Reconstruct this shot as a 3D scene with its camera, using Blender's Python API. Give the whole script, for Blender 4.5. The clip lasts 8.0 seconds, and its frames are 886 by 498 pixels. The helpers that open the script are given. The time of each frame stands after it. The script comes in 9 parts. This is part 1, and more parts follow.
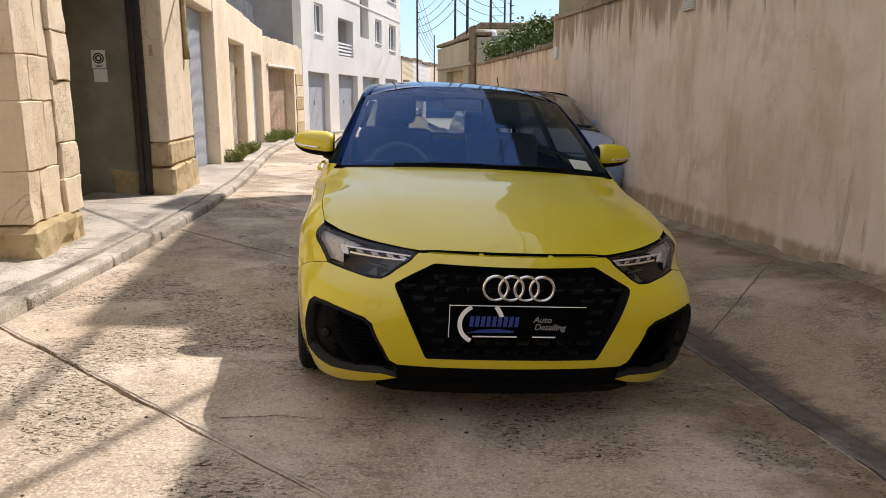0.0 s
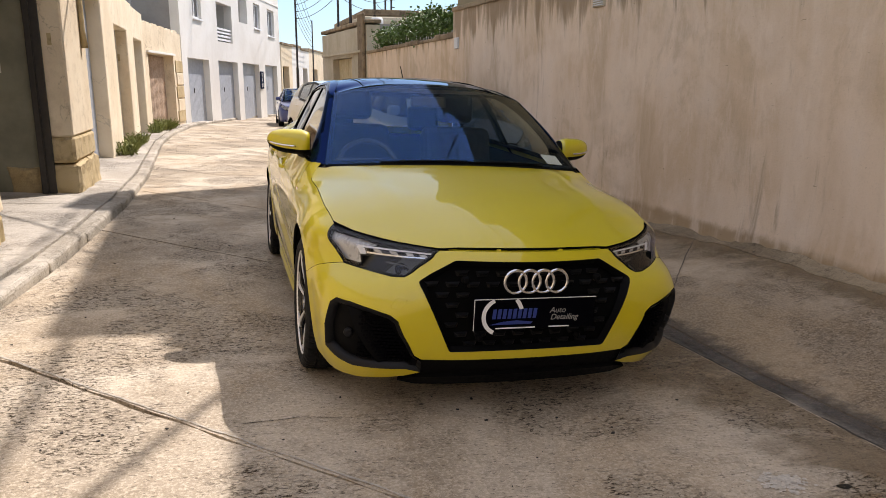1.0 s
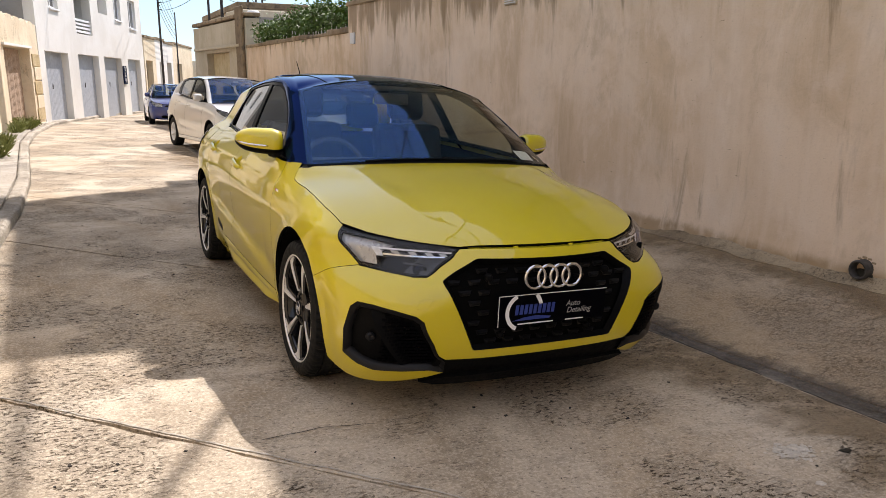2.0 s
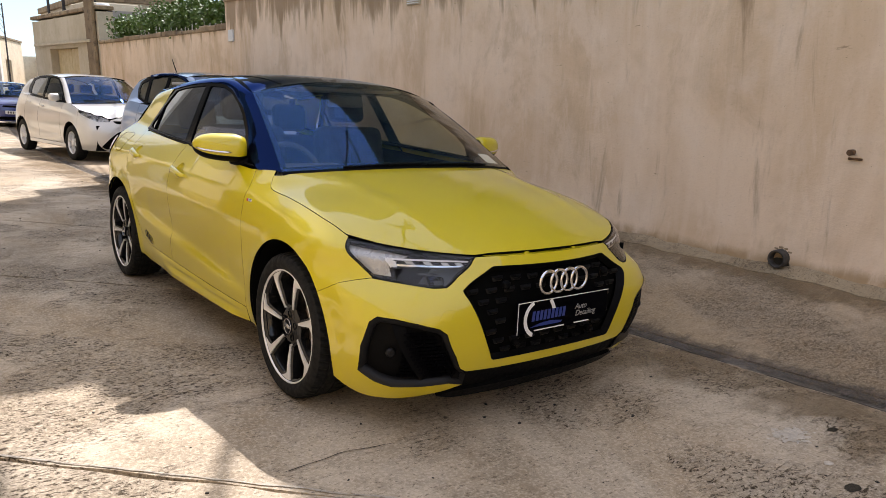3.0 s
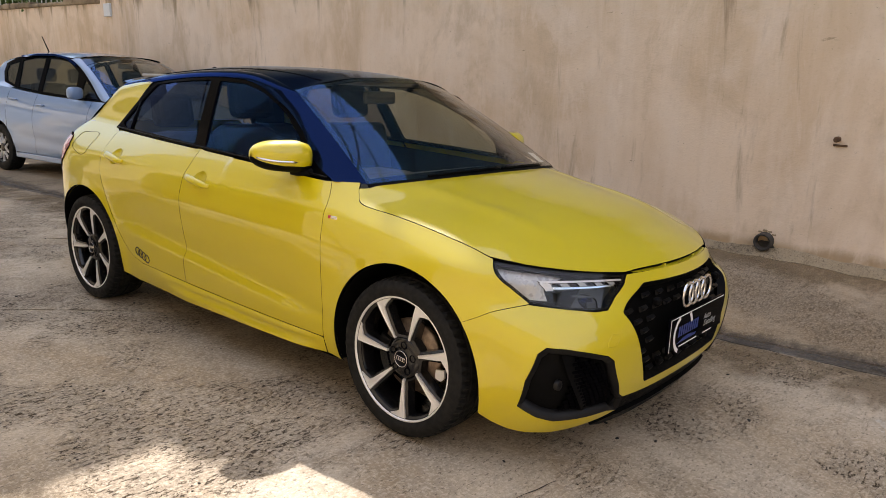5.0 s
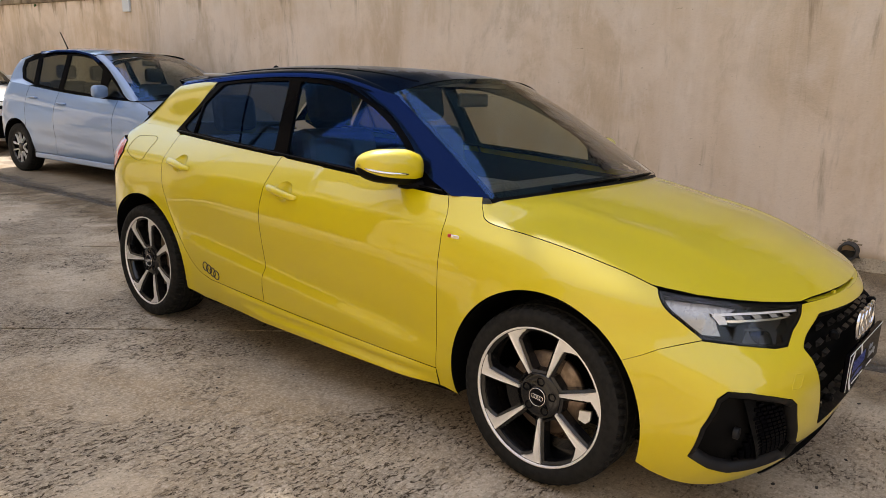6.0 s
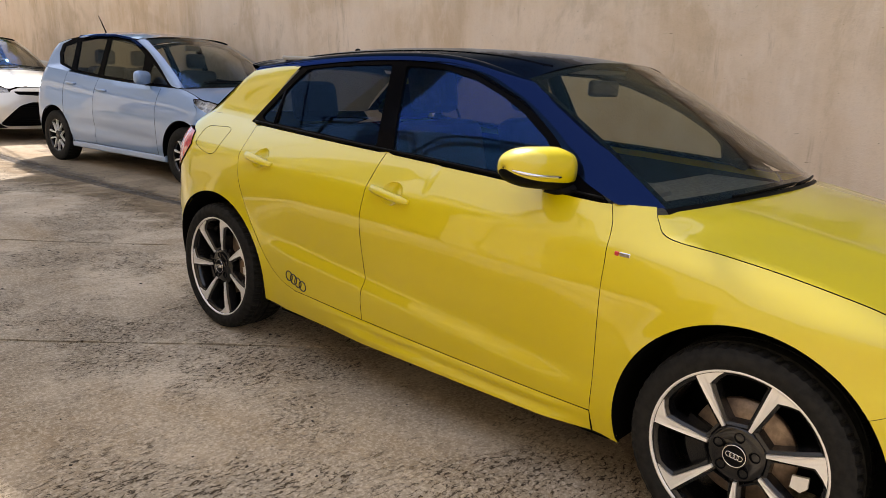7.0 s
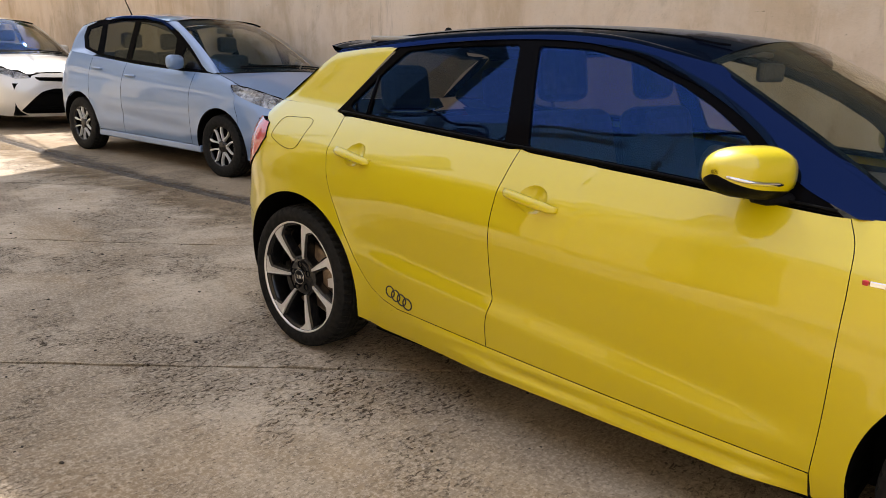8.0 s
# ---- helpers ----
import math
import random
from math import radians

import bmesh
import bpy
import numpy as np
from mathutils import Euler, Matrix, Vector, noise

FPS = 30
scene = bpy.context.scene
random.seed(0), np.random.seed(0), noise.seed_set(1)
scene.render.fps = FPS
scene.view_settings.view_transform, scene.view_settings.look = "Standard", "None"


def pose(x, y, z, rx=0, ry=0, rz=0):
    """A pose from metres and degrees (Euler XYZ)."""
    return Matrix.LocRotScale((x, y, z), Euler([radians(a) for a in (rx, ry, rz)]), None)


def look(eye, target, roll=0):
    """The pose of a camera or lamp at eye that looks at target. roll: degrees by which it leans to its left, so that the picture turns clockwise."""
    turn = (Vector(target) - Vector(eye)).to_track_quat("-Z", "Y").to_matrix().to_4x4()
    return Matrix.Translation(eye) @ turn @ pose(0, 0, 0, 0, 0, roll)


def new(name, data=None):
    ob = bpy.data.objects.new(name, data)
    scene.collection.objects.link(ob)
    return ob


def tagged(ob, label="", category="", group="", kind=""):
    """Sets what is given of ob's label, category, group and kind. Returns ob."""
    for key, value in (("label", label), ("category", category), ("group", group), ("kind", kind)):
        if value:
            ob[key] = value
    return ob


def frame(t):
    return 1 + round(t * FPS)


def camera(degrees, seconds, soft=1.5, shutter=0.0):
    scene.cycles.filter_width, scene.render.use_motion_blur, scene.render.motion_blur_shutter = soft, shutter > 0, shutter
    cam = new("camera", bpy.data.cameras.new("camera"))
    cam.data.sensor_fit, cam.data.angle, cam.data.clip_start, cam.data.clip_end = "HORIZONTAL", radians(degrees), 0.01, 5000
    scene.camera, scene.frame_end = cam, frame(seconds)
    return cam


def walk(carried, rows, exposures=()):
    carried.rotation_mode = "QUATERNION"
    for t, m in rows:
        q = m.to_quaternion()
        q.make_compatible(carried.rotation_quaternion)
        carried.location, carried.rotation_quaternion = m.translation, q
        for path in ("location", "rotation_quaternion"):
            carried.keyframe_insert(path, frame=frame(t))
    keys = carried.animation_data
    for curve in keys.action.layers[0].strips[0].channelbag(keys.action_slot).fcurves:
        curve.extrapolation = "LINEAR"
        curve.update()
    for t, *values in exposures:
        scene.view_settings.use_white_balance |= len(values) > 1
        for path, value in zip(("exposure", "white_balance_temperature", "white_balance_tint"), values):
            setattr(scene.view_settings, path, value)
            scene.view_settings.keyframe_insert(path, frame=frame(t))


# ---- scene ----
from mathutils.geometry import delaunay_2d_cdt

# ------------------------------------------------------------------ camera
cam = camera(62.0, 8.0, soft=0.3)
# The road leans towards the boundary wall: LEVEL turns the parked car's frame into the upright world.
UP = Vector((math.tan(radians(-2.8)), math.tan(radians(-0.5)), 1.0)).normalized()
AHEAD = (Vector((0, 1, 0)) - UP * UP.y).normalized()
LEVEL = Matrix((AHEAD.cross(UP), AHEAD, UP)).to_4x4()
PATH = [
    (0, (-0.621, -3.437, 1.257), (-0.381, -1.489, 0.877), 2.9),
    (0.5, (-0.896, -3.431, 1.264), (-0.461, -1.52, 0.865), 3.1),
    (1, (-1.185, -3.424, 1.294), (-0.621, -1.547, 0.894), 2.8),
    (1.5, (-1.451, -3.322, 1.267), (-0.744, -1.494, 0.87), 2.9),
    (1.7, (-1.559, -3.266, 1.28), (-0.776, -1.47, 0.882), 2.8),
    (2.8, (-2.113, -2.905, 1.263), (-0.975, -1.305, 0.881), 2.5),
    (3, (-2.189, -2.789, 1.269), (-0.98, -1.243, 0.888), 2.6),
    (3.5, (-2.373, -2.549, 1.29), (-1.027, -1.118, 0.917), 2.6),
    (4, (-2.57, -2.326, 1.31), (-1.149, -0.969, 0.938), 2.5),
    (4.2, (-2.62, -2.234, 1.314), (-1.173, -0.905, 0.94), 2.4),
    (5.3, (-2.821, -1.63, 1.341), (-1.317, -0.386, 0.902), 2.4),
    (5.5, (-2.834, -1.494, 1.327), (-1.329, -0.252, 0.889), 2.5),
    (6, (-2.853, -1.23, 1.341), (-1.35, 0.015, 0.903), 2.4),
    (6.5, (-2.811, -0.926, 1.321), (-1.318, 0.324, 0.868), 2.2),
    (7, (-2.774, -0.589, 1.303), (-1.306, 0.687, 0.837), 2.8),
    (7.5, (-2.761, -0.255, 1.303), (-1.308, 1.033, 0.823), 2.9),
    (8, (-2.726, 0.06, 1.275), (-1.277, 1.342, 0.768), 2.6),
]
walk(cam, [(t, LEVEL @ look(eye, target, roll)) for t, eye, target, roll in PATH], exposures=[(0.0, 1.79, 11600, 16), (1.7, 1.91, 11600, 16), (3.0, 2.09, 11200, 15), (5.5, 2.24, 11300, 14), (8.0, 2.33, 11800, 14)])

# ------------------------------------------------------------------ light
SUN_EL, SUN_DIR = radians(52.0), Vector((0.72, 0.69, 0)).normalized()
world = bpy.data.worlds.new("world")
scene.world = world
world.use_nodes = True
wn = world.node_tree.nodes
sky = wn.new("ShaderNodeTexSky")
sky.sky_type = "NISHITA"
sky.sun_disc = False
sky.sun_elevation = SUN_EL
sky.sun_rotation = math.atan2(SUN_DIR.x, SUN_DIR.y)
sky.dust_density, sky.ozone_density, sky.air_density = 0.0, 6.0, 1.0
even = wn.new("ShaderNodeMix")
even.data_type = "RGBA"
even.inputs[0].default_value = 0.90
rise = wn.new("ShaderNodeSeparateXYZ")
world.node_tree.links.new(wn.new("ShaderNodeTexCoord").outputs["Generated"], rise.inputs[0])
blues = wn.new("ShaderNodeValToRGB")
blues.color_ramp.elements[0].position, blues.color_ramp.elements[0].color = 0.12, (0.36, 0.76, 1.0, 1)
blues.color_ramp.elements[1].position, blues.color_ramp.elements[1].color = 0.62, (0.78, 0.90, 1.0, 1)
tone = wn.new("ShaderNodeMix")
tone.data_type, tone.blend_type = "RGBA", "MULTIPLY"
tone.inputs[0].default_value = 1.0
tone.inputs[7].default_value = (1.62, 1.90, 2.92, 1.0)
world.node_tree.links.new(rise.outputs[2], blues.inputs[0])
world.node_tree.links.new(blues.outputs[0], tone.inputs[6])
world.node_tree.links.new(tone.outputs[2], even.inputs[7])
world.node_tree.links.new(sky.outputs[0], even.inputs[6])
world.node_tree.links.new(even.outputs[2], wn["Background"].inputs[0])
wn["Background"].inputs[1].default_value = 0.15
lamp = bpy.data.lights.new("sun", "SUN")
lamp.energy, lamp.angle, lamp.color = 1.75, radians(0.53), (0.77, 0.94, 1.32)
sun = new("sun", lamp)
to_sun = Vector((SUN_DIR.x * math.cos(SUN_EL), SUN_DIR.y * math.cos(SUN_EL), math.sin(SUN_EL)))
sun.matrix_world = look(to_sun * 50, (0, 0, 0))

# ------------------------------------------------------------------ tools
def thing(name, label, category, group="", m=None):
    ob = new(name)
    ob.empty_display_size = 0.1
    if m is not None:
        ob.matrix_world = m
    return tagged(ob, label, category, group)


def part(name, bm, material, parent=None, label="", smooth=False, kind=""):
    """Links a bmesh as one mesh object under a thing or a part."""
    me = bpy.data.meshes.new(name)
    if smooth:
        for f in bm.faces:
            f.smooth = True
    bm.to_mesh(me)
    bm.free()
    me.materials.append(material)
    ob = new(name, me)
    if parent is not None:
        ob.parent = parent
    return tagged(ob, label, kind=kind)


def shared(name, me, parent, m=None, label=""):
    ob = new(name, me)
    ob.parent = parent
    if m is not None:
        ob.matrix_basis = m
    return tagged(ob, label)


def add_box(bm, lo, hi, bevel=0.0, m=None, seg=1):
    vs = [bm.verts.new((x, y, z)) for z in (lo[2], hi[2]) for y in (lo[1], hi[1]) for x in (lo[0], hi[0])]
    fs = [bm.faces.new([vs[i] for i in q]) for q in ((0, 2, 3, 1), (4, 5, 7, 6), (0, 1, 5, 4), (2, 6, 7, 3), (0, 4, 6, 2), (1, 3, 7, 5))]
    if bevel:
        es = list({e for f in fs for e in f.edges})
        out = bmesh.ops.bevel(bm, geom=es, offset=bevel, segments=seg, profile=0.5, affect="EDGES")
        vs = list({v for f in out["faces"] for v in f.verts} | {v for v in vs if v.is_valid})
    if m is not None:
        bmesh.ops.transform(bm, matrix=m, verts=[v for v in vs if v.is_valid])
    return vs


def box(lo, hi, bevel=0.0, m=None, seg=1):
    bm = bmesh.new()
    add_box(bm, lo, hi, bevel, m, seg)
    return bm


def add_tube(bm, pts, r, seg=8, closed=False, cap=True):
    """A tube of radius r (a number or a list) along points."""
    pts = [Vector(p) for p in pts]
    n, rings, side = len(pts), [], None
    for i, p in enumerate(pts):
        a, b = pts[i - 1] if (i or closed) else p, pts[(i + 1) % n] if (i < n - 1 or closed) else p
        d = (b - a).normalized()
        if side is None:
            side = d.orthogonal().normalized()
        side = (side - d * side.dot(d)).normalized()
        up, rr = d.cross(side), r[i] if isinstance(r, (list, tuple)) else r
        rings.append([bm.verts.new(p + (side * math.cos(k) + up * math.sin(k)) * rr) for k in np.linspace(0, 2 * math.pi, seg, endpoint=False)])
    for i in range(n if closed else n - 1):
        p, q = rings[i], rings[(i + 1) % n]
        for k in range(seg):
            f = bm.faces.new((p[k], p[(k + 1) % seg], q[(k + 1) % seg], q[k]))
            f.smooth = True
    if cap and not closed:
        bm.faces.new(rings[0][::-1])
        bm.faces.new(rings[-1])


def tube(pts, r, seg=8, closed=False):
    bm = bmesh.new()
    add_tube(bm, pts, r, seg, closed)
    return bm


def add_lathe(bm, profile, seg=48, axis="x", smooth=True, at=(0, 0, 0)):
    """Turns (radius, height) points round an axis through at."""
    rings = []
    for r, h in profile:
        ring = []
        for k in np.linspace(0, 2 * math.pi, seg, endpoint=False):
            c, s = r * math.cos(k), r * math.sin(k)
            p = {"x": (h, c, s), "y": (s, h, c), "z": (c, s, h)}[axis]
            ring.append(bm.verts.new(Vector(p) + Vector(at)))
        rings.append(ring)
    for p, q in zip(rings, rings[1:]):
        for k in range(seg):
            f = bm.faces.new((p[k], p[(k + 1) % seg], q[(k + 1) % seg], q[k]))
            f.smooth = smooth
    return rings


def curve(points, n=12, closed=False):
    """A smooth line through 2D or 3D points (centripetal enough for gentle outlines)."""
    P = [np.array(p, float) for p in points]
    out, m = [], len(P)
    for i in range(m if closed else m - 1):
        p1, p2 = P[i], P[(i + 1) % m]
        p0 = P[i - 1] if (i or closed) else 2 * p1 - p2
        p3 = P[(i + 2) % m] if (i < m - 2 or closed) else 2 * p2 - p1
        for k in range(n):
            u = k / n
            out.append(0.5 * (2 * p1 + (p2 - p0) * u + (2 * p0 - 5 * p1 + 4 * p2 - p3) * u * u + (3 * p1 - p0 - 3 * p2 + p3) * u**3))
    if not closed:
        out.append(P[-1])
    return out


def rounded(points, r, n=4):
    """A closed outline with its corners rounded off by about r."""
    P, out = [np.array(p, float) for p in points], []
    for i, p in enumerate(P):
        a, b = P[i - 1] - p, P[(i + 1) % len(P)] - p
        la, lb = np.linalg.norm(a), np.linalg.norm(b)
        k = min(r, la * 0.45, lb * 0.45)
        s, e = p + a / la * k, p + b / lb * k
        for u in np.linspace(0, 1, n + 1):
            out.append((1 - u) ** 2 * s + 2 * u * (1 - u) * p + u * u * e)
    return out


def dense(points, step, closed=True):
    P, out = [np.array(p, float) for p in points], []
    for i in range(len(P) if closed else len(P) - 1):
        a, b = P[i], P[(i + 1) % len(P)]
        k = max(1, int(np.ceil(np.linalg.norm(b - a) / step)))
        out += [a + (b - a) * j / k for j in range(k)]
    if not closed:
        out.append(P[-1])
    return out


def area2(P):
    P = np.array(P)
    x, y = P[:, 0], P[:, 1]
    return 0.5 * float(np.sum(x * np.roll(y, -1) - np.roll(x, -1) * y))


def inset(P, d):
    """A closed outline moved inwards by d."""
    P = np.array(P, float)
    s = 1.0 if area2(P) > 0 else -1.0
    t = np.roll(P, -1, 0) - np.roll(P, 1, 0)
    t /= np.maximum(np.linalg.norm(t, axis=1, keepdims=True), 1e-9)
    return P + d * s * np.stack([-t[:, 1], t[:, 0]], 1)


def inside(P, pts):
    P, pts = np.array(P), np.array(pts)
    x, y, res = pts[:, 0], pts[:, 1], np.zeros(len(pts), bool)
    for (x0, y0), (x1, y1) in zip(P, np.roll(P, -1, 0)):
        hit = ((y0 > y) != (y1 > y)) & (x < (x1 - x0) * (y - y0) / (y1 - y0 + 1e-15) + x0)
        res ^= hit
    return res


def near_line(P, pts, d):
    P, pts = np.array(P), np.array(pts)
    best = np.full(len(pts), 1e9)
    for p in P:
        best = np.minimum(best, ((pts - p) ** 2).sum(1))
    return best < d * d


def fill2(outline, holes=(), step=0.03):
    """Triangles over an outline with holes: 2D points, faces, and the boundary loops."""
    loops = [dense(outline, step)] + [dense(h, step) for h in holes]
    if area2(loops[0]) < 0:
        loops[0] = loops[0][::-1]
    loops[1:] = [h[::-1] if area2(h) > 0 else h for h in loops[1:]]
    verts, edges, ring = [], [], []
    for lp in loops:
        k = len(verts)
        verts += [Vector(p[:2]) for p in lp]
        edges += [(k + i, k + (i + 1) % len(lp)) for i in range(len(lp))]
        ring.append(list(range(k, k + len(lp))))
    O = np.array([p[:2] for p in loops[0]])
    lo, hi = O.min(0), O.max(0)
    gx, gy = np.meshgrid(np.arange(lo[0] + step / 2, hi[0], step), np.arange(lo[1] + step / 2, hi[1], step))
    G = np.stack([gx.ravel(), gy.ravel()], 1)
    if len(G):
        ok = inside(O, G) & ~near_line(O, G, step * 0.6)
        for h in loops[1:]:
            H = np.array([p[:2] for p in h])
            ok &= ~inside(H, G) & ~near_line(H, G, step * 0.6)
        verts += [Vector(p) for p in G[ok]]
    v2, _, f2, ov, _, _ = delaunay_2d_cdt(verts, edges, [], 0, 1e-6)
    V = np.array([[v.x, v.y] for v in v2])
    C = np.array([V[list(f)].mean(0) for f in f2])
    keep = inside(O, C)
    for h in loops[1:]:
        keep &= ~inside(np.array([p[:2] for p in h]), C)
    faces = [f for f, k in zip(f2, keep) if k]
    back = {}
    for new_i, olds in enumerate(ov):
        for o in olds:
            back[o] = new_i
    return V, faces, [[back[i] for i in r] for r in ring]


def add_panel(bm, outline, lift, holes=(), step=0.03, lip=0.012, flip=False, lip_to=None):
    """A skin over a 2D outline, lifted into space by lift(u, v), with its edges turned in by lip along the normal."""
    V, faces, rings = fill2(outline, holes, step)
    P = [Vector(lift(u, v)) for u, v in V]
    bv = [bm.verts.new(p) for p in P]
    area = lambda f: 0.5 * sum(V[f[k - 1]][0] * V[f[k]][1] - V[f[k]][0] * V[f[k - 1]][1] for k in range(len(f)))
    turn = 1 if sum(area(f) for f in faces) > 0 else -1
    for f in faces:
        longest = max(math.dist(V[f[k - 1]], V[f[k]]) for k in range(len(f)))
        if turn * area(f) < 2e-4 * longest:
            continue
        try:
            g = bm.faces.new([bv[i] for i in (f[::-1] if flip else f)])
            g.smooth = True
        except ValueError:
            pass
    bm.normal_update()
    if lip or lip_to:
        for r in rings:
            a = [bm.verts.new(P[i]) for i in r]
            b = [bm.verts.new(P[i] - bv[i].normal * lip if not lip_to else lip_to(P[i], bv[i].normal)) for i in r]
            n = len(r)
            for i in range(n):
                q = (a[i], b[i], b[(i + 1) % n], a[(i + 1) % n])
                g = bm.faces.new(q[::-1] if flip else q)
                g.smooth = False
                g.material_index = 1
    return bv


def add_slab(bm, outline, holes=(), m=None, thick=0.1, step=10.0):
    """A flat plate with holes: outline in (u, v), its front at w = 0 and its back at w = -thick, laid by m."""
    V, faces, rings = fill2(outline, holes, step)
    m = m or Matrix()
    f0 = [bm.verts.new(m @ Vector((u, v, 0))) for u, v in V]
    f1 = [bm.verts.new(m @ Vector((u, v, -thick))) for u, v in V]
    for f in faces:
        bm.faces.new([f0[i] for i in f])
        bm.faces.new([f1[i] for i in f[::-1]])
    for r in rings:
        n = len(r)
        for i in range(n):
            a, b = r[i], r[(i + 1) % n]
            bm.faces.new((f0[a], f1[a], f1[b], f0[b]))


def upright(a, b):
    """A frame on a wall seen from its front: u runs from plan point a to b, v goes up, w towards the viewer's side (right of a to b turned out)."""
    d = Vector((b[0] - a[0], b[1] - a[1], 0)).normalized()
    w = d.cross(Vector((0, 0, 1)))
    return Matrix((d, (0, 0, 1), w)).transposed().to_4x4(), Vector((a[0], a[1], 0))


def wall_frame(a, b):
    m, o = upright(a, b)
    return Matrix.Translation(o) @ m


# ------------------------------------------------------------------ materials
def nodes_of(name):
    mat = bpy.data.materials.new(name)
    mat.use_nodes = True
    nt = mat.node_tree
    return mat, nt, nt.nodes["Principled BSDF"]


def mixed(nt, fac, a, b, mode="MIX"):
    n = nt.nodes.new("ShaderNodeMix")
    n.data_type, n.blend_type = "RGBA", mode
    for sock, val in ((0, fac), (6, a), (7, b)):
        if isinstance(val, bpy.types.NodeSocket):
            nt.links.new(val, n.inputs[sock])
        elif sock == 0:
            n.inputs[0].default_value = val
        else:
            n.inputs[sock].default_value = (*val, 1.0)
    return n.outputs[2]


def coords(nt, scale=(1, 1, 1), world_space=False):
    m = nt.nodes.new("ShaderNodeMapping")
    m.inputs["Scale"].default_value = scale
    if world_space:
        g = nt.nodes.new("ShaderNodeNewGeometry")
        nt.links.new(g.outputs["Position"], m.inputs["Vector"])
    else:
        t = nt.nodes.new("ShaderNodeTexCoord")
        nt.links.new(t.outputs["Object"], m.inputs["Vector"])
    return m.outputs[0]


def noise_tex(nt, vec, scale, detail=6.0, rough=0.6, distort=0.0):
    n = nt.nodes.new("ShaderNodeTexNoise")
    n.inputs["Scale"].default_value, n.inputs["Detail"].default_value = scale, detail
    n.inputs["Roughness"].default_value, n.inputs["Distortion"].default_value = rough, distort
    nt.links.new(vec, n.inputs["Vector"])
    return n.outputs[0]


def ramp(nt, fac, lo, hi, a=0.0, b=1.0):
    n = nt.nodes.new("ShaderNodeMapRange")
    n.interpolation_type = "SMOOTHSTEP"
    nt.links.new(fac, n.inputs[0])
    for i, v in zip((1, 2, 3, 4), (lo, hi, a, b)):
        n.inputs[i].default_value = v
    return n.outputs[0]


def times(nt, a, b, op="MULTIPLY"):
    n = nt.nodes.new("ShaderNodeMath")
    n.operation = op
    for i, v in enumerate((a, b)):
        if isinstance(v, bpy.types.NodeSocket):
            nt.links.new(v, n.inputs[i])
        else:
            n.inputs[i].default_value = v
    return n.outputs[0]


def bump(nt, bsdf, height, strength, dist=0.01):
    n = nt.nodes.new("ShaderNodeBump")
    n.inputs["Strength"].default_value, n.inputs["Distance"].default_value = strength, dist
    nt.links.new(height, n.inputs["Height"])
    nt.links.new(n.outputs[0], bsdf.inputs["Normal"])


def plain(name, color, rough=0.5, metal=0.0, coat=0.0, spec=0.5, vary=0.0, scale=30.0, relief=0.0):
    """A surface of one colour with slight grain."""
    mat, nt, b = nodes_of(name)
    b.inputs["Base Color"].default_value = (*color, 1)
    b.inputs["Roughness"].default_value, b.inputs["Metallic"].default_value = rough, metal
    b.inputs["Coat Weight"].default_value, b.inputs["Coat Roughness"].default_value = coat, 0.03
    b.inputs["Specular IOR Level"].default_value = spec
    if vary or relief:
        f = noise_tex(nt, coords(nt), scale)
        if vary:
            dark = tuple(c * (1 - vary) for c in color)
            nt.links.new(mixed(nt, ramp(nt, f, 0.3, 0.7), dark, color), b.inputs["Base Color"])
            nt.links.new(ramp(nt, f, 0.3, 0.7, min(1, rough * 1.2), rough * 0.85), b.inputs["Roughness"])
        if relief:
            bump(nt, b, f, relief)
    return mat


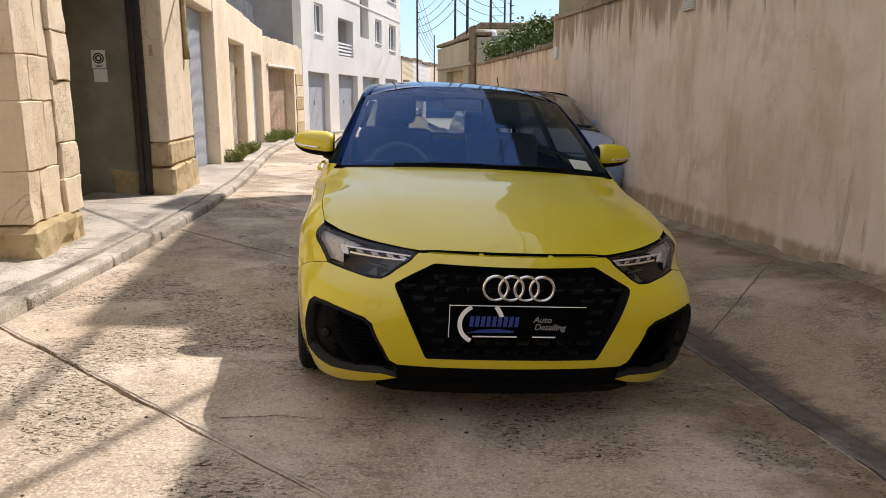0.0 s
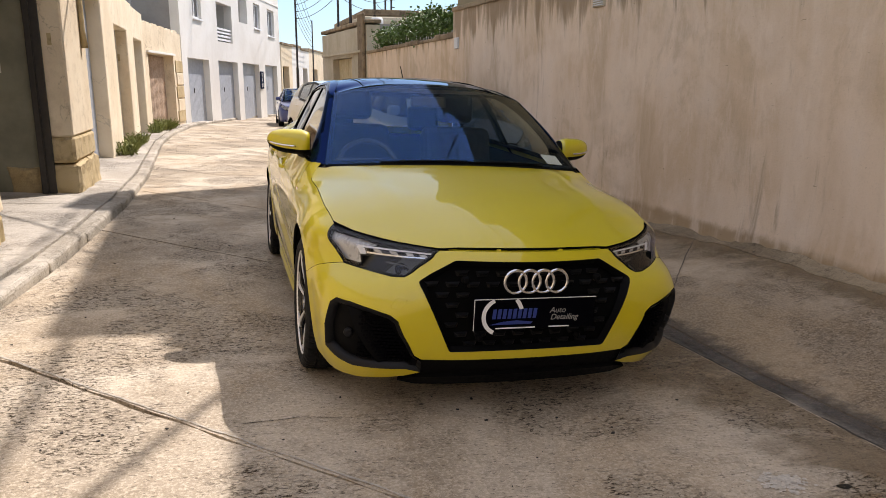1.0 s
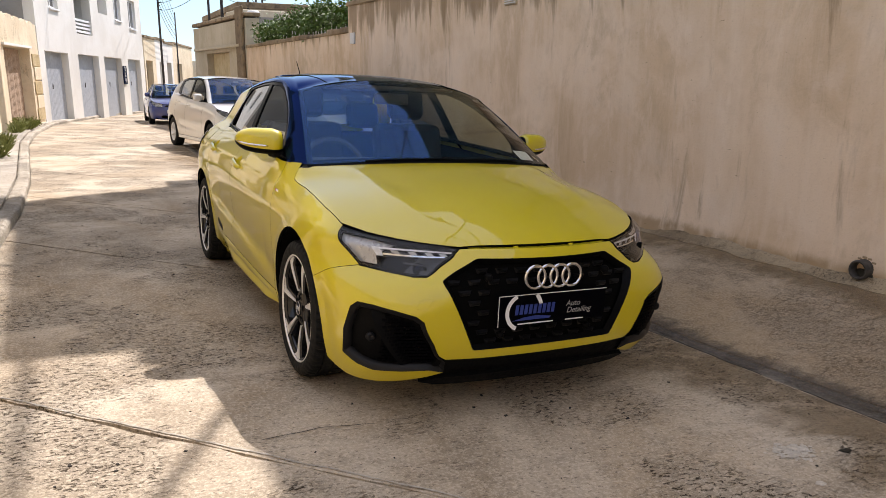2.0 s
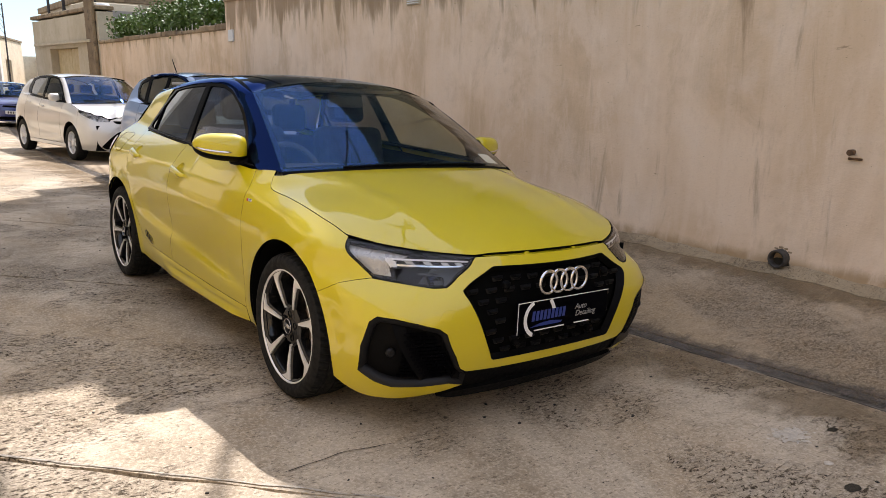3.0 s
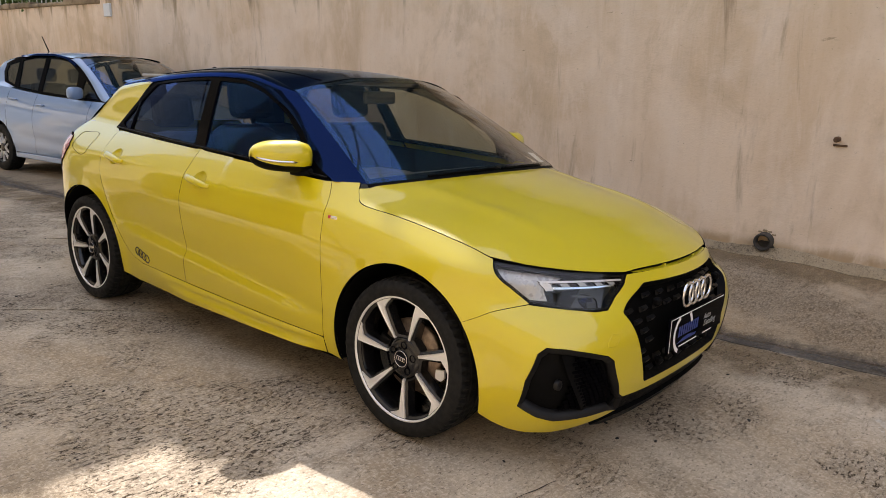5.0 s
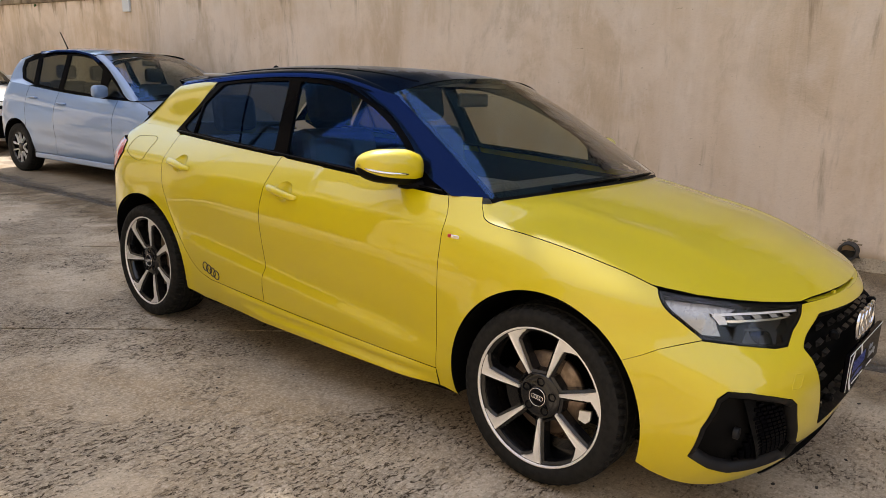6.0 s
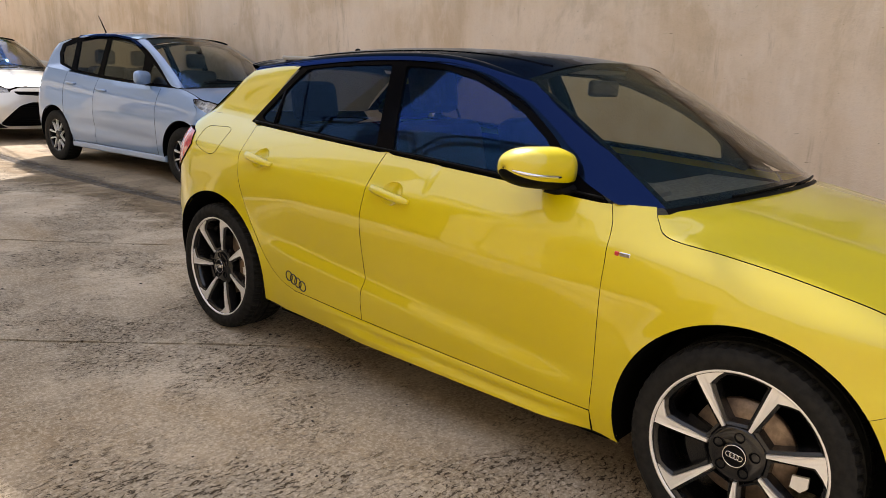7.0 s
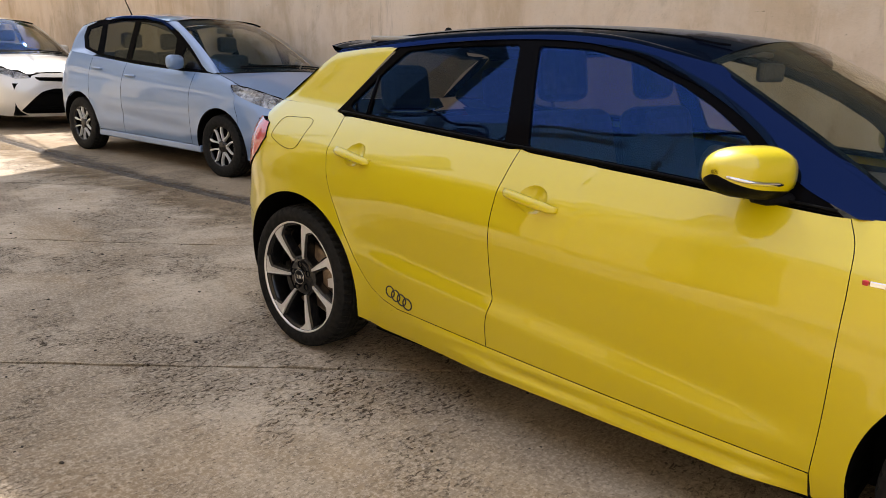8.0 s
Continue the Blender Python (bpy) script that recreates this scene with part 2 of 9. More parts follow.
def masonry(name, light, dark, stain, stain_amount=0.5, fine=14.0, relief=0.35, streaks=0.0, cracks=0.0):
    """Weathered plaster, stone or concrete: broad patches, fine grain, and streaks that run down."""
    mat, nt, b = nodes_of(name)
    p = coords(nt, world_space=True)
    broad, grain, mid = noise_tex(nt, p, 0.7, 5, 0.65, 0.4), noise_tex(nt, p, fine * 4, 6, 0.7), noise_tex(nt, p, fine * 0.35, 6, 0.65)
    col = mixed(nt, ramp(nt, broad, 0.35, 0.66), dark, light)
    col = mixed(nt, times(nt, ramp(nt, mid, 0.48, 0.72), stain_amount), col, stain)
    col = mixed(nt, times(nt, ramp(nt, grain, 0.5, 0.75), 0.25), col, tuple(c * 0.55 for c in dark))
    if streaks:
        s = noise_tex(nt, coords(nt, (7, 7, 0.35), True), 1.0, 5, 0.6)
        s2 = noise_tex(nt, coords(nt, (1.6, 1.6, 0.12), True), 1.0, 4, 0.55)
        col = mixed(nt, times(nt, ramp(nt, s, 0.5, 0.78), streaks * 0.6), col, stain)
        col = mixed(nt, times(nt, ramp(nt, s2, 0.48, 0.7), streaks), col, tuple(min(1, c * 1.18) for c in light))
    h = mixed(nt, 0.5, mid, grain)
    if cracks:
        # hairline cracks and flaked patches
        v = noise_tex(nt, coords(nt, (1.5, 1.5, 1.1), True), 1.0, 7, 0.62, 0.5)
        line = ramp(nt, times(nt, times(nt, v, 0.5, "SUBTRACT"), 0.0, "ABSOLUTE"), 0.0025, 0.006, 1.0, 0.0)
        line = times(nt, line, ramp(nt, noise_tex(nt, p, 1.1, 3, 0.5), 0.46, 0.54))
        flake = ramp(nt, noise_tex(nt, coords(nt, (2.2, 2.2, 3.0), True), 1.0, 8, 0.7, 0.3), 0.60, 0.615)
        col = mixed(nt, times(nt, flake, cracks * 0.7), col, tuple(0.5 * (c + d) for c, d in zip(dark, stain)))
        col = mixed(nt, times(nt, line, cracks), col, tuple(c * 0.4 for c in stain))
        h = mixed(nt, times(nt, line, 0.9), h, (0, 0, 0))
        h = mixed(nt, times(nt, flake, 0.5), h, (0.1, 0.1, 0.1))
    nt.links.new(col, b.inputs["Base Color"])
    b.inputs["Roughness"].default_value, b.inputs["Specular IOR Level"].default_value = 0.9, 0.25
    bump(nt, b, h, relief, 0.02)
    return mat


def concrete_ground(name, light, dark, pit, pits=0.95, brown=0.0):
    """Worn street concrete: broad soiling, broom strokes, sandy grain, dark pits in drifts, brown washes of soil."""
    mat, nt, b = nodes_of(name)
    p = coords(nt, world_space=True)
    broad = noise_tex(nt, p, 0.55, 6, 0.6, 0.5)
    drift = noise_tex(nt, p, 1.3, 4, 0.6, 0.3)
    mid, grain = noise_tex(nt, p, 9, 7, 0.7), noise_tex(nt, p, 70, 5, 0.75)
    broom = noise_tex(nt, coords(nt, (7, 62, 30), True), 1.0, 5, 0.7, 0.4)
    flecks = noise_tex(nt, coords(nt, (32, 66, 48), True), 1.0, 5, 0.72, 0.8)
    specks = noise_tex(nt, coords(nt, (42, 80, 60), True), 1.0, 4, 0.7)
    col = mixed(nt, ramp(nt, broad, 0.38, 0.62), dark, light)
    if brown:
        wash = noise_tex(nt, coords(nt, (0.9, 0.6, 1), True), 1.0, 7, 0.66, 0.8)
        col = mixed(nt, times(nt, ramp(nt, wash, 0.46, 0.66), brown), col, (0.33, 0.215, 0.115))
        oil = noise_tex(nt, coords(nt, (0.5, 1.1, 1), True), 1.0, 6, 0.62, 0.5)
        col = mixed(nt, times(nt, ramp(nt, oil, 0.54, 0.70), brown), col, (0.19, 0.145, 0.105))
    col = mixed(nt, times(nt, ramp(nt, mid, 0.45, 0.7), 0.45), col, tuple(c * 0.72 for c in dark))
    col = mixed(nt, times(nt, ramp(nt, drift, 0.46, 0.62), 0.5), col, tuple(c * 0.62 for c in dark))
    col = mixed(nt, times(nt, ramp(nt, broom, 0.48, 0.70), 0.32), col, tuple(c * 0.55 for c in dark))
    col = mixed(nt, times(nt, ramp(nt, grain, 0.44, 0.64), 0.5), col, tuple(min(1, c * 1.32) for c in light))
    mask = times(nt, ramp(nt, flecks, 0.55, 0.585), ramp(nt, drift, 0.45, 0.57))
    col = mixed(nt, times(nt, ramp(nt, specks, 0.58, 0.64), 0.7 * pits), col, tuple(c * 0.34 for c in dark))
    col = mixed(nt, times(nt, mask, pits), col, pit)
    nt.links.new(col, b.inputs["Base Color"])
    b.inputs["Specular IOR Level"].default_value = 0.3
    nt.links.new(ramp(nt, mid, 0.3, 0.7, 0.75, 0.95), b.inputs["Roughness"])
    h = mixed(nt, 0.5, mixed(nt, 0.5, grain, broom), mid)
    h = mixed(nt, times(nt, mask, 0.8), h, (0, 0, 0))
    bump(nt, b, h, 1.0, 0.014)
    return mat


def stain(name, color, rough=0.9, scale=7.0, most=0.85):
    """A thin stain that frays out towards its rim: the mesh carries a fade of 0 at its rim and 1 inside."""
    mat, nt, b = nodes_of(name)
    p = coords(nt, world_space=True)
    fine, wide = noise_tex(nt, p, scale * 4, 6, 0.7), noise_tex(nt, coords(nt, (scale * 0.6, scale, scale), True), 1.0, 6, 0.65, 0.5)
    nt.links.new(mixed(nt, ramp(nt, fine, 0.35, 0.65), tuple(c * 0.6 for c in color), color), b.inputs["Base Color"])
    b.inputs["Roughness"].default_value, b.inputs["Specular IOR Level"].default_value = rough, 0.25
    fade = nt.nodes.new("ShaderNodeAttribute")
    fade.attribute_name = "fade"
    share = times(nt, times(nt, fade.outputs["Fac"], 1.1), times(nt, times(nt, wide, 0.5, "SUBTRACT"), 2.2), "ADD")
    nt.links.new(times(nt, ramp(nt, share, 0.15, 0.95), most), b.inputs["Alpha"])
    return mat


def clear_glass(name, tint, gloss=0.02, ior=1.5, sky_tint=(1.0, 1.0, 1.0)):
    """Thin tinted glass: what lies behind shows through, the sky lies over it."""
    mat = bpy.data.materials.new(name)
    mat.use_nodes = True
    nt = mat.node_tree
    nt.nodes.clear()
    out, mix = nt.nodes.new("ShaderNodeOutputMaterial"), nt.nodes.new("ShaderNodeMixShader")
    fr, tr, gl = nt.nodes.new("ShaderNodeLayerWeight"), nt.nodes.new("ShaderNodeBsdfTransparent"), nt.nodes.new("ShaderNodeBsdfGlossy")
    fr.inputs[0].default_value = 0.5
    f0 = ((ior - 1) / (ior + 1)) ** 2
    share = times(nt, times(nt, times(nt, fr.outputs[1], 5.0, "POWER"), 1 - f0), f0, "ADD")
    tr.inputs[0].default_value = (*tint, 1)
    gl.inputs["Roughness"].default_value = gloss
    # sky blue is put into head-on reflections by hand, grazing ones stay neutral
    nt.links.new(mixed(nt, ramp(nt, share, f0 * 1.1, 0.30), sky_tint, (1.0, 1.0, 1.0)), gl.inputs["Color"])
    nt.links.new(share, mix.inputs[0])
    nt.links.new(tr.outputs[0], mix.inputs[1])
    nt.links.new(gl.outputs[0], mix.inputs[2])
    nt.links.new(mix.outputs[0], out.inputs[0])
    return mat


def gloss_black(name, sky_tint, ior=1.95):
    """Polished black paint, with the sky's blue put into the colour of its reflections."""
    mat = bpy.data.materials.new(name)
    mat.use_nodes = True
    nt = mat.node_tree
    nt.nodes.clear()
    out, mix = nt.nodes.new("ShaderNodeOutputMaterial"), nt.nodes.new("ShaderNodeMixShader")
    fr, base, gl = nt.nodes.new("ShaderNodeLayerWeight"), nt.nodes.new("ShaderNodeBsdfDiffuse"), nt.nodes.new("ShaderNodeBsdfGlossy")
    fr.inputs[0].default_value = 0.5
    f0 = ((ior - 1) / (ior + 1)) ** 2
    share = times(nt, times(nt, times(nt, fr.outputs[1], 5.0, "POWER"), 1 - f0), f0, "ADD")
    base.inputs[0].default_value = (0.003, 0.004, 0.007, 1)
    nt.links.new(mixed(nt, ramp(nt, share, 0.25, 0.75), sky_tint, (0.6, 0.72, 0.9)), gl.inputs["Color"])
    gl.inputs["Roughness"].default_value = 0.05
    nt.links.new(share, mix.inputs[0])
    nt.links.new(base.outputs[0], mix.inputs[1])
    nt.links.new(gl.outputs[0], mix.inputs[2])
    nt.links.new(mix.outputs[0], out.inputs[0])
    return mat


# ------------------------------------------------------------------ street materials
M_ROAD = concrete_ground("street concrete", (0.58, 0.485, 0.378), (0.33, 0.258, 0.186), (0.050, 0.032, 0.018), brown=0.55)
M_APRON = concrete_ground("apron concrete", (0.41, 0.318, 0.228), (0.26, 0.192, 0.128), (0.06, 0.043, 0.028), 0.4, brown=0.5)
M_GUTTER = concrete_ground("gutter screed", (0.27, 0.235, 0.20), (0.15, 0.128, 0.105), (0.05, 0.04, 0.03), 0.5)
M_SILT = stain("dark gutter silt", (0.14, 0.115, 0.095), 0.9, 9.0, 0.6)
M_DIRT_BOUNCE = stain("brown dirt and bounce film", (0.27, 0.178, 0.098), 0.9, 5.0, 0.55)
M_PAVE = concrete_ground("pavement concrete", (0.51, 0.455, 0.385), (0.36, 0.31, 0.255), (0.11, 0.09, 0.065), 0.5)
M_KERB = concrete_ground("kerb stone", (0.50, 0.44, 0.365), (0.34, 0.29, 0.23), (0.09, 0.075, 0.055), 0.7)
M_EARTH = concrete_ground("bare ground", (0.24, 0.20, 0.15), (0.16, 0.13, 0.10), (0.05, 0.04, 0.03), 0.4)
M_LIME = masonry("limestone", (0.81, 0.68, 0.51), (0.73, 0.585, 0.42), (0.52, 0.39, 0.25), 0.4, relief=0.7, cracks=0.35)
M_PLASTER = masonry("cream render", (0.82, 0.70, 0.54), (0.74, 0.60, 0.43), (0.55, 0.43, 0.29), 0.35, relief=0.45, streaks=0.3, cracks=0.3)
M_BASE = masonry("crumbling stone base", (0.62, 0.48, 0.30), (0.46, 0.33, 0.17), (0.22, 0.15, 0.075), 0.7, fine=22, relief=1.0)
M_WHITE = masonry("white render", (0.80, 0.78, 0.74), (0.74, 0.71, 0.66), (0.58, 0.53, 0.46), 0.12, relief=0.1)
M_CEMENT = masonry("grey cement", (0.36, 0.34, 0.32), (0.29, 0.275, 0.26), (0.22, 0.20, 0.19), 0.3, relief=0.2)
M_UPPER = masonry("pale upper render", (0.52, 0.45, 0.35), (0.44, 0.37, 0.27), (0.3, 0.24, 0.17), 0.25, streaks=0.3)
# dark olive set for unseen walls, so car glass reflects them dimly
M_STOREY = masonry("olive upper render darkened for reflections", (0.30, 0.25, 0.16), (0.24, 0.19, 0.115), (0.16, 0.12, 0.075), 0.3, streaks=0.3)


def wall_render():
    """Ochre render with pale runs, brown runs below the coping and old patches."""
    mat, nt, b = nodes_of("ochre wall render")
    p = coords(nt, world_space=True)
    broad, mid, grain = noise_tex(nt, p, 0.8, 6, 0.6, 0.6), noise_tex(nt, p, 3.2, 7, 0.65, 0.3), noise_tex(nt, p, 55, 6, 0.7)
    col = mixed(nt, ramp(nt, broad, 0.36, 0.64), (0.640, 0.467, 0.324), (0.757, 0.587, 0.447))
    col = mixed(nt, times(nt, ramp(nt, mid, 0.5, 0.72), 0.55), col, (0.718, 0.578, 0.464))
    runs = noise_tex(nt, coords(nt, (2.2, 2.2, 0.45), True), 1.0, 6, 0.65, 0.6)
    col = mixed(nt, times(nt, ramp(nt, runs, 0.46, 0.72), 0.5), col, (0.776, 0.631, 0.514))
    rust = noise_tex(nt, coords(nt, (1.7, 1.7, 0.5), True), 1.0, 5, 0.65, 0.4)
    col = mixed(nt, times(nt, ramp(nt, rust, 0.48, 0.72), 0.55), col, (0.456, 0.298, 0.170))
    z = nt.nodes.new("ShaderNodeSeparateXYZ")
    g = nt.nodes.new("ShaderNodeNewGeometry")
    nt.links.new(g.outputs["Position"], z.inputs[0])
    drip = noise_tex(nt, coords(nt, (4.0, 4.0, 0.5), True), 1.0, 6, 0.66, 0.5)
    high = ramp(nt, z.outputs[2], 1.8, 2.55)
    # soil splashed up from the apron
    splash = times(nt, ramp(nt, z.outputs[2], -0.02, 0.30, 1.0, 0.0), times(nt, noise_tex(nt, p, 2.6, 6, 0.7, 0.5), 0.75), "ADD")
    col = mixed(nt, times(nt, ramp(nt, splash, 0.58, 0.98), 0.8), col, (0.32, 0.205, 0.11))
    # brown blotches and fine horizontal scratches
    blotch = noise_tex(nt, coords(nt, (1.3, 1.3, 0.9), True), 1.0, 9, 0.72, 0.5)
    col = mixed(nt, times(nt, ramp(nt, blotch, 0.50, 0.66), 0.6), col, (0.504, 0.366, 0.246))
    pale = noise_tex(nt, coords(nt, (1.9, 1.9, 0.7), True), 1.7, 7, 0.7, 0.5)
    col = mixed(nt, times(nt, ramp(nt, pale, 0.52, 0.68), 0.5), col, (0.786, 0.636, 0.514))
    scratch = noise_tex(nt, coords(nt, (7, 7, 46), True), 1.0, 5, 0.7, 0.8)
    col = mixed(nt, times(nt, ramp(nt, scratch, 0.68, 0.72), 0.7), col, (0.16, 0.10, 0.06))
    # old mends with a shape of their own
    mend = noise_tex(nt, coords(nt, (0.9, 0.9, 1.5), True), 1.0, 3, 0.5, 0.9)
    col = mixed(nt, times(nt, ramp(nt, mend, 0.54, 0.72), 0.5), col, (0.514, 0.370, 0.242))
    wash = noise_tex(nt, coords(nt, (4.5, 4.5, 0.3), True), 1.0, 4, 0.6, 0.4)
    col = mixed(nt, times(nt, ramp(nt, wash, 0.5, 0.7), 0.4), col, (0.776, 0.626, 0.504))
    scuff = noise_tex(nt, coords(nt, (5, 5, 9), True), 1.0, 6, 0.75, 0.6)
    col = mixed(nt, times(nt, ramp(nt, scuff, 0.66, 0.72), 0.6), col, (0.20, 0.13, 0.075))
    col = mixed(nt, times(nt, ramp(nt, times(nt, times(nt, high, 0.26), drip, "ADD"), 0.59, 0.76), 0.75), col, (0.23, 0.145, 0.08))
    col = mixed(nt, times(nt, ramp(nt, grain, 0.5, 0.8), 0.2), col, (0.25, 0.17, 0.1))
    nt.links.new(col, b.inputs["Base Color"])
    b.inputs["Roughness"].default_value, b.inputs["Specular IOR Level"].default_value = 0.92, 0.2
    bump(nt, b, mixed(nt, 0.35, mid, grain), 0.3, 0.02)
    return mat


WALL_X = 2.97
M_WALL = wall_render()
M_COPING = masonry("soiled coping", (0.34, 0.25, 0.16), (0.20, 0.14, 0.09), (0.06, 0.045, 0.035), 0.8, relief=0.6, streaks=0.3)


# ------------------------------------------------------------------ ground
def fit_line(points):
    ys, xs = [p[1] for p in points], [p[0] for p in points]
    return lambda y: float(np.interp(y, ys, xs))


kerb_x = fit_line([(-3.1, -14), (-2.8, -3), (-2.46, 0.68), (-2.3, 2.35), (-2.2, 5), (-2.22, 7.6), (-2.5, 13.8), (-2.5, 17), (-2.2, 22), (-1.6, 25), (-0.2, 31), (1.9, 37.5), (7, 54)])
gutter_x = fit_line([(1.45, -14), (1.36, -1.6), (1.24, 0.35), (1.02, 2.6), (0.64, 5.75), (0.46, 8), (0.45, 12), (0.7, 18), (1.5, 26), (3.2, 34), (8, 50)])


gutter_w = lambda y: 0.055 * noise.noise((y * 1.1, 5.0, 0)) + 0.022 * noise.noise((y * 4.0, 2.0, 0))


def road_z(x, y):
    y = max(-30.0, min(60.0, y))
    return -0.0488 * max(-12.0, min(9.0, x)) - 0.0087 * y


def wall_base_z(y):
    return float(np.interp(y, [-4, 1, 2, 4.5, 7, 12], [0.03, 0.08, 0.02, -0.10, -0.16, -0.24]))


def apron_z(x, y):
    gx = gutter_x(y)
    k = min(1.0, max(0.0, (x - gx - 0.15) / (3.0 - gx - 0.15)))
    return (road_z(gx + 0.15, y) - 0.004) * (1 - k) + wall_base_z(y) * k


def strip(name, left, right, ys, height, material, parent=None, n=6, kind="", thick=0.06, label=""):
    """A ribbon of ground between two lines x(y), with a skirt round it."""
    bm = bmesh.new()
    rows = []
    for y in ys:
        a, b = left(y), right(y)
        rows.append([bm.verts.new((a + (b - a) * k / n, y, height(a + (b - a) * k / n, y))) for k in range(n + 1)])
    for p, q in zip(rows, rows[1:]):
        for k in range(n):
            bm.faces.new((p[k], p[k + 1], q[k + 1], q[k]))
    rim = [e for e in bm.edges if e.is_boundary]
    out = bmesh.ops.extrude_edge_only(bm, edges=rim)
    for v in out["geom"]:
        if isinstance(v, bmesh.types.BMVert):
            v.co.z -= thick
    bmesh.ops.recalc_face_normals(bm, faces=bm.faces)
    ob = part(name, bm, material, parent, label, kind=kind)
    return ob


def build_ground():
    bm = bmesh.new()
    xs = [-400, -120, -40, -12, -6, -3, 0, 3, 6, 9, 14, 40, 120, 400]
    ys = [-400, -120, -40, -20, -10, 0, 10, 20, 30, 40, 50, 60, 90, 160, 400]
    rows = [[bm.verts.new((x, y, road_z(x, y) - 0.075)) for x in xs] for y in ys]
    for p, q in zip(rows, rows[1:]):
        for k in range(len(xs) - 1):
            bm.faces.new((p[k], p[k + 1], q[k + 1], q[k]))
    tagged(part("ground", bm, M_EARTH), "bare earth under and beyond the street", "ground", kind="structure")
    strip("road_gutter", lambda y: gutter_x(y) - 0.005, lambda y: gutter_x(y) + 0.155 + gutter_w(y), np.arange(-14, 46, 0.25), lambda x, y: road_z(x, y) - 0.012 - 0.012 * (1 - abs((x - gutter_x(y) - 0.075) / 0.08)), M_GUTTER, n=4, kind="structure", label="dark smooth concrete gutter along the street")
    strip("pavement_apron", lambda y: gutter_x(y) + 0.16 + gutter_w(y), lambda y: 3.0 if y < 18.8 else 2.35 + gutter_x(y) * 0.35, np.arange(-14, 46, 0.25), apron_z, M_APRON, n=10, kind="structure", label="stained concrete apron rising to the wall")


build_ground()


def cut_poly(poly, a, b, c):
    """The part of a polygon where a x + b y <= c."""
    out = []
    for i, p in enumerate(poly):
        q = poly[(i + 1) % len(poly)]
        dp, dq = a * p[0] + b * p[1] - c, a * q[0] + b * q[1] - c
        if dp <= 0:
            out.append(p)
        if dp * dq < 0:
            k = dp / (dp - dq)
            out.append((p[0] + (q[0] - p[0]) * k, p[1] + (q[1] - p[1]) * k))
    return out


def build_road():
    road = tagged(new("road"), "worn concrete street cast in slanting slabs", "road", kind="structure")
    joints = [-14.5, -11.2, -7.9, -4.9, -1.93, 1.36, 4.1, 6.9, 9.8, 12.9, 16, 19.5, 23, 27, 31, 36, 41, 47, 53]
    rng = random.Random(4)
    for c0, c1 in zip(joints, joints[1:]):
        pts = []
        ys = np.arange(-14, 52.01, 0.5)
        poly = [(gutter_x(y) - 0.008, y) for y in ys] + [(kerb_x(y) + 0.005, y) for y in ys[::-1]]
        poly = cut_poly(cut_poly(poly, 1, 1, c1 - 0.011), -1, -1, -(c0 + 0.011))
        if len(poly) < 3:
            continue
        poly = dense(poly, 0.12)
        wob = []
        for p in poly:
            j = 0.012 * noise.noise((p[0] * 6, p[1] * 6, c0)) + 0.008 * noise.noise((p[0] * 21, p[1] * 21, c0))
            edge = min(abs(p[0] + p[1] - c0), abs(p[0] + p[1] - c1)) < 0.05
            wob.append((p[0] + (j if edge else 0), p[1] + (j if edge else 0)))
        bm = bmesh.new()
        V, faces, rings = fill2(wob, (), 0.45)
        vs = [bm.verts.new((x, y, road_z(x, y))) for x, y in V]
        for f in faces:
            bm.faces.new([vs[i] for i in f])
        r = rings[0]
        low = [bm.verts.new(vs[i].co - Vector((0, 0, 0.06))) for i in r]
        for i in range(len(r)):
            k = (i + 1) % len(r)
            bm.faces.new((vs[r[i]], low[i], low[k], vs[r[k]]))
        part("slab", bm, M_ROAD, road)


build_road()


def build_pavement():
    pave = tagged(new("pavement"), "narrow raised concrete pavement with kerb stones", "pavement", kind="structure")
    inner = lambda y: kerb_x(y) - 0.16
    edges = [-14, -9, -5.5, -2.6, 0.05, 2.2, 4.6, 6.6, 9.3, 12.4, 15.2, 18.4, 22.2, 27, 33, 40, 46]
    for y0, y1 in zip(edges, edges[1:]):
        far = lambda y: -3.6 if y < 22.2 else inner(y) - 0.5
        strip("slab", far, inner, np.linspace(y0 + 0.006, y1 - 0.006, 9), lambda x, y: road_z(x, y) + 0.085 + 0.012 * noise.noise((x * 1.5, y * 1.5, 3)), M_PAVE, pave, n=5, thick=0.12)
    rng, y = random.Random(7), -8.0
    while y < 40:
        ln = rng.uniform(0.75, 1.15)
        bm = bmesh.new()
        h = 0.082 + rng.uniform(-0.010, 0.004)
        add_box(bm, (-0.155, 0.006, -0.08), (0.0, ln - 0.003, h), 0.034, seg=3)
        for v in bm.verts:
            v.co.x += 0.012 * noise.noise((v.co.y * 5, y, v.co.z * 9))
            v.co.z += 0.012 * noise.noise((v.co.y * 6, y + 5, v.co.x * 9))
        dx = kerb_x(y + ln) - kerb_x(y)
        ob = part("kerb_stone", bm, M_KERB, pave)
        ob.matrix_world = Matrix.Translation((kerb_x(y), y, road_z(kerb_x(y), y))) @ Matrix.Rotation(-math.atan2(dx, ln), 4, "Z")
        y += ln


build_pavement()


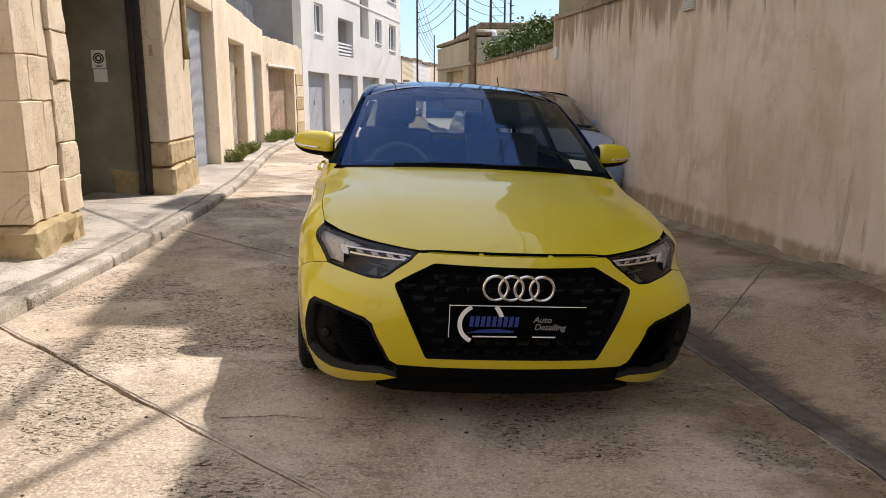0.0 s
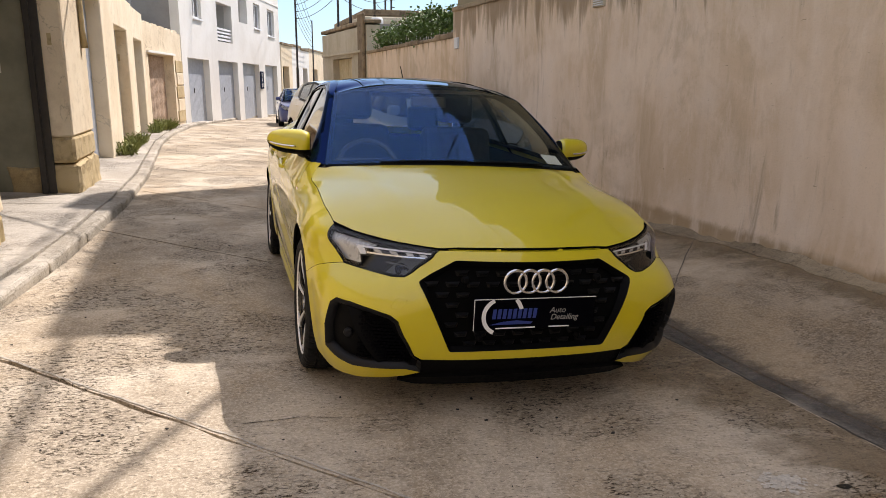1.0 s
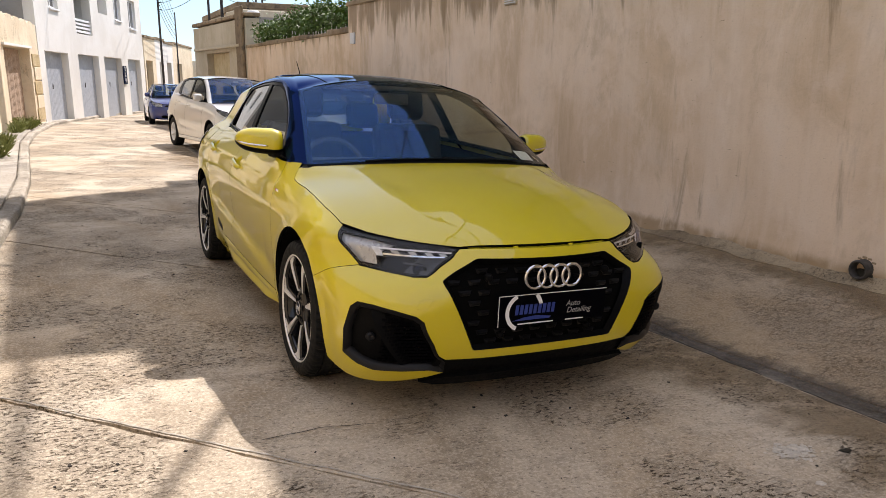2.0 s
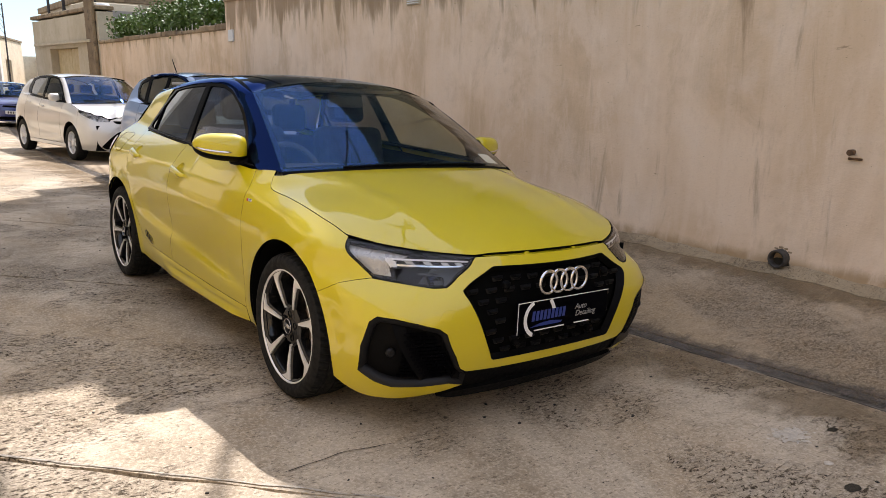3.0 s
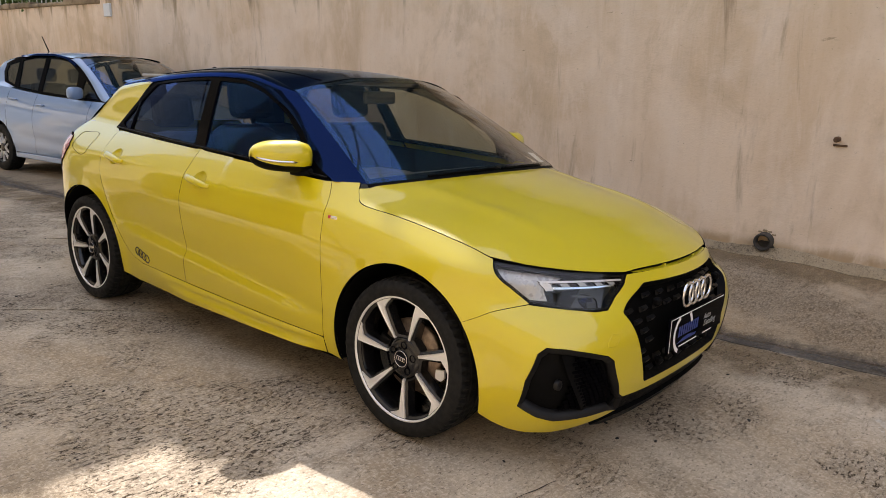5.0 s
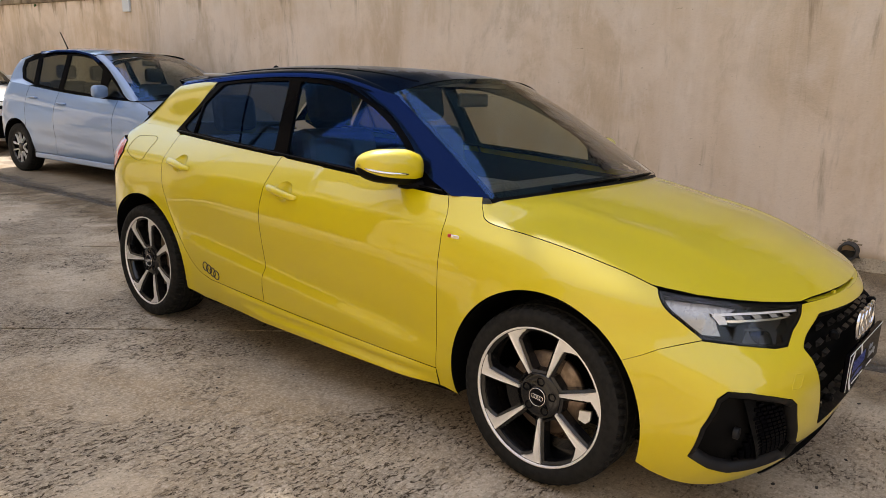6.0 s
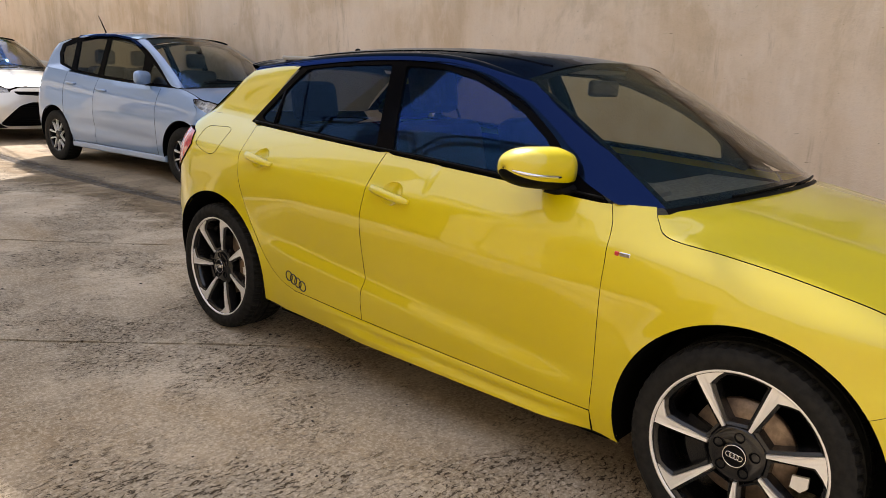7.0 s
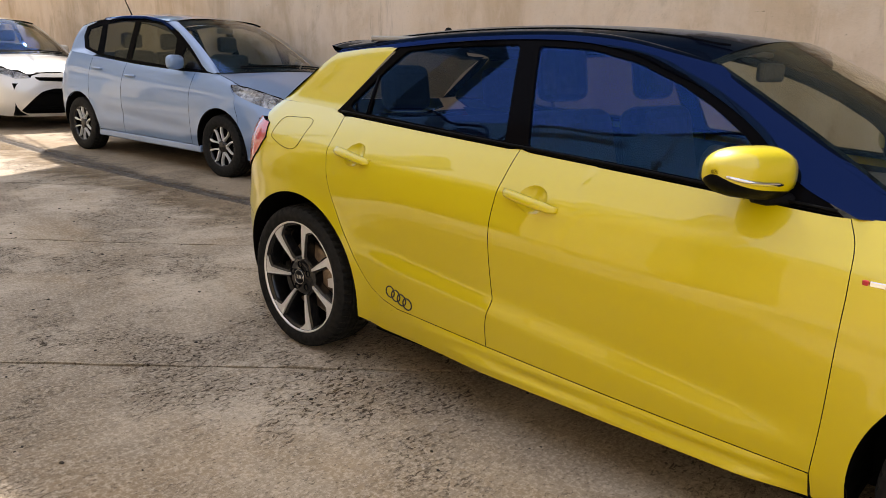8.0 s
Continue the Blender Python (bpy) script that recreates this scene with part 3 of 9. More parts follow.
# ------------------------------------------------------------------ boundary wall and what stands over it
def build_boundary_wall():
    wall = tagged(new("wall_east"), "ochre rendered boundary wall with dark runs below its coping", "wall", kind="structure")
    bm = bmesh.new()
    top = lambda y: 2.50 + 0.012 * y
    V, faces, _ = fill2([(-14, -0.4), (10.05, -0.4), (10.05, top(10.05)), (-14, top(-14))], (), 0.25)
    vs = []
    for u, v in V:
        low = max(0.0, 0.28 - (v - wall_base_z(u))) * 0.10
        vs.append(bm.verts.new((WALL_X - low + 0.012 * noise.noise((u * 0.8, v * 0.8, 1)), u, v)))
    for f in faces:
        bm.faces.new([vs[i] for i in f[::-1]]).smooth = True
    add_box(bm, (WALL_X + 0.03, -14, -0.4), (3.3, 10.05, 2.45))
    add_box(bm, (WALL_X + 0.005, 10.02, -0.4), (3.3, 10.05, top(10.05)))
    part("wall_face", bm, M_WALL, wall)
    bm = bmesh.new()
    rng, y = random.Random(3), -14.0
    while y < 10.0:
        ln = min(rng.uniform(0.5, 0.9), 10.06 - y)
        add_box(bm, (WALL_X - 0.035 + rng.uniform(-0.01, 0.01), y, top(y)), (3.3, y + ln - 0.004, top(y) + 0.075 + rng.uniform(-0.012, 0.012)), 0.012)
        y += ln
    part("coping", bm, M_COPING, wall)
    # lower stretch beyond the step, topped with rough stones
    bm = bmesh.new()
    V, faces, _ = fill2([(10.05, -0.5), (18.9, -0.5), (18.9, 2.18), (10.05, 2.18)], (), 0.3)
    vs = [bm.verts.new((WALL_X + 0.03 + 0.015 * noise.noise((u * 0.7, v * 0.7, 5)), u, v)) for u, v in V]
    for f in faces:
        bm.faces.new([vs[i] for i in f[::-1]]).smooth = True
    add_box(bm, (WALL_X + 0.06, 10.06, -0.5), (3.3, 18.9, 2.16))
    part("low_wall_face", bm, M_WALL, wall)
    bm = bmesh.new()
    y = 10.06
    while y < 18.85:
        ln = min(rng.uniform(0.3, 0.6), 18.9 - y)
        add_box(bm, (WALL_X + rng.uniform(-0.015, 0.015), y, 2.16), (3.3, y + ln - 0.006, 2.25 + rng.uniform(-0.02, 0.03)), 0.02)
        y += ln
    part("low_coping", bm, M_COPING, wall)
    # plain unseen storeys over the wall, outline drawn to cast the lane's shadow
    up = tagged(new("wall_east_upper"), "plain olive brown house wall above the coping, outlined to cast its shade", "wall", kind="structure")
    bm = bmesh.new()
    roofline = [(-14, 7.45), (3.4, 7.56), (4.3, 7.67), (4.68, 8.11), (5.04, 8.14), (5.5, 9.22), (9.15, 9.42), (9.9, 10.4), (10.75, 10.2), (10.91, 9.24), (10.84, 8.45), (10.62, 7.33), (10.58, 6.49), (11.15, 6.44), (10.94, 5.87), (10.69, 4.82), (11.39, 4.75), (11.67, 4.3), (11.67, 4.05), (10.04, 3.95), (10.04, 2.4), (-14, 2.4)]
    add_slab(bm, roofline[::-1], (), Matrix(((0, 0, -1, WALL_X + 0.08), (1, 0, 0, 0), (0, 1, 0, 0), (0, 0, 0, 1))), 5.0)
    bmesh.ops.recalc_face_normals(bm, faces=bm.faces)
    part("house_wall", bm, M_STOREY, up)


build_boundary_wall()

# ------------------------------------------------------------------ garages along the pavement
M_DOOR_GREY = plain("grey steel door", (0.30, 0.33, 0.36), 0.45, 0.0, vary=0.15, scale=9)
# grey door steel darkened to hold the pilaster's shade
M_DOOR_SHADED = plain("grey steel door darkened for shade", (0.085, 0.095, 0.105), 0.5, vary=0.15, scale=9)
M_DOOR_LIGHT = plain("light steel door", (0.43, 0.47, 0.52), 0.45, vary=0.12, scale=9)
M_DOOR_DARK = plain("dark steel post", (0.028, 0.022, 0.018), 0.5, vary=0.3, scale=12)
M_DOOR_BROWN = plain("faded red brown boards", (0.52, 0.36, 0.26), 0.7, vary=0.35, scale=16, relief=0.2)
M_DOOR_CREAM = plain("cream boards", (0.55, 0.46, 0.36), 0.6, vary=0.2, scale=10)
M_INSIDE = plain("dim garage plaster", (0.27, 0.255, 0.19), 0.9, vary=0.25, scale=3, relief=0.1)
M_PAPER = plain("white paper", (0.75, 0.74, 0.70), 0.6)
M_INK = plain("black print", (0.02, 0.02, 0.022), 0.6)
M_TILE = plain("dark parapet panel", (0.075, 0.075, 0.08), 0.6, vary=0.3, scale=6)


def block(name, lo, hi, mat, parent, bevel=0.015, rough=0.0, seed=0, label=""):
    """A masonry block with worn faces."""
    bm = box(lo, hi, bevel)
    if rough:
        bmesh.ops.subdivide_edges(bm, edges=[e for e in bm.edges if e.calc_length() > 0.12], cuts=4, use_grid_fill=True)
        for v in bm.verts:
            n = noise.noise_vector(v.co * 5 + Vector((seed, 0, 0))) * rough + noise.noise_vector(v.co * 19) * rough * 0.5
            v.co += n
    return part(name, bm, mat, parent, label)


def ribbed_door(parent, width, height, m, mat, name="door_leaf", pitch=0.075):
    """A ribbed steel leaf."""
    bm = bmesh.new()
    n = max(2, int(width / pitch))
    for i in range(n):
        a = width * i / n
        add_box(bm, (a, -0.02, 0), (a + width / n * 0.72, 0.012, height), 0.004)
        add_box(bm, (a + width / n * 0.72, -0.02, 0), (a + width / n, -0.004, height))
    ob = part(name, bm, mat, parent)
    ob.matrix_world = m
    return ob


def yrot(x, y, z=0.0):
    """A leaf frame: u along +y, front towards +x."""
    return Matrix(((0, -1, 0, x), (1, 0, 0, y), (0, 0, 1, z), (0, 0, 0, 1))) @ Matrix.Diagonal((1, -1, 1, 1))


def build_garages():
    z0 = lambda y: road_z(-3, y) + 0.06
    row = tagged(new("wall_west"), "sunlit limestone garage fronts along the pavement", "wall", kind="structure")
    # plain front beside and behind the camera
    block("stone_front", (-4.2, -14, -0.3), (-3.45, 1.85, 3.3), M_LIME, row)
    # corner pier with stone base
    rng = random.Random(11)
    zz, i = 0.42, 0
    block("pier_core", (-3.38, 1.90, 0.44), (-2.815, 2.40, 3.50), M_LIME, row, 0.01)
    for k, (za, zb) in enumerate(((0.435, 0.80), (0.803, 1.27), (1.273, 1.58), (1.583, 2.04), (2.043, 2.40), (2.403, 2.86), (2.863, 3.52))):
        split = 2.06 + 0.17 * (k % 2)
        block("stone", (-3.4, 1.86 + 0.006 * (k % 3), za), (-2.80 + 0.006 * (k % 2), split - 0.001, zb), M_LIME, row, 0.008, 0.012, 20 + k)
        block("stone", (-3.0, split + 0.001, za), (-2.797 - 0.006 * (k % 2), 2.415, zb), M_LIME, row, 0.008, 0.012, 40 + k)
    while zz < 3.2:
        h = rng.choice((0.46, 0.27, 0.36))
        block("quoin", (-3.38, 2.414 + 0.03 * (i % 2), zz), (-2.782 + rng.uniform(0, 0.012), 2.75 + rng.uniform(-0.012, 0.012), zz + h - 0.002), M_LIME, row, 0.008, 0.014, i)
        zz += h
        i += 1
    block("base_stone", (-3.4, 1.82, -0.1), (-2.74, 2.42, 0.43), M_BASE, row, 0.03, 0.05, 2)
    block("base_stone", (-3.4, 2.43, -0.1), (-2.77, 2.74, 0.41), M_BASE, row, 0.03, 0.05, 5)
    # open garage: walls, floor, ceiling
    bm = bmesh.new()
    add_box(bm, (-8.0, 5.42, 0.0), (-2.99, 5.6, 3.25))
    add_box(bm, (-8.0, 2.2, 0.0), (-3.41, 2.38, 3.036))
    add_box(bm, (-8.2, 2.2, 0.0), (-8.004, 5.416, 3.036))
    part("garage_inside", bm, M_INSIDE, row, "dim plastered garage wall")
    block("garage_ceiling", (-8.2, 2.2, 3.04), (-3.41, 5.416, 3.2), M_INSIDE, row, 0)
    block("lintel", (-3.4, 2.76, 2.75), (-2.95, 5.426, 3.55), M_LIME, row)
    bm = bmesh.new()
    add_box(bm, (-3.03, 5.36, 0.12), (-2.93, 5.415, 2.75), 0.006)
    add_box(bm, (-3.06, 5.31, 0.12), (-3.0, 5.355, 2.75), 0.006)
    part("door_post", bm, M_DOOR_DARK, row, "rusty dark steel door post")
    # pilaster with its number
    block("pilaster", (-3.4, 5.43, 0.78), (-2.72, 6.75, 3.55), M_LIME, row, 0.02)
    block("pilaster_course", (-3.4, 5.43, 0.50), (-2.715, 6.75, 0.775), M_BASE, row, 0.03, 0.01, 3)
    block("base_stone", (-3.4, 5.41, -0.1), (-2.69, 6.1, 0.49), M_BASE, row, 0.03, 0.04, 8)
    block("base_stone", (-3.4, 6.11, -0.1), (-2.70, 6.76, 0.49), M_BASE, row, 0.03, 0.03, 9)
    # cable pipe on the pilaster
    part("pipe", tube([(-2.69, 6.45, 3.54), (-2.69, 6.45, 1.95), (-2.685, 6.45, 1.75)], [0.03, 0.03, 0.045], 10), M_BASE, row, "rust brown down pipe")
    # unseen set back block added beyond the second garage, keeps sky out of reflections
    block("reflection_block", (-6.0, 10.41, 3.16), (-4.6, 20.0, 10.0), M_STOREY, row)
    # slack cable along the stone front
    pts = curve([(-2.74, 2.0, 3.50), (-2.90, 3.0, 3.44), (-2.90, 3.7, 3.47), (-2.90, 4.1, 3.40), (-2.91, 4.35, 3.12), (-2.90, 4.6, 3.40), (-2.90, 5.2, 3.45), (-2.69, 5.6, 3.46), (-2.69, 6.7, 3.48)], 8)
    part("cable", tube(pts, 0.018, 6), M_DOOR_DARK, row, "black slack cable")
    # second garage
    block("front", (-3.4, 6.754, -0.1), (-2.95, 7.25, 3.6), M_PLASTER, row)
    block("front", (-3.4, 9.75, -0.1), (-2.93, 11.15, 3.5), M_PLASTER, row)
    block("lintel", (-3.4, 7.254, 2.66), (-2.94, 9.746, 3.55), M_PLASTER, row)
    ribbed_door(row, 1.015, 2.5, yrot(-3.15, 8.73, 0.14), M_DOOR_LIGHT)
    # this leaf's shade from the pilaster is in its colour
    ribbed_door(row, 1.42, 2.5, yrot(-3.15, 7.3, 0.14), M_DOOR_SHADED)
    # third and fourth openings
    block("front", (-3.4, 13.4, -0.1), (-2.98, 14.55, 3.0), M_PLASTER, row)
    block("lintel", (-3.4, 11.154, 2.36), (-2.96, 13.396, 3.02), M_PLASTER, row)
    ribbed_door(row, 2.2, 2.3, yrot(-3.19, 11.17, 0.08), M_DOOR_CREAM, pitch=0.14)
    block("front", (-3.4, 16.5, -0.1), (-3.0, 17.0, 2.98), M_PLASTER, row)
    block("lintel", (-3.4, 14.554, 2.3), (-3.0, 16.496, 2.98), M_PLASTER, row)
    ribbed_door(row, 1.92, 2.25, yrot(-3.2, 14.56, 0.05), M_DOOR_LIGHT)
    block("parapet_panel", (-3.35, 12.6, 3.024), (-3.2, 16.9, 3.55), M_TILE, row, 0.005)
    block("roof_slab", (-9.0, 5.62, 3.0), (-3.41, 16.9, 3.15), M_CEMENT, row, 0)
    # stone garage with brown boards
    m = wall_frame((-3.08, 17.0), (-2.40, 22.4))
    L = 5.44
    top = [(L - u, 2.80 + 0.05 * noise.noise((u * 3, 1, 0)) + 0.07 * (1 if (int(u * 3.1) % 3) else 0)) for u in np.arange(0, L, 0.16)]
    bm = bmesh.new()
    add_slab(bm, [(0, -0.3), (0.75, -0.3), (0.75, 2.08), (4.1, 2.10), (4.1, -0.3), (L, -0.3)] + top, (), m, 0.45)
    part("stone_front", bm, M_LIME, row)
    bm = bmesh.new()
    add_slab(bm, [(0.6, 2.09), (4.2, 2.11), (4.2, 2.17), (0.6, 2.15)], (), m @ Matrix.Translation((0, 0, 0.06)), 0.055)
    part("lintel_ledge", bm, M_WHITE, row)
    for i in range(6):
        a = 0.76 + i * 0.555
        bm = bmesh.new()
        add_box(bm, (a, -0.1, -0.33), (a + 0.53, 2.07, -0.27), 0.008)
        for k in range(1, 4):
            add_box(bm, (a + k * 0.132 - 0.006, -0.05, -0.272), (a + k * 0.132 + 0.006, 2.05, -0.262))
        ob = part("door_leaf", bm, M_DOOR_BROWN, row, "faded red brown wooden door boards")
        ob.matrix_world = m
    for k, (zz, nn) in enumerate(((0.1, 2), (0.45, 0), (0.85, 1), (1.25, 0), (1.62, 1))):
        bm = box((4.3 + 0.12 * (k % 2), zz, 0.002), (L - 0.02, zz + 0.36, 0.03), 0.012)
        part("quoin", bm, M_BASE if nn else M_LIME, row).matrix_world = m


build_garages()


# ------------------------------------------------------------------ white house with garages
M_FRAME_W = plain("white aluminium", (0.78, 0.78, 0.78), 0.4)
M_PANE = plain("dark window glass", (0.03, 0.035, 0.045), 0.08, coat=0.6)
# the white render again, darkened for the shade inside the recesses
M_SHADE_WALL = plain("white render darkened for shade", (0.62, 0.60, 0.56), 0.9, vary=0.1, scale=5)
C0, C1 = (-2.38, 22.5), (1.75, 37.0)


def build_white_house():
    house = thing("house", "white rendered three storey house with grey garage doors", "house")
    m = wall_frame(C0, C1)
    L = math.dist(C0, C1)
    G = [(0.52, 2.85), (4.0, 6.7), (7.5, 10.4), (11.6, 14.2)]
    W = [(1.35, 2.3, 3.45, 4.5), (9.8, 11.0, 3.68, 4.76), (12.5, 13.95, 3.5, 4.75), (12.2, 14.2, 5.85, 7.0), (1.35, 2.3, 6.3, 7.4)]
    B = [(4.1, 6.15, 2.82, 4.25), (7.25, 8.65, 3.75, 6.2), (4.1, 6.15, 5.7, 7.2)]
    rect = lambda a, b, c, d: [(a, c), (b, c), (b, d), (a, d)]
    bm = bmesh.new()
    holes = [rect(a, b, c, d) for a, b, c, d in W + B]
    outline = [(0, -0.6)]
    for a, b in G:
        outline += [(a, -0.6), (a, 2.12), (b, 2.10), (b, -0.6)]
    outline += [(L, -0.6), (L, 9.2), (0, 9.2)]
    add_slab(bm, outline, holes, m, 0.3)
    part("wall", bm, M_WHITE, house)
    bm = bmesh.new()
    mi = m.inverted()
    add_box(bm, (0.0, -0.6, -9.0), (0.3, 9.196, -0.304), m=m)
    part("side_wall", bm, M_CEMENT, house, "bare grey cement end wall")
    bm = bmesh.new()
    add_box(bm, (0.304, 9.0, -9.0), (L, 9.2, -0.304), m=m)
    add_box(bm, (L - 0.3, -0.6, -9.0), (L, 8.996, -0.304), m=m)
    part("roof", bm, M_CEMENT, house)
    bm = bmesh.new()
    add_box(bm, (0.304, -0.6, -2.2), (L - 0.304, 8.99, -2.0), m=m)
    part("inner_wall", bm, M_SHADE_WALL, house)
    bm = bmesh.new()
    add_slab(bm, [(0.2, 5.02), (L, 5.02), (L, 5.08), (0.2, 5.08)], (), m @ Matrix.Translation((0, 0, 0.03)), 0.028)
    for a, b in G:
        w = (b - a) / 2
        for i in range(2):
            gd = bmesh.new()
            n, ribs = 9, []
            for k in range(n):
                u = a + w * i + w * k / n
                ribs.append(box((u + 0.004, -0.4, -0.2195), (u + w / n - 0.004, 1.62, -0.205), 0.003))
            add_box(gd, (a + w * i + 0.003, -0.4, -0.24), (a + w * (i + 1) - 0.003, 2.12, -0.22), 0.003)
            ob = part("garage_door", gd, M_DOOR_LIGHT, house, "grey panelled steel garage door")
            ob.matrix_world = m
            for rib in ribs:
                part("panel", rib, M_DOOR_LIGHT, ob)
        part("handle", tube([(a + w - 0.08, 0.95, -0.20), (a + w - 0.08, 1.12, -0.19)], 0.014, 6), M_DOOR_DARK, house).matrix_world = m
    part("band", bm, M_WHITE, house)
    for a, b, c, d in W:
        win = part("window", box((a, c - 0.06, 0.003), (b, c - 0.003, 0.06), 0.006), M_FRAME_W, house, "white framed sliding window")
        win.matrix_world = m
        fr = bmesh.new()
        add_slab(fr, rect(a, b, c, d), [rect(a + 0.07, (a + b) / 2 - 0.03, c + 0.07, d - 0.07), rect((a + b) / 2 + 0.03, b - 0.07, c + 0.07, d - 0.07)], Matrix.Translation((0, 0, -0.1)), 0.05)
        part("window_frame", fr, M_FRAME_W, win)
        for q in ((a + 0.07, (a + b) / 2 - 0.03), ((a + b) / 2 + 0.03, b - 0.07)):
            part("pane", box((q[0] + 0.002, c + 0.072, -0.135), (q[1] - 0.002, d - 0.072, -0.125)), M_PANE, win)
    for a, b, c, d in B:
        rail = bmesh.new()
        for k in range(4 if c < 4 else 5):
            add_box(rail, (a + 0.01, c + 0.06 + 0.13 * k, -0.12), (b - 0.01, c + 0.13 + 0.13 * k, -0.06), 0.004)
        if d - c < 2:
            part("balcony_rail", rail, M_FRAME_W, house, "white slatted balcony rail").matrix_world = m
        else:
            rail.free()
        part("balcony_floor", box((a, c - 0.1, -2.0), (b, c - 0.004, -0.304)), M_SHADE_WALL, house).matrix_world = m
        part("balcony_side", box((b + 0.004, c, -2.0), (b + 0.1, d, -0.304)), M_SHADE_WALL, house).matrix_world = m
    return house


build_white_house()

# ------------------------------------------------------------------ cars: materials and surfaces
def car_paint(name, color, rough=0.35, metal=0.0, flake=0.0):
    mat, nt, b = nodes_of(name)
    b.inputs["Base Color"].default_value = (*color, 1)
    b.inputs["Roughness"].default_value, b.inputs["Metallic"].default_value = rough, metal
    b.inputs["Coat Weight"].default_value, b.inputs["Coat Roughness"].default_value = 1.0, 0.015
    b.inputs["Coat IOR"].default_value = 1.58
    p = coords(nt)
    dust = noise_tex(nt, p, 5, 6, 0.7)
    nt.links.new(ramp(nt, dust, 0.35, 0.75, 0.012, 0.05), b.inputs["Coat Roughness"])
    if flake:
        f = noise_tex(nt, p, 900, 2, 0.5)
        nt.links.new(mixed(nt, times(nt, ramp(nt, f, 0.45, 0.7), flake), color, tuple(min(1, c * 1.35 + 0.02) for c in color)), b.inputs["Base Color"])
    return mat


M_YELLOW = car_paint("yellow car paint", (0.60, 0.470, 0.014), 0.42, flake=0.25)
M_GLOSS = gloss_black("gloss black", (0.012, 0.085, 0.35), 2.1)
M_PIANO = plain("black window trim", (0.002, 0.002, 0.003), 0.12, spec=0.02)
M_TRIM = plain("satin black plastic", (0.004, 0.004, 0.0045), 0.5, spec=0.06, vary=0.25, scale=60, relief=0.05)
M_TEETH = plain("moulded grille plastic", (0.008, 0.008, 0.009), 0.42, spec=0.22)
# black stands in for shade in gaps and hollows; also black plastic and print
M_HOLE = plain("dark cavity", (0.003, 0.003, 0.003), 0.9, spec=0.05)
M_GREYTRIM = plain("dark grey frame", (0.010, 0.010, 0.011), 0.42, spec=0.2)
M_CHROME = plain("chrome", (0.75, 0.75, 0.76), 0.12, 1.0)
M_SILVER = plain("machined alloy", (0.80, 0.79, 0.78), 0.34, 0.4, vary=0.06, scale=40)
M_RIMBLACK = plain("black wheel paint", (0.006, 0.006, 0.007), 0.16, spec=0.5)
M_RIMBEVEL = plain("black bevel paint", (0.010, 0.010, 0.011), 0.25, spec=0.5)
M_TYRE = plain("tyre rubber", (0.015, 0.0148, 0.0145), 0.7, spec=0.15, vary=0.3, scale=40, relief=0.15)
M_BRAKE = plain("worn brake steel", (0.30, 0.22, 0.17), 0.45, 0.8, vary=0.35, scale=40)
M_SEAT = plain("dark seat fabric", (0.038, 0.035, 0.031), 0.9, vary=0.3, scale=50)
M_DASH = plain("dark dashboard", (0.085, 0.078, 0.066), 0.6, vary=0.2, scale=50)
M_LINER = plain("light roof lining", (0.35, 0.34, 0.32), 0.9)
# last colour of each glass: sky blue painted into its reflections
M_GLASS = clear_glass("windscreen glass", (0.93, 0.94, 0.86), ior=2.0, sky_tint=(0.12, 0.40, 0.92))
M_TINT = clear_glass("side glass", (0.47, 0.485, 0.41), ior=1.8, sky_tint=(0.03, 0.24, 0.85))
M_CARGLASS = clear_glass("clear car glass", (0.40, 0.40, 0.35), ior=1.7, sky_tint=(0.62, 0.70, 0.80))
M_PRIVACY = clear_glass("dark rear side glass", (0.20, 0.205, 0.195), ior=1.8, sky_tint=(0.06, 0.25, 0.80))
M_LENS = clear_glass("lamp lens", (0.93, 0.94, 0.95))
M_LAMP_IN = plain("lamp bezel", (0.055, 0.055, 0.058), 0.35, 0.3)
M_REFLECT = plain("lamp reflector", (0.85, 0.85, 0.87), 0.14, 1.0)
M_LAMP_SHELL = plain("lamp shell", (0.50, 0.49, 0.48), 0.28, 0.4, vary=0.2, scale=40)
M_DRL = plain("frosted light guide", (0.80, 0.80, 0.81), 0.35, vary=0.2, scale=60)
M_RED = plain("red lamp plastic", (0.55, 0.015, 0.02), 0.15, coat=1.0)
M_BLUEINK = plain("blue print", (0.012, 0.04, 0.22), 0.4)
M_WHITEINK = plain("white print", (0.80, 0.80, 0.80), 0.45)
M_GREYINK = plain("dull white print", (0.30, 0.30, 0.30), 0.5)
M_REDINK = plain("red print", (0.5, 0.02, 0.03), 0.4)


def tab(*pts):
    """A smooth function through (x, y) pairs, straight past its ends."""
    xs, ys = np.array([p[0] for p in pts], float), np.array([p[1] for p in pts], float)
    sl = np.gradient(ys, xs) if len(xs) > 2 else np.full(2, (ys[1] - ys[0]) / (xs[1] - xs[0]))

    def f(x):
        if x <= xs[0]:
            return float(ys[0] + sl[0] * (x - xs[0]))
        if x >= xs[-1]:
            return float(ys[-1] + sl[-1] * (x - xs[-1]))
        i = int(np.searchsorted(xs, x)) - 1
        h = xs[i + 1] - xs[i]
        t = (x - xs[i]) / h
        a, b = (1 + 2 * t) * (1 - t) ** 2, t * t * (3 - 2 * t)
        return float(a * ys[i] + b * ys[i + 1] + h * (t * (1 - t) ** 2 * sl[i] - t * t * (1 - t) * sl[i + 1]))

    return f


def clamp(v, a=0.0, b=1.0):
    return max(a, min(b, v))


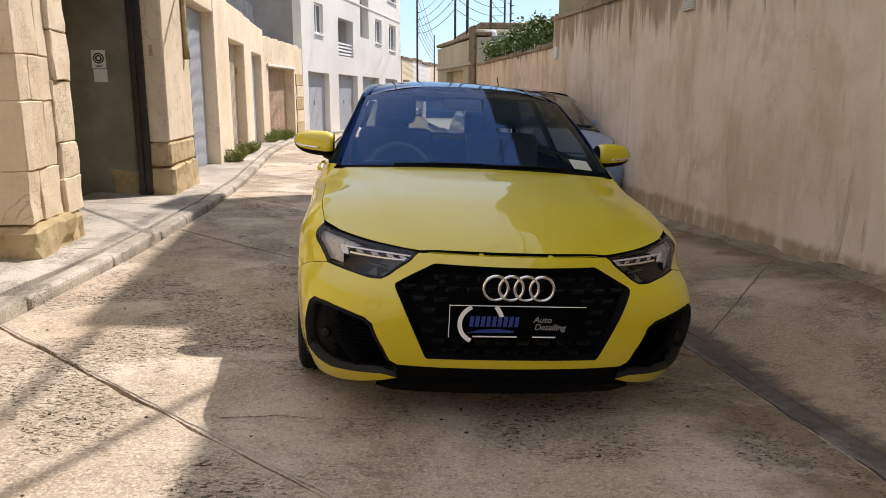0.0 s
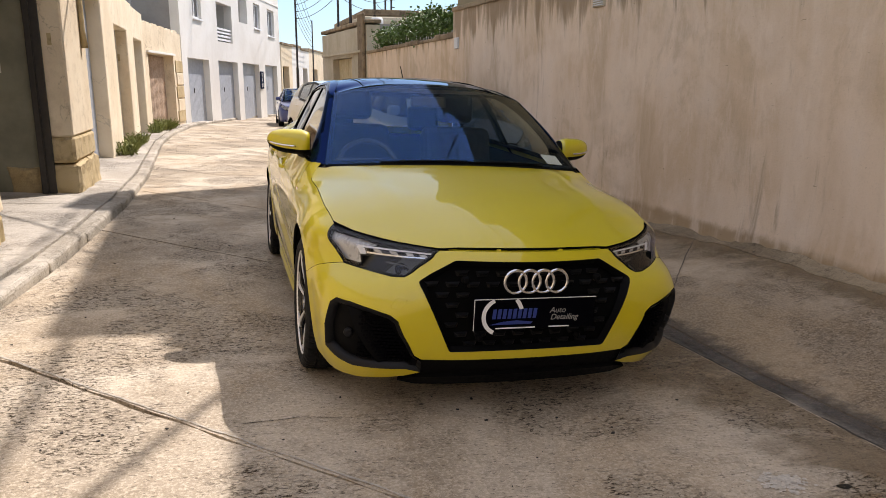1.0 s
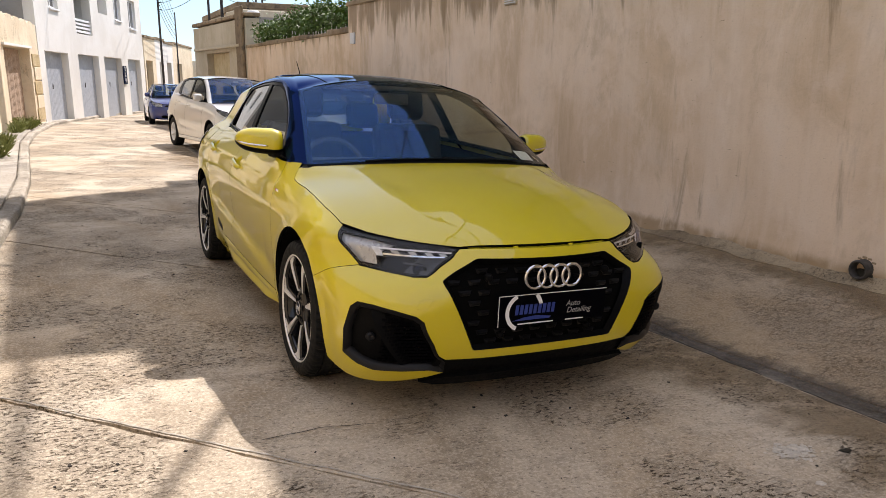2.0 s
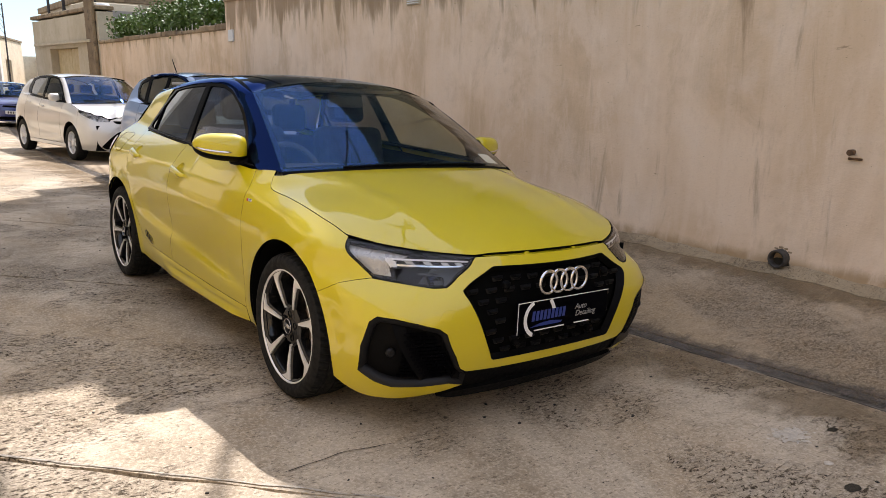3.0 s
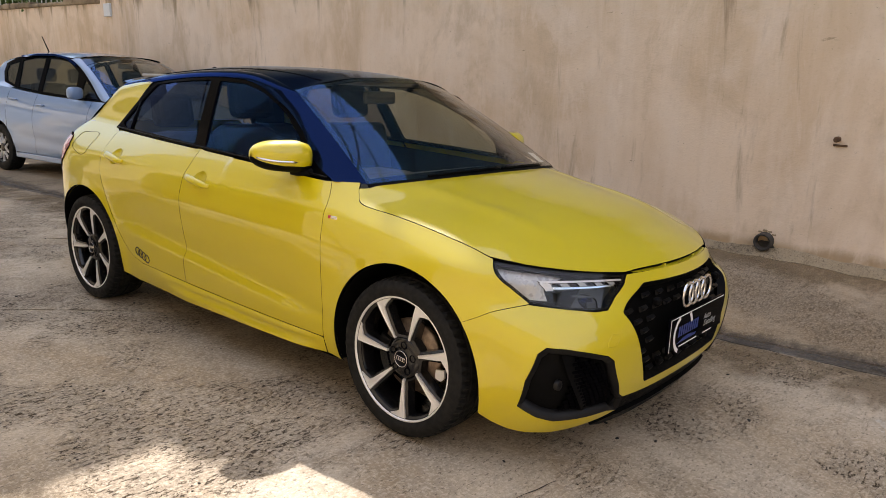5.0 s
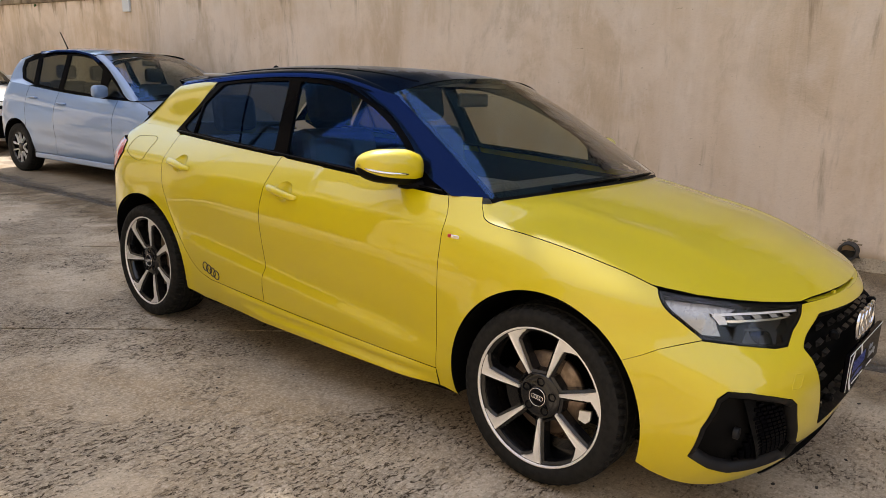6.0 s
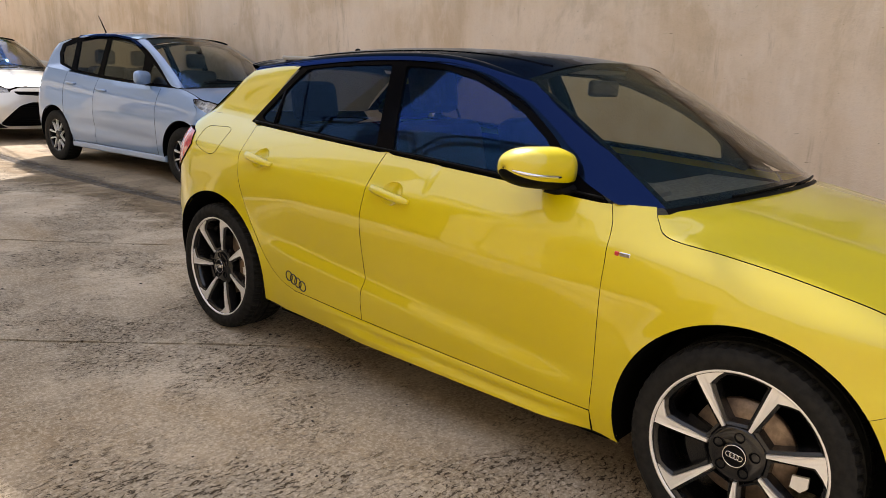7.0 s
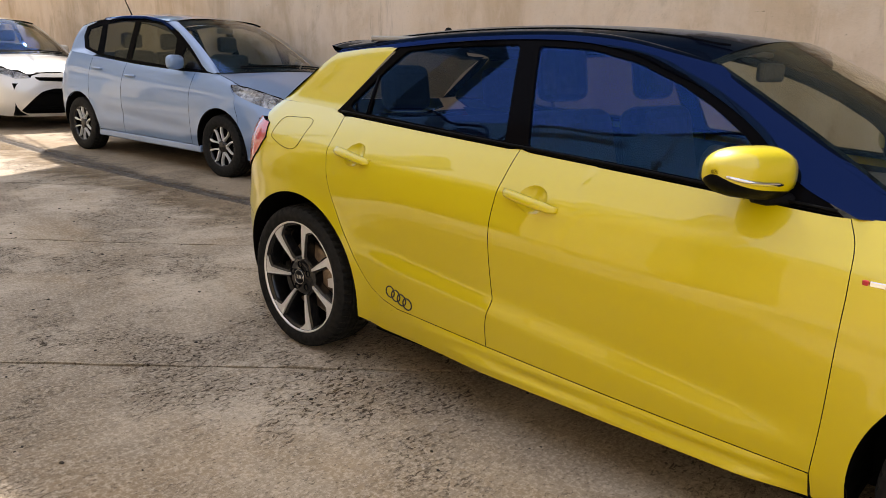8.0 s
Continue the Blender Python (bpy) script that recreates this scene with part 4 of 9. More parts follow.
def meet(base, rim, reach=0.14):
    """Bends a height field so that it runs into a rim of points."""
    P = np.array([[abs(p[0]), p[1]] for p in rim])
    D = np.array([p[2] - base(p[0], p[1]) for p in rim])

    def f(x, y):
        d2 = ((P - (abs(x), y)) ** 2).sum(1)
        w = 1 / (d2 + 4e-5) ** 2
        return base(x, y) + float((w * D).sum() / w.sum()) * math.exp(-d2.min() / reach**2)

    return f


class Shell:
    """A car's skin below the windows. c runs round the body from the middle of the nose (0) to the tail, z goes up; c < 0 is the other side."""

    def __init__(self, y_a, y_b, front, rear, width, p_front, p_rear, nose=0.1, z_ref=0.5):
        self.ya, self.yb, self.front, self.rear, self.width = y_a, y_b, front, rear, width
        self.pf, self.pr, self.nose = p_front, p_rear, nose
        self.phi = np.concatenate([np.linspace(math.pi / 2, 0.2, 60, endpoint=False), 0.2 * np.linspace(1, 0, 140) ** 2.5])
        self.cf = self.table(lambda f: self.nose_point(f, z_ref))
        self.cr = self.table(lambda f: self.tail_point(f, z_ref))
        self.c1 = self.cf[-1]
        self.c2 = self.c1 + y_b - y_a
        self.c3 = self.c2 + self.cr[-1]

    def table(self, fn):
        P = np.array([fn(f) for f in self.phi])
        return np.concatenate([[0], np.cumsum(np.linalg.norm(np.diff(P, axis=0), axis=1))])

    def nose_point(self, f, z):
        k = 2 / self.pf(z)
        X, S = max(math.cos(f), 0) ** k, max(math.sin(f), 0) ** k
        y = self.ya - (self.ya - self.front(z)) * S
        x = self.width(y, z) * X
        return x, y + self.nose * x * x * S**3

    def tail_point(self, f, z):
        k = 2 / self.pr(z)
        X, S = max(math.cos(f), 0) ** k, max(math.sin(f), 0) ** k
        y = self.yb + (self.rear(z) - self.yb) * S
        return self.width(y, z) * X, y

    def __call__(self, c, z):
        s, c = (1.0 if c >= 0 else -1.0), abs(c)
        if c < self.c1:
            x, y = self.nose_point(float(np.interp(c, self.cf, self.phi)), z)
        elif c < self.c2:
            y = self.ya + c - self.c1
            x = self.width(y, z)
        else:
            x, y = self.tail_point(float(np.interp(self.c3 - c, self.cr, self.phi)), z)
        return Vector((s * x, y, z))

    def normal(self, c, z, e=0.004):
        a, b = self(c + e, z) - self(c - e, z), self(c, z + e) - self(c, z - e)
        return a.cross(b).normalized()

    def off(self, d):
        return lambda c, z: self(c, z) - self.normal(c, z) * d

    def at_y(self, y, z):
        """The (c, z) of the side at that y."""
        lo, hi = 0.0, self.c3
        for _ in range(40):
            mid = (lo + hi) / 2
            lo, hi = (mid, hi) if self(mid, z).y < y else (lo, mid)
        return (lo, z)

    def at_x(self, x, z, rear=False):
        lo, hi = (self.c2, self.c3) if rear else (0.0, self.c1 + 0.2)
        for _ in range(40):
            mid = (lo + hi) / 2
            lo, hi = (mid, hi) if (self(mid, z).x < x) != rear else (lo, mid)
        return (lo, z)


def both_sides(build):
    """Runs build(side) for the two sides of a car: -1 and 1."""
    for side in (-1, 1):
        build(side)


def skin(name, outline, lift, mat, parent, side=1, holes=(), step=0.025, lip=0.012, gap=0.0025, label="", thick=True):
    """A panel of a car as one mesh; side -1 mirrors it."""
    o = inset(dense(outline, step), gap) if gap else outline
    bm = bmesh.new()
    f = (lambda u, v: Vector((-lift(u, v)[0], lift(u, v)[1], lift(u, v)[2]))) if side < 0 else lift
    add_panel(bm, o, f, [dense(h, step) for h in holes], step, lip, flip=side < 0)
    ob = part(name, bm, mat, parent, label)
    # turned-in edges painted black so that panel gaps look shaded
    ob.data.materials.append(M_HOLE)
    return ob


def loft(name, A, B, mat, parent, bulge=0.0, n=5, label="", side=1, up=None, ease=0):
    """A smooth band between two lines of points, bulging along up, flat over the first ease rows."""
    bm, rows = bmesh.new(), []
    m = len(A)
    for i in range(m):
        a, b = Vector(A[i]), Vector(B[i])
        row = []
        for k in range(n + 1):
            u = k / n
            p = a.lerp(b, u)
            if bulge:
                p += Vector(up or (1, 0, 0.3)) * bulge * min(1.0, i / ease if ease else 1.0) * 4 * u * (1 - u)
            row.append(bm.verts.new((p.x * side, p.y, p.z)))
        rows.append(row)
    for p, q in zip(rows, rows[1:]):
        for k in range(n):
            f = bm.faces.new((p[k], p[k + 1], q[k + 1], q[k]))
            f.smooth = True
    bmesh.ops.recalc_face_normals(bm, faces=bm.faces)
    return part(name, bm, mat, parent, label)


def arc_pts(cy, cz, r, a0, a1, n=28):
    return [(cy + r * math.cos(a), cz + r * math.sin(a)) for a in np.linspace(radians(a0), radians(a1), n)]


def tyre_mesh(R, r, w, seg=56):
    """A tyre: rounded shoulders, cut tread. Axis along x, outside at x = 0, going in to x = w."""
    bm = bmesh.new()
    prof = [(r - 0.004, 0.012), (r + 0.006, 0.004), (r + 0.02, -0.002), ((r + R) / 2, -0.007), (R - 0.02, 0.0), (R - 0.008, 0.008), (R - 0.002, 0.022),
            (R, 0.045), (R - 0.007, 0.046), (R - 0.007, 0.054), (R + 0.001, 0.055), (R + 0.001, w / 2 - 0.005), (R - 0.007, w / 2 - 0.004), (R - 0.007, w / 2 + 0.004), (R + 0.001, w / 2 + 0.005),
            (R + 0.001, w - 0.055), (R - 0.007, w - 0.054), (R - 0.007, w - 0.046), (R, w - 0.045), (R - 0.008, w - 0.008), (R - 0.03, w), (r, w - 0.01)]
    n = seg * 5
    rings = []
    for j, (rad, h) in enumerate(prof):
        ring = []
        for k in range(n):
            cut = (0.0, 0.002, 0.007, 0.007)[max(0, j - 4)] if k % 5 < 2 and j < 8 else 0.007 if k % 5 == 3 and 14 < j < 19 else 0.0
            a = 2 * math.pi * (k + 6.0 * h / w) / n
            ring.append(bm.verts.new((h, (rad - cut) * math.cos(a), (rad - cut) * math.sin(a))))
        rings.append(ring)
    for p, q in zip(rings, rings[1:]):
        for k in range(n):
            bm.faces.new((p[k], q[k], q[(k + 1) % n], p[(k + 1) % n]))
    for i, f in enumerate(bm.faces):
        f.smooth = not 4 <= i // n <= 18
    return bm


def ring_mesh(R, r, center, n=40, seg=8, normal="y", squash=1.0):
    pts = []
    for a in np.linspace(0, 2 * math.pi, n, endpoint=False):
        c, s = R * math.cos(a), R * math.sin(a) * squash
        pts.append(Vector({"y": (c, 0, s), "x": (0, c, s)}[normal]) + Vector(center))
    return tube(pts, r, seg, True)


def write(text, size, m, mat, parent, depth=0.001, shear=0.0, name="lettering"):
    cu = bpy.data.curves.new(name, "FONT")
    cu.body, cu.size, cu.extrude, cu.shear, cu.align_x, cu.align_y = text, size, depth, shear, "CENTER", "CENTER"
    tmp = bpy.data.objects.new("text", cu)
    me = bpy.data.meshes.new_from_object(tmp)
    bpy.data.objects.remove(tmp)
    me.materials.clear()
    me.materials.append(mat)
    ob = new(name, me)
    ob.parent = parent
    ob.matrix_basis = m
    return ob


FRONT = Matrix(((1, 0, 0, 0), (0, 0, -1, 0), (0, 1, 0, 0), (0, 0, 0, 1)))  # flat things seen from -y

# ------------------------------------------------------------------ the yellow hatchback
def hatchback_shell():
    front = tab((0.14, -0.69), (0.2, -0.735), (0.28, -0.768), (0.4, -0.786), (0.52, -0.79), (0.6, -0.782), (0.66, -0.765), (0.7, -0.738), (0.74, -0.69), (0.8, -0.58))
    rear = tab((0.16, 3.12), (0.25, 3.20), (0.4, 3.245), (0.56, 3.23), (0.66, 3.19), (0.8, 3.16), (1.03, 3.07))
    base = tab((0.12, 0.775), (0.2, 0.802), (0.28, 0.822), (0.36, 0.833), (0.45, 0.842), (0.56, 0.85), (0.70, 0.855), (0.9, 0.855))
    shoulder = tab((-0.8, 0.70), (-0.345, 0.772), (-0.05, 0.834), (0.15, 0.862), (0.30, 0.892), (0.45, 0.938), (1.0, 0.965), (1.57, 0.99), (2.54, 1.025), (3.2, 1.04))

    def width(y, z):
        top = shoulder(y)
        h = max(0.0, (z - 0.68) / (top - 0.68))
        tumble = max(0.105, 0.858 - side_glass_x(y, top) - 0.055 * clamp((y - 2.50) / 0.4) ** 1.4) if y > 1.2 else 0.105
        x = base(z) - tumble * h ** (2.1 + 11 * (tumble - 0.105))
        for wy in (0.0, 2.563):
            r = math.hypot(y - wy, z - 0.313)
            x += 0.010 * math.exp(-(((r - 0.372) / 0.04) ** 2))
        d = z - (0.344 + 0.10 * (y - 0.515))
        win = clamp((y - 0.42) / 0.25) * clamp((2.25 - y) / 0.3)
        k = clamp((d + 0.012) / 0.062)
        x += win * (-0.019 * k * k * (3 - 2 * k) * clamp((0.34 - d) / 0.27) ** 1.3 + 0.003)
        x += 0.006 * math.exp(-(((z - 0.80 - 0.035 * y) / 0.03) ** 2)) * clamp((y + 0.3) / 0.4) * clamp((3.0 - y) / 0.5)
        return x

    pf = tab((0.1, 3.6), (0.5, 3.9), (0.56, 3.1), (0.61, 2.25), (0.66, 2.05), (0.76, 2.3), (0.9, 2.3))
    return Shell(-0.15, 2.7, front, rear, width, pf, tab((0.2, 2.8), (0.6, 2.9), (0.85, 3.4), (1.05, 6.0)))


def side_glass_x(y, z):
    d = z - 0.98
    return 0.738 - 0.44 * d - 0.12 * d * d - 0.06 * max(0.0, (y - 1.3) / 1.24) ** 2 - 0.08 * max(0.0, y - 2.62) ** 2


def on_glass(off=0.0):
    return lambda y, z: Vector((side_glass_x(y, z) - off, y, z - off * 0.4))


hood_mid = tab((-0.74, 0.712), (-0.70, 0.742), (-0.62, 0.785), (-0.5, 0.828), (-0.3, 0.878), (0.0, 0.925), (0.2, 0.955), (0.36, 0.975))


def hood_z(x, y):
    ax = abs(x)
    z = hood_mid(y - 0.2 * x * x) - 0.09 * (ax / 0.745) ** 2.3
    return z + 0.007 * math.exp(-(((ax - 0.50 - 0.10 * y) / 0.045) ** 2)) * clamp((y + 0.62) / 0.4)


roof_mid = tab((0.86, 1.366), (1.1, 1.393), (1.4, 1.410), (1.7, 1.414), (2.1, 1.403), (2.5, 1.372), (2.8, 1.338))
rail_z = tab((0.9, 1.225), (1.1, 1.311), (1.27, 1.342), (1.49, 1.357), (1.73, 1.353), (2.0, 1.339), (2.27, 1.319), (2.64, 1.280), (2.9, 1.25))


def roof_pt(x, y):
    zt = rail_z(max(y, 1.02))
    xe = side_glass_x(y, zt)
    zc = roof_mid(y)
    return Vector((x, y, zc - (zc - zt) * min(1.2, abs(x) / xe) ** 2.6))


def screen_pt(u, v, off=0.0):
    """Windscreen: u across (-1 to 1), v from its foot (0) to the roof (1)."""
    a = Vector((0.70 * u, 0.185 + 0.155 * u * u, 0.972 - 0.034 * u * u))
    b = Vector((0.572 * u, 0.885 + 0.08 * u * u, 1.374 - 0.078 * u * u))
    p = a.lerp(b, v)
    bul = 0.022 * (1 - 0.6 * u * u) * 4 * v * (1 - v)
    return p + Vector((0, -0.5, 0.86)) * (bul - off)


def build_wheel(parent, m, R=0.314, rim=0.247, w=0.215):
    """Seven-spoke wheel, its outside facing -x."""
    wheel = part("wheel", tyre_mesh(R, rim - 0.008, w), M_TYRE, parent, "low profile tyre on a seven spoke two tone alloy rim")
    wheel.name = "wheel"
    wheel.matrix_basis = m
    bm = bmesh.new()
    add_lathe(bm, [(rim - 0.002, 0.008), (rim - 0.012, 0.012), (rim - 0.022, 0.03), (rim - 0.03, 0.07), (rim - 0.032, 0.19), (rim, 0.205)], 72)
    part("rim_barrel", bm, M_RIMBLACK, wheel)
    bm = bmesh.new()
    add_lathe(bm, [(rim + 0.002, 0.01), (rim + 0.001, 0.004), (rim - 0.003, 0.002), (rim - 0.0065, 0.003), (rim - 0.0085, 0.010)], 72)
    part("rim_lip", bm, M_SILVER, wheel, "machined rim lip")
    n = 7
    spoke_dish = tab((0.06, 0.027), (0.083, 0.0235), (0.13, 0.0175), (0.17, 0.0130), (0.205, 0.0105), (0.25, 0.0105))
    for i in range(n):
        a = 2 * math.pi * i / n + 0.22
        rot = Matrix.Rotation(a, 4, "X")
        # blade: black body with a machined face that widens outwards
        bm = bmesh.new()
        sec = [(0.060, 0.020, 0.032), (0.10, 0.013, 0.026), (0.16, 0.015, 0.020), (0.205, 0.018, 0.017), (0.228, 0.024, 0.016), (rim - 0.006, 0.030, 0.017)]
        rows = []
        for r, hw, x in sec:
            rows.append([bm.verts.new(v) for v in ((x + 0.05, -hw * 0.9 - 0.007, r), (x + 0.004, -hw - 0.007, r), (x + 0.004, hw - 0.007, r), (x + 0.05, hw * 0.9 - 0.007, r))])
        for p, q in zip(rows, rows[1:]):
            for k in range(3):
                bm.faces.new((p[k], q[k], q[k + 1], p[k + 1]))
        ob = part("spoke", bm, M_RIMBLACK, wheel)
        ob.matrix_basis = rot
        bm = bmesh.new()
        # one side runs straight out to the rim, the other bends away into a wedge along it
        face = [(0.003, 0.083), (0.0045, 0.13), (0.0055, 0.17), (0.0065, 0.205), (0.008, 0.2375)]
        face += [(0.2385 * math.sin(t), 0.2385 * math.cos(t)) for t in np.linspace(0.0, -0.33, 7)]
        face += [(-0.050, 0.2195), (-0.0225, 0.207), (-0.0175, 0.17), (-0.0125, 0.13), (-0.006, 0.083)]
        top = [bm.verts.new((spoke_dish(math.hypot(*v)), v[0], v[1])) for v in face]
        low = [bm.verts.new((v.co.x + 0.012, v.co.y, v.co.z)) for v in top]
        for k in range(len(top)):
            bm.faces.new((top[k - 1], top[k], low[k], low[k - 1]))
        bmesh.ops.triangulate(bm, faces=[bm.faces.new(top)])
        bmesh.ops.recalc_face_normals(bm, faces=bm.faces)
        ob = part("spoke_face", bm, M_SILVER, wheel, "machined spoke face")
        ob.matrix_basis = rot
    # bevelled black border round each window between two spokes
    step = 2 * math.pi / n
    P = [(h * math.cos(step) - r * math.sin(step), h * math.sin(step) + r * math.cos(step)) for h, r in ((0.0065, 0.088), (0.0075, 0.17), (0.010, 0.2345))]
    P += [(0.236 * math.sin(t), 0.236 * math.cos(t)) for t in (-0.74, -0.62, -0.5, -0.4, -0.33)] + [(-0.050, 0.2185), (-0.0245, 0.2055), (-0.019, 0.17), (-0.0085, 0.088)]
    P = [tuple(q) for q in rounded(P, 0.004, 2)]
    Q = inset(P, 0.008)
    bevel_me = None
    for i in range(n):
        if bevel_me is None:
            bm = bmesh.new()
            a = [bm.verts.new((spoke_dish(math.hypot(*v)) + 0.003, v[0], v[1])) for v in P]
            b = [bm.verts.new((spoke_dish(math.hypot(*v)) + 0.010, v[0], v[1])) for v in Q]
            d = [bm.verts.new((spoke_dish(math.hypot(*v)) + 0.05, v[0], v[1])) for v in Q]
            for k in range(len(P)):
                j = (k + 1) % len(P)
                bm.faces.new((a[k], a[j], b[j], b[k]))
                bm.faces.new((b[k], b[j], d[j], d[k]))
            ob = part("window_bevel", bm, M_RIMBEVEL, wheel)
            bevel_me = ob.data
        else:
            ob = shared("window_bevel", bevel_me, wheel)
        ob.matrix_basis = Matrix.Rotation(2 * math.pi * i / n + 0.22, 4, "X")
    bm = bmesh.new()
    add_lathe(bm, [(0.0, 0.020), (0.035, 0.020), (0.037, 0.026), (0.062, 0.022), (0.078, 0.026), (0.086, 0.04), (0.086, 0.09)], 40)
    part("hub", bm, M_RIMBLACK, wheel)
    for i in range(5):
        a = 2 * math.pi * i / 5 + 0.3
        bm = bmesh.new()
        add_lathe(bm, [(0.0, 0.028), (0.010, 0.028), (0.012, 0.0205), (0.015, 0.0205)], 16, at=(0, 0.054 * math.cos(a), 0.054 * math.sin(a)))
        part("bolt", bm, M_HOLE, wheel)
    bm = bmesh.new()
    add_lathe(bm, [(0.0, 0.014), (0.031, 0.014), (0.034, 0.016), (0.034, 0.02)], 32)
    part("cap", bm, M_TRIM, wheel)
    part("cap_trim", ring_mesh(0.0315, 0.0016, (0.0135, 0, 0), 36, 6, "x"), M_CHROME, wheel)
    bm = bmesh.new()
    for k in range(4):
        y = (k - 1.5) * 0.0105
        pts = [(0.0135, y + 0.0075 * math.cos(t), 0.0075 * math.sin(t)) for t in np.linspace(0, 2 * math.pi, 20, endpoint=False)]
        add_tube(bm, pts, 0.0012, 6, True)
    part("cap_rings", bm, M_CHROME, wheel)
    bm = bmesh.new()
    add_lathe(bm, [(0.05, 0.075), (0.145, 0.075), (0.147, 0.085), (0.145, 0.097), (0.05, 0.097)], 48)
    part("brake_disc", bm, M_BRAKE, wheel, "rust brown brake disc")
    bm = bmesh.new()
    # one arched block that straddles the disc
    rows = []
    for a in np.linspace(-2.5, -1.3, 9):
        c, s = math.cos(a), math.sin(a)
        rows.append([bm.verts.new((x, -s * r, c * r)) for x, r in ((0.062, 0.095), (0.058, 0.10), (0.058, 0.158), (0.064, 0.165), (0.114, 0.165), (0.12, 0.158), (0.12, 0.10), (0.114, 0.095))])
    for p, q in zip(rows, rows[1:]):
        for k in range(8):
            bm.faces.new((p[k - 1], p[k], q[k], q[k - 1]))
    bm.faces.new(rows[0][::-1])
    bm.faces.new(rows[-1])
    bmesh.ops.recalc_face_normals(bm, faces=bm.faces[:])
    part("brake_caliper", bm, M_RIMBLACK, wheel)
    # bright alloy here stands in for sunlight on the caliper's bracket
    bm = bmesh.new()
    add_slab(bm, [(-0.026, -0.018), (0.004, -0.024), (0.024, -0.010), (0.022, 0.018), (-0.012, 0.022)], (), Matrix.Rotation(-1.50, 4, "X") @ Matrix(((0, 0, -1, 0.054), (1, 0, 0, 0), (0, 1, 0, -0.165), (0, 0, 0, 1))), 0.010)
    bmesh.ops.recalc_face_normals(bm, faces=bm.faces)
    part("sunlit_bracket", bm, M_SILVER, wheel, "caliper bracket with sunlight put in as bright alloy")
    return wheel


def build_hatchback(m):
    car = thing("hatchback", "bright yellow small hatchback with a black roof, parked in the lane", "car", m=m)
    S = hatchback_shell()
    Y, X = S.at_y, S.at_x
    ys = lambda pts: [Y(*p) for p in pts]

    # shared lines, as (y, z) on the flank
    gap_front = curve([(0.461, 0.283), (0.452, 0.45), (0.449, 0.62), (0.448, 0.773), (0.459, 0.875), (0.487, 0.938)], 8)
    gap_mid = curve([(1.521, 0.307), (1.522, 0.40), (1.506, 0.475), (1.512, 0.54), (1.522, 0.737), (1.50, 0.989)], 8)
    gap_rear = curve([(1.957, 0.328), (2.053, 0.356), (2.136, 0.417), (2.223, 0.538), (2.294, 0.652), (2.355, 0.769), (2.394, 0.878), (2.415, 0.962), (2.45, 1.012)], 6)
    belt = lambda y: 0.935 + 0.0530 * (y - 0.487) - 0.0055 * (y - 0.487) ** 2 if y < 1.5 else 0.9826 + 0.036 * (y - 1.5)
    belt_line = lambda a, b, n=24: [(y, belt(y)) for y in np.linspace(a, b, n)]
    sill_line = tab((0.40, 0.281), (0.987, 0.290), (1.521, 0.307), (1.957, 0.328))
    sill = lambda a, b, n=20: [(y, sill_line(y)) for y in np.linspace(a, b, n)]
    lamp_outer = curve([(-0.345, 0.756), (-0.385, 0.712), (-0.44, 0.665), (-0.495, 0.621)], 6)
    seam = [(-0.495, 0.621), (-0.40, 0.590), (-0.302, 0.538)]
    arch_f = arc_pts(0.0, 0.313, 0.376, 143.2, 120, 8)[:-1] + arc_pts(0.0, 0.313, 0.376, 120, 107, 40)[:-1] + arc_pts(0.0, 0.313, 0.376, 107, -14, 34)
    arch_f_low = arc_pts(0.0, 0.313, 0.376, 143.2, 197, 20)
    hood_edge = curve([(0.362, 0.943), (0.335, 0.903), (0.285, 0.866), (0.12, 0.846), (-0.05, 0.824), (-0.22, 0.792), (-0.345, 0.756)], 16)

    dish_line = lambda y, z: [(y - 0.008 + 0.056 * math.cos(a), z + 0.002 + 0.043 * math.sin(a)) for a in np.linspace(0, 2 * math.pi, 24, endpoint=False)]

    def flank(side):
        fender = [(0.487, 0.938), (0.43, 0.941)] + [tuple(p) for p in hood_edge] + [tuple(p) for p in lamp_outer[1:]] + seam[1:] + arch_f[1:] + [(0.355, 0.207), (0.45, 0.212)] + [tuple(p) for p in gap_front[:-1]]
        skin("fender", ys(fender), S, M_YELLOW, car, side, gap=0.0007, lip=0.01)
        door = [tuple(p) for p in gap_front] + belt_line(0.487, 1.50)[1:-1] + [tuple(p) for p in gap_mid[::-1]] + sill(1.521, 0.461)[1:-1]
        d = skin("front_door", ys(door), S, M_YELLOW, car, side, step=0.02, gap=0.0016, holes=[ys(dish_line(1.38, 0.846))])
        handle(d, side, 1.38, 0.846)
        door = [tuple(p) for p in gap_mid] + belt_line(1.50, 2.45)[1:-1] + [tuple(p) for p in gap_rear[::-1]] + sill(1.957, 1.521)[1:-1]
        d = skin("rear_door", ys(door), S, M_YELLOW, car, side, step=0.02, gap=0.0016, holes=[ys(dish_line(2.243, 0.884))])
        handle(d, side, 2.243, 0.884)
        for k in range(4):
            bm = bmesh.new()
            c0 = (2.013 - 0.030 * k - 0.024, 0.391 - 0.0095 * k)
            pts = []
            for a in np.linspace(0, 2 * math.pi, 24, endpoint=False):
                q = S(*Y(c0[0] + 0.0225 * math.cos(a), c0[1] + 0.0225 * math.sin(a)))
                pts.append((side * (q.x + 0.0006), q.y, q.z))
            add_tube(bm, pts, 0.0029, 6, True)
            part("door_ring", bm, M_INK, d, "black ring sticker")
        arch_r = arc_pts(2.563, 0.313, 0.379, 192, 35, 44)
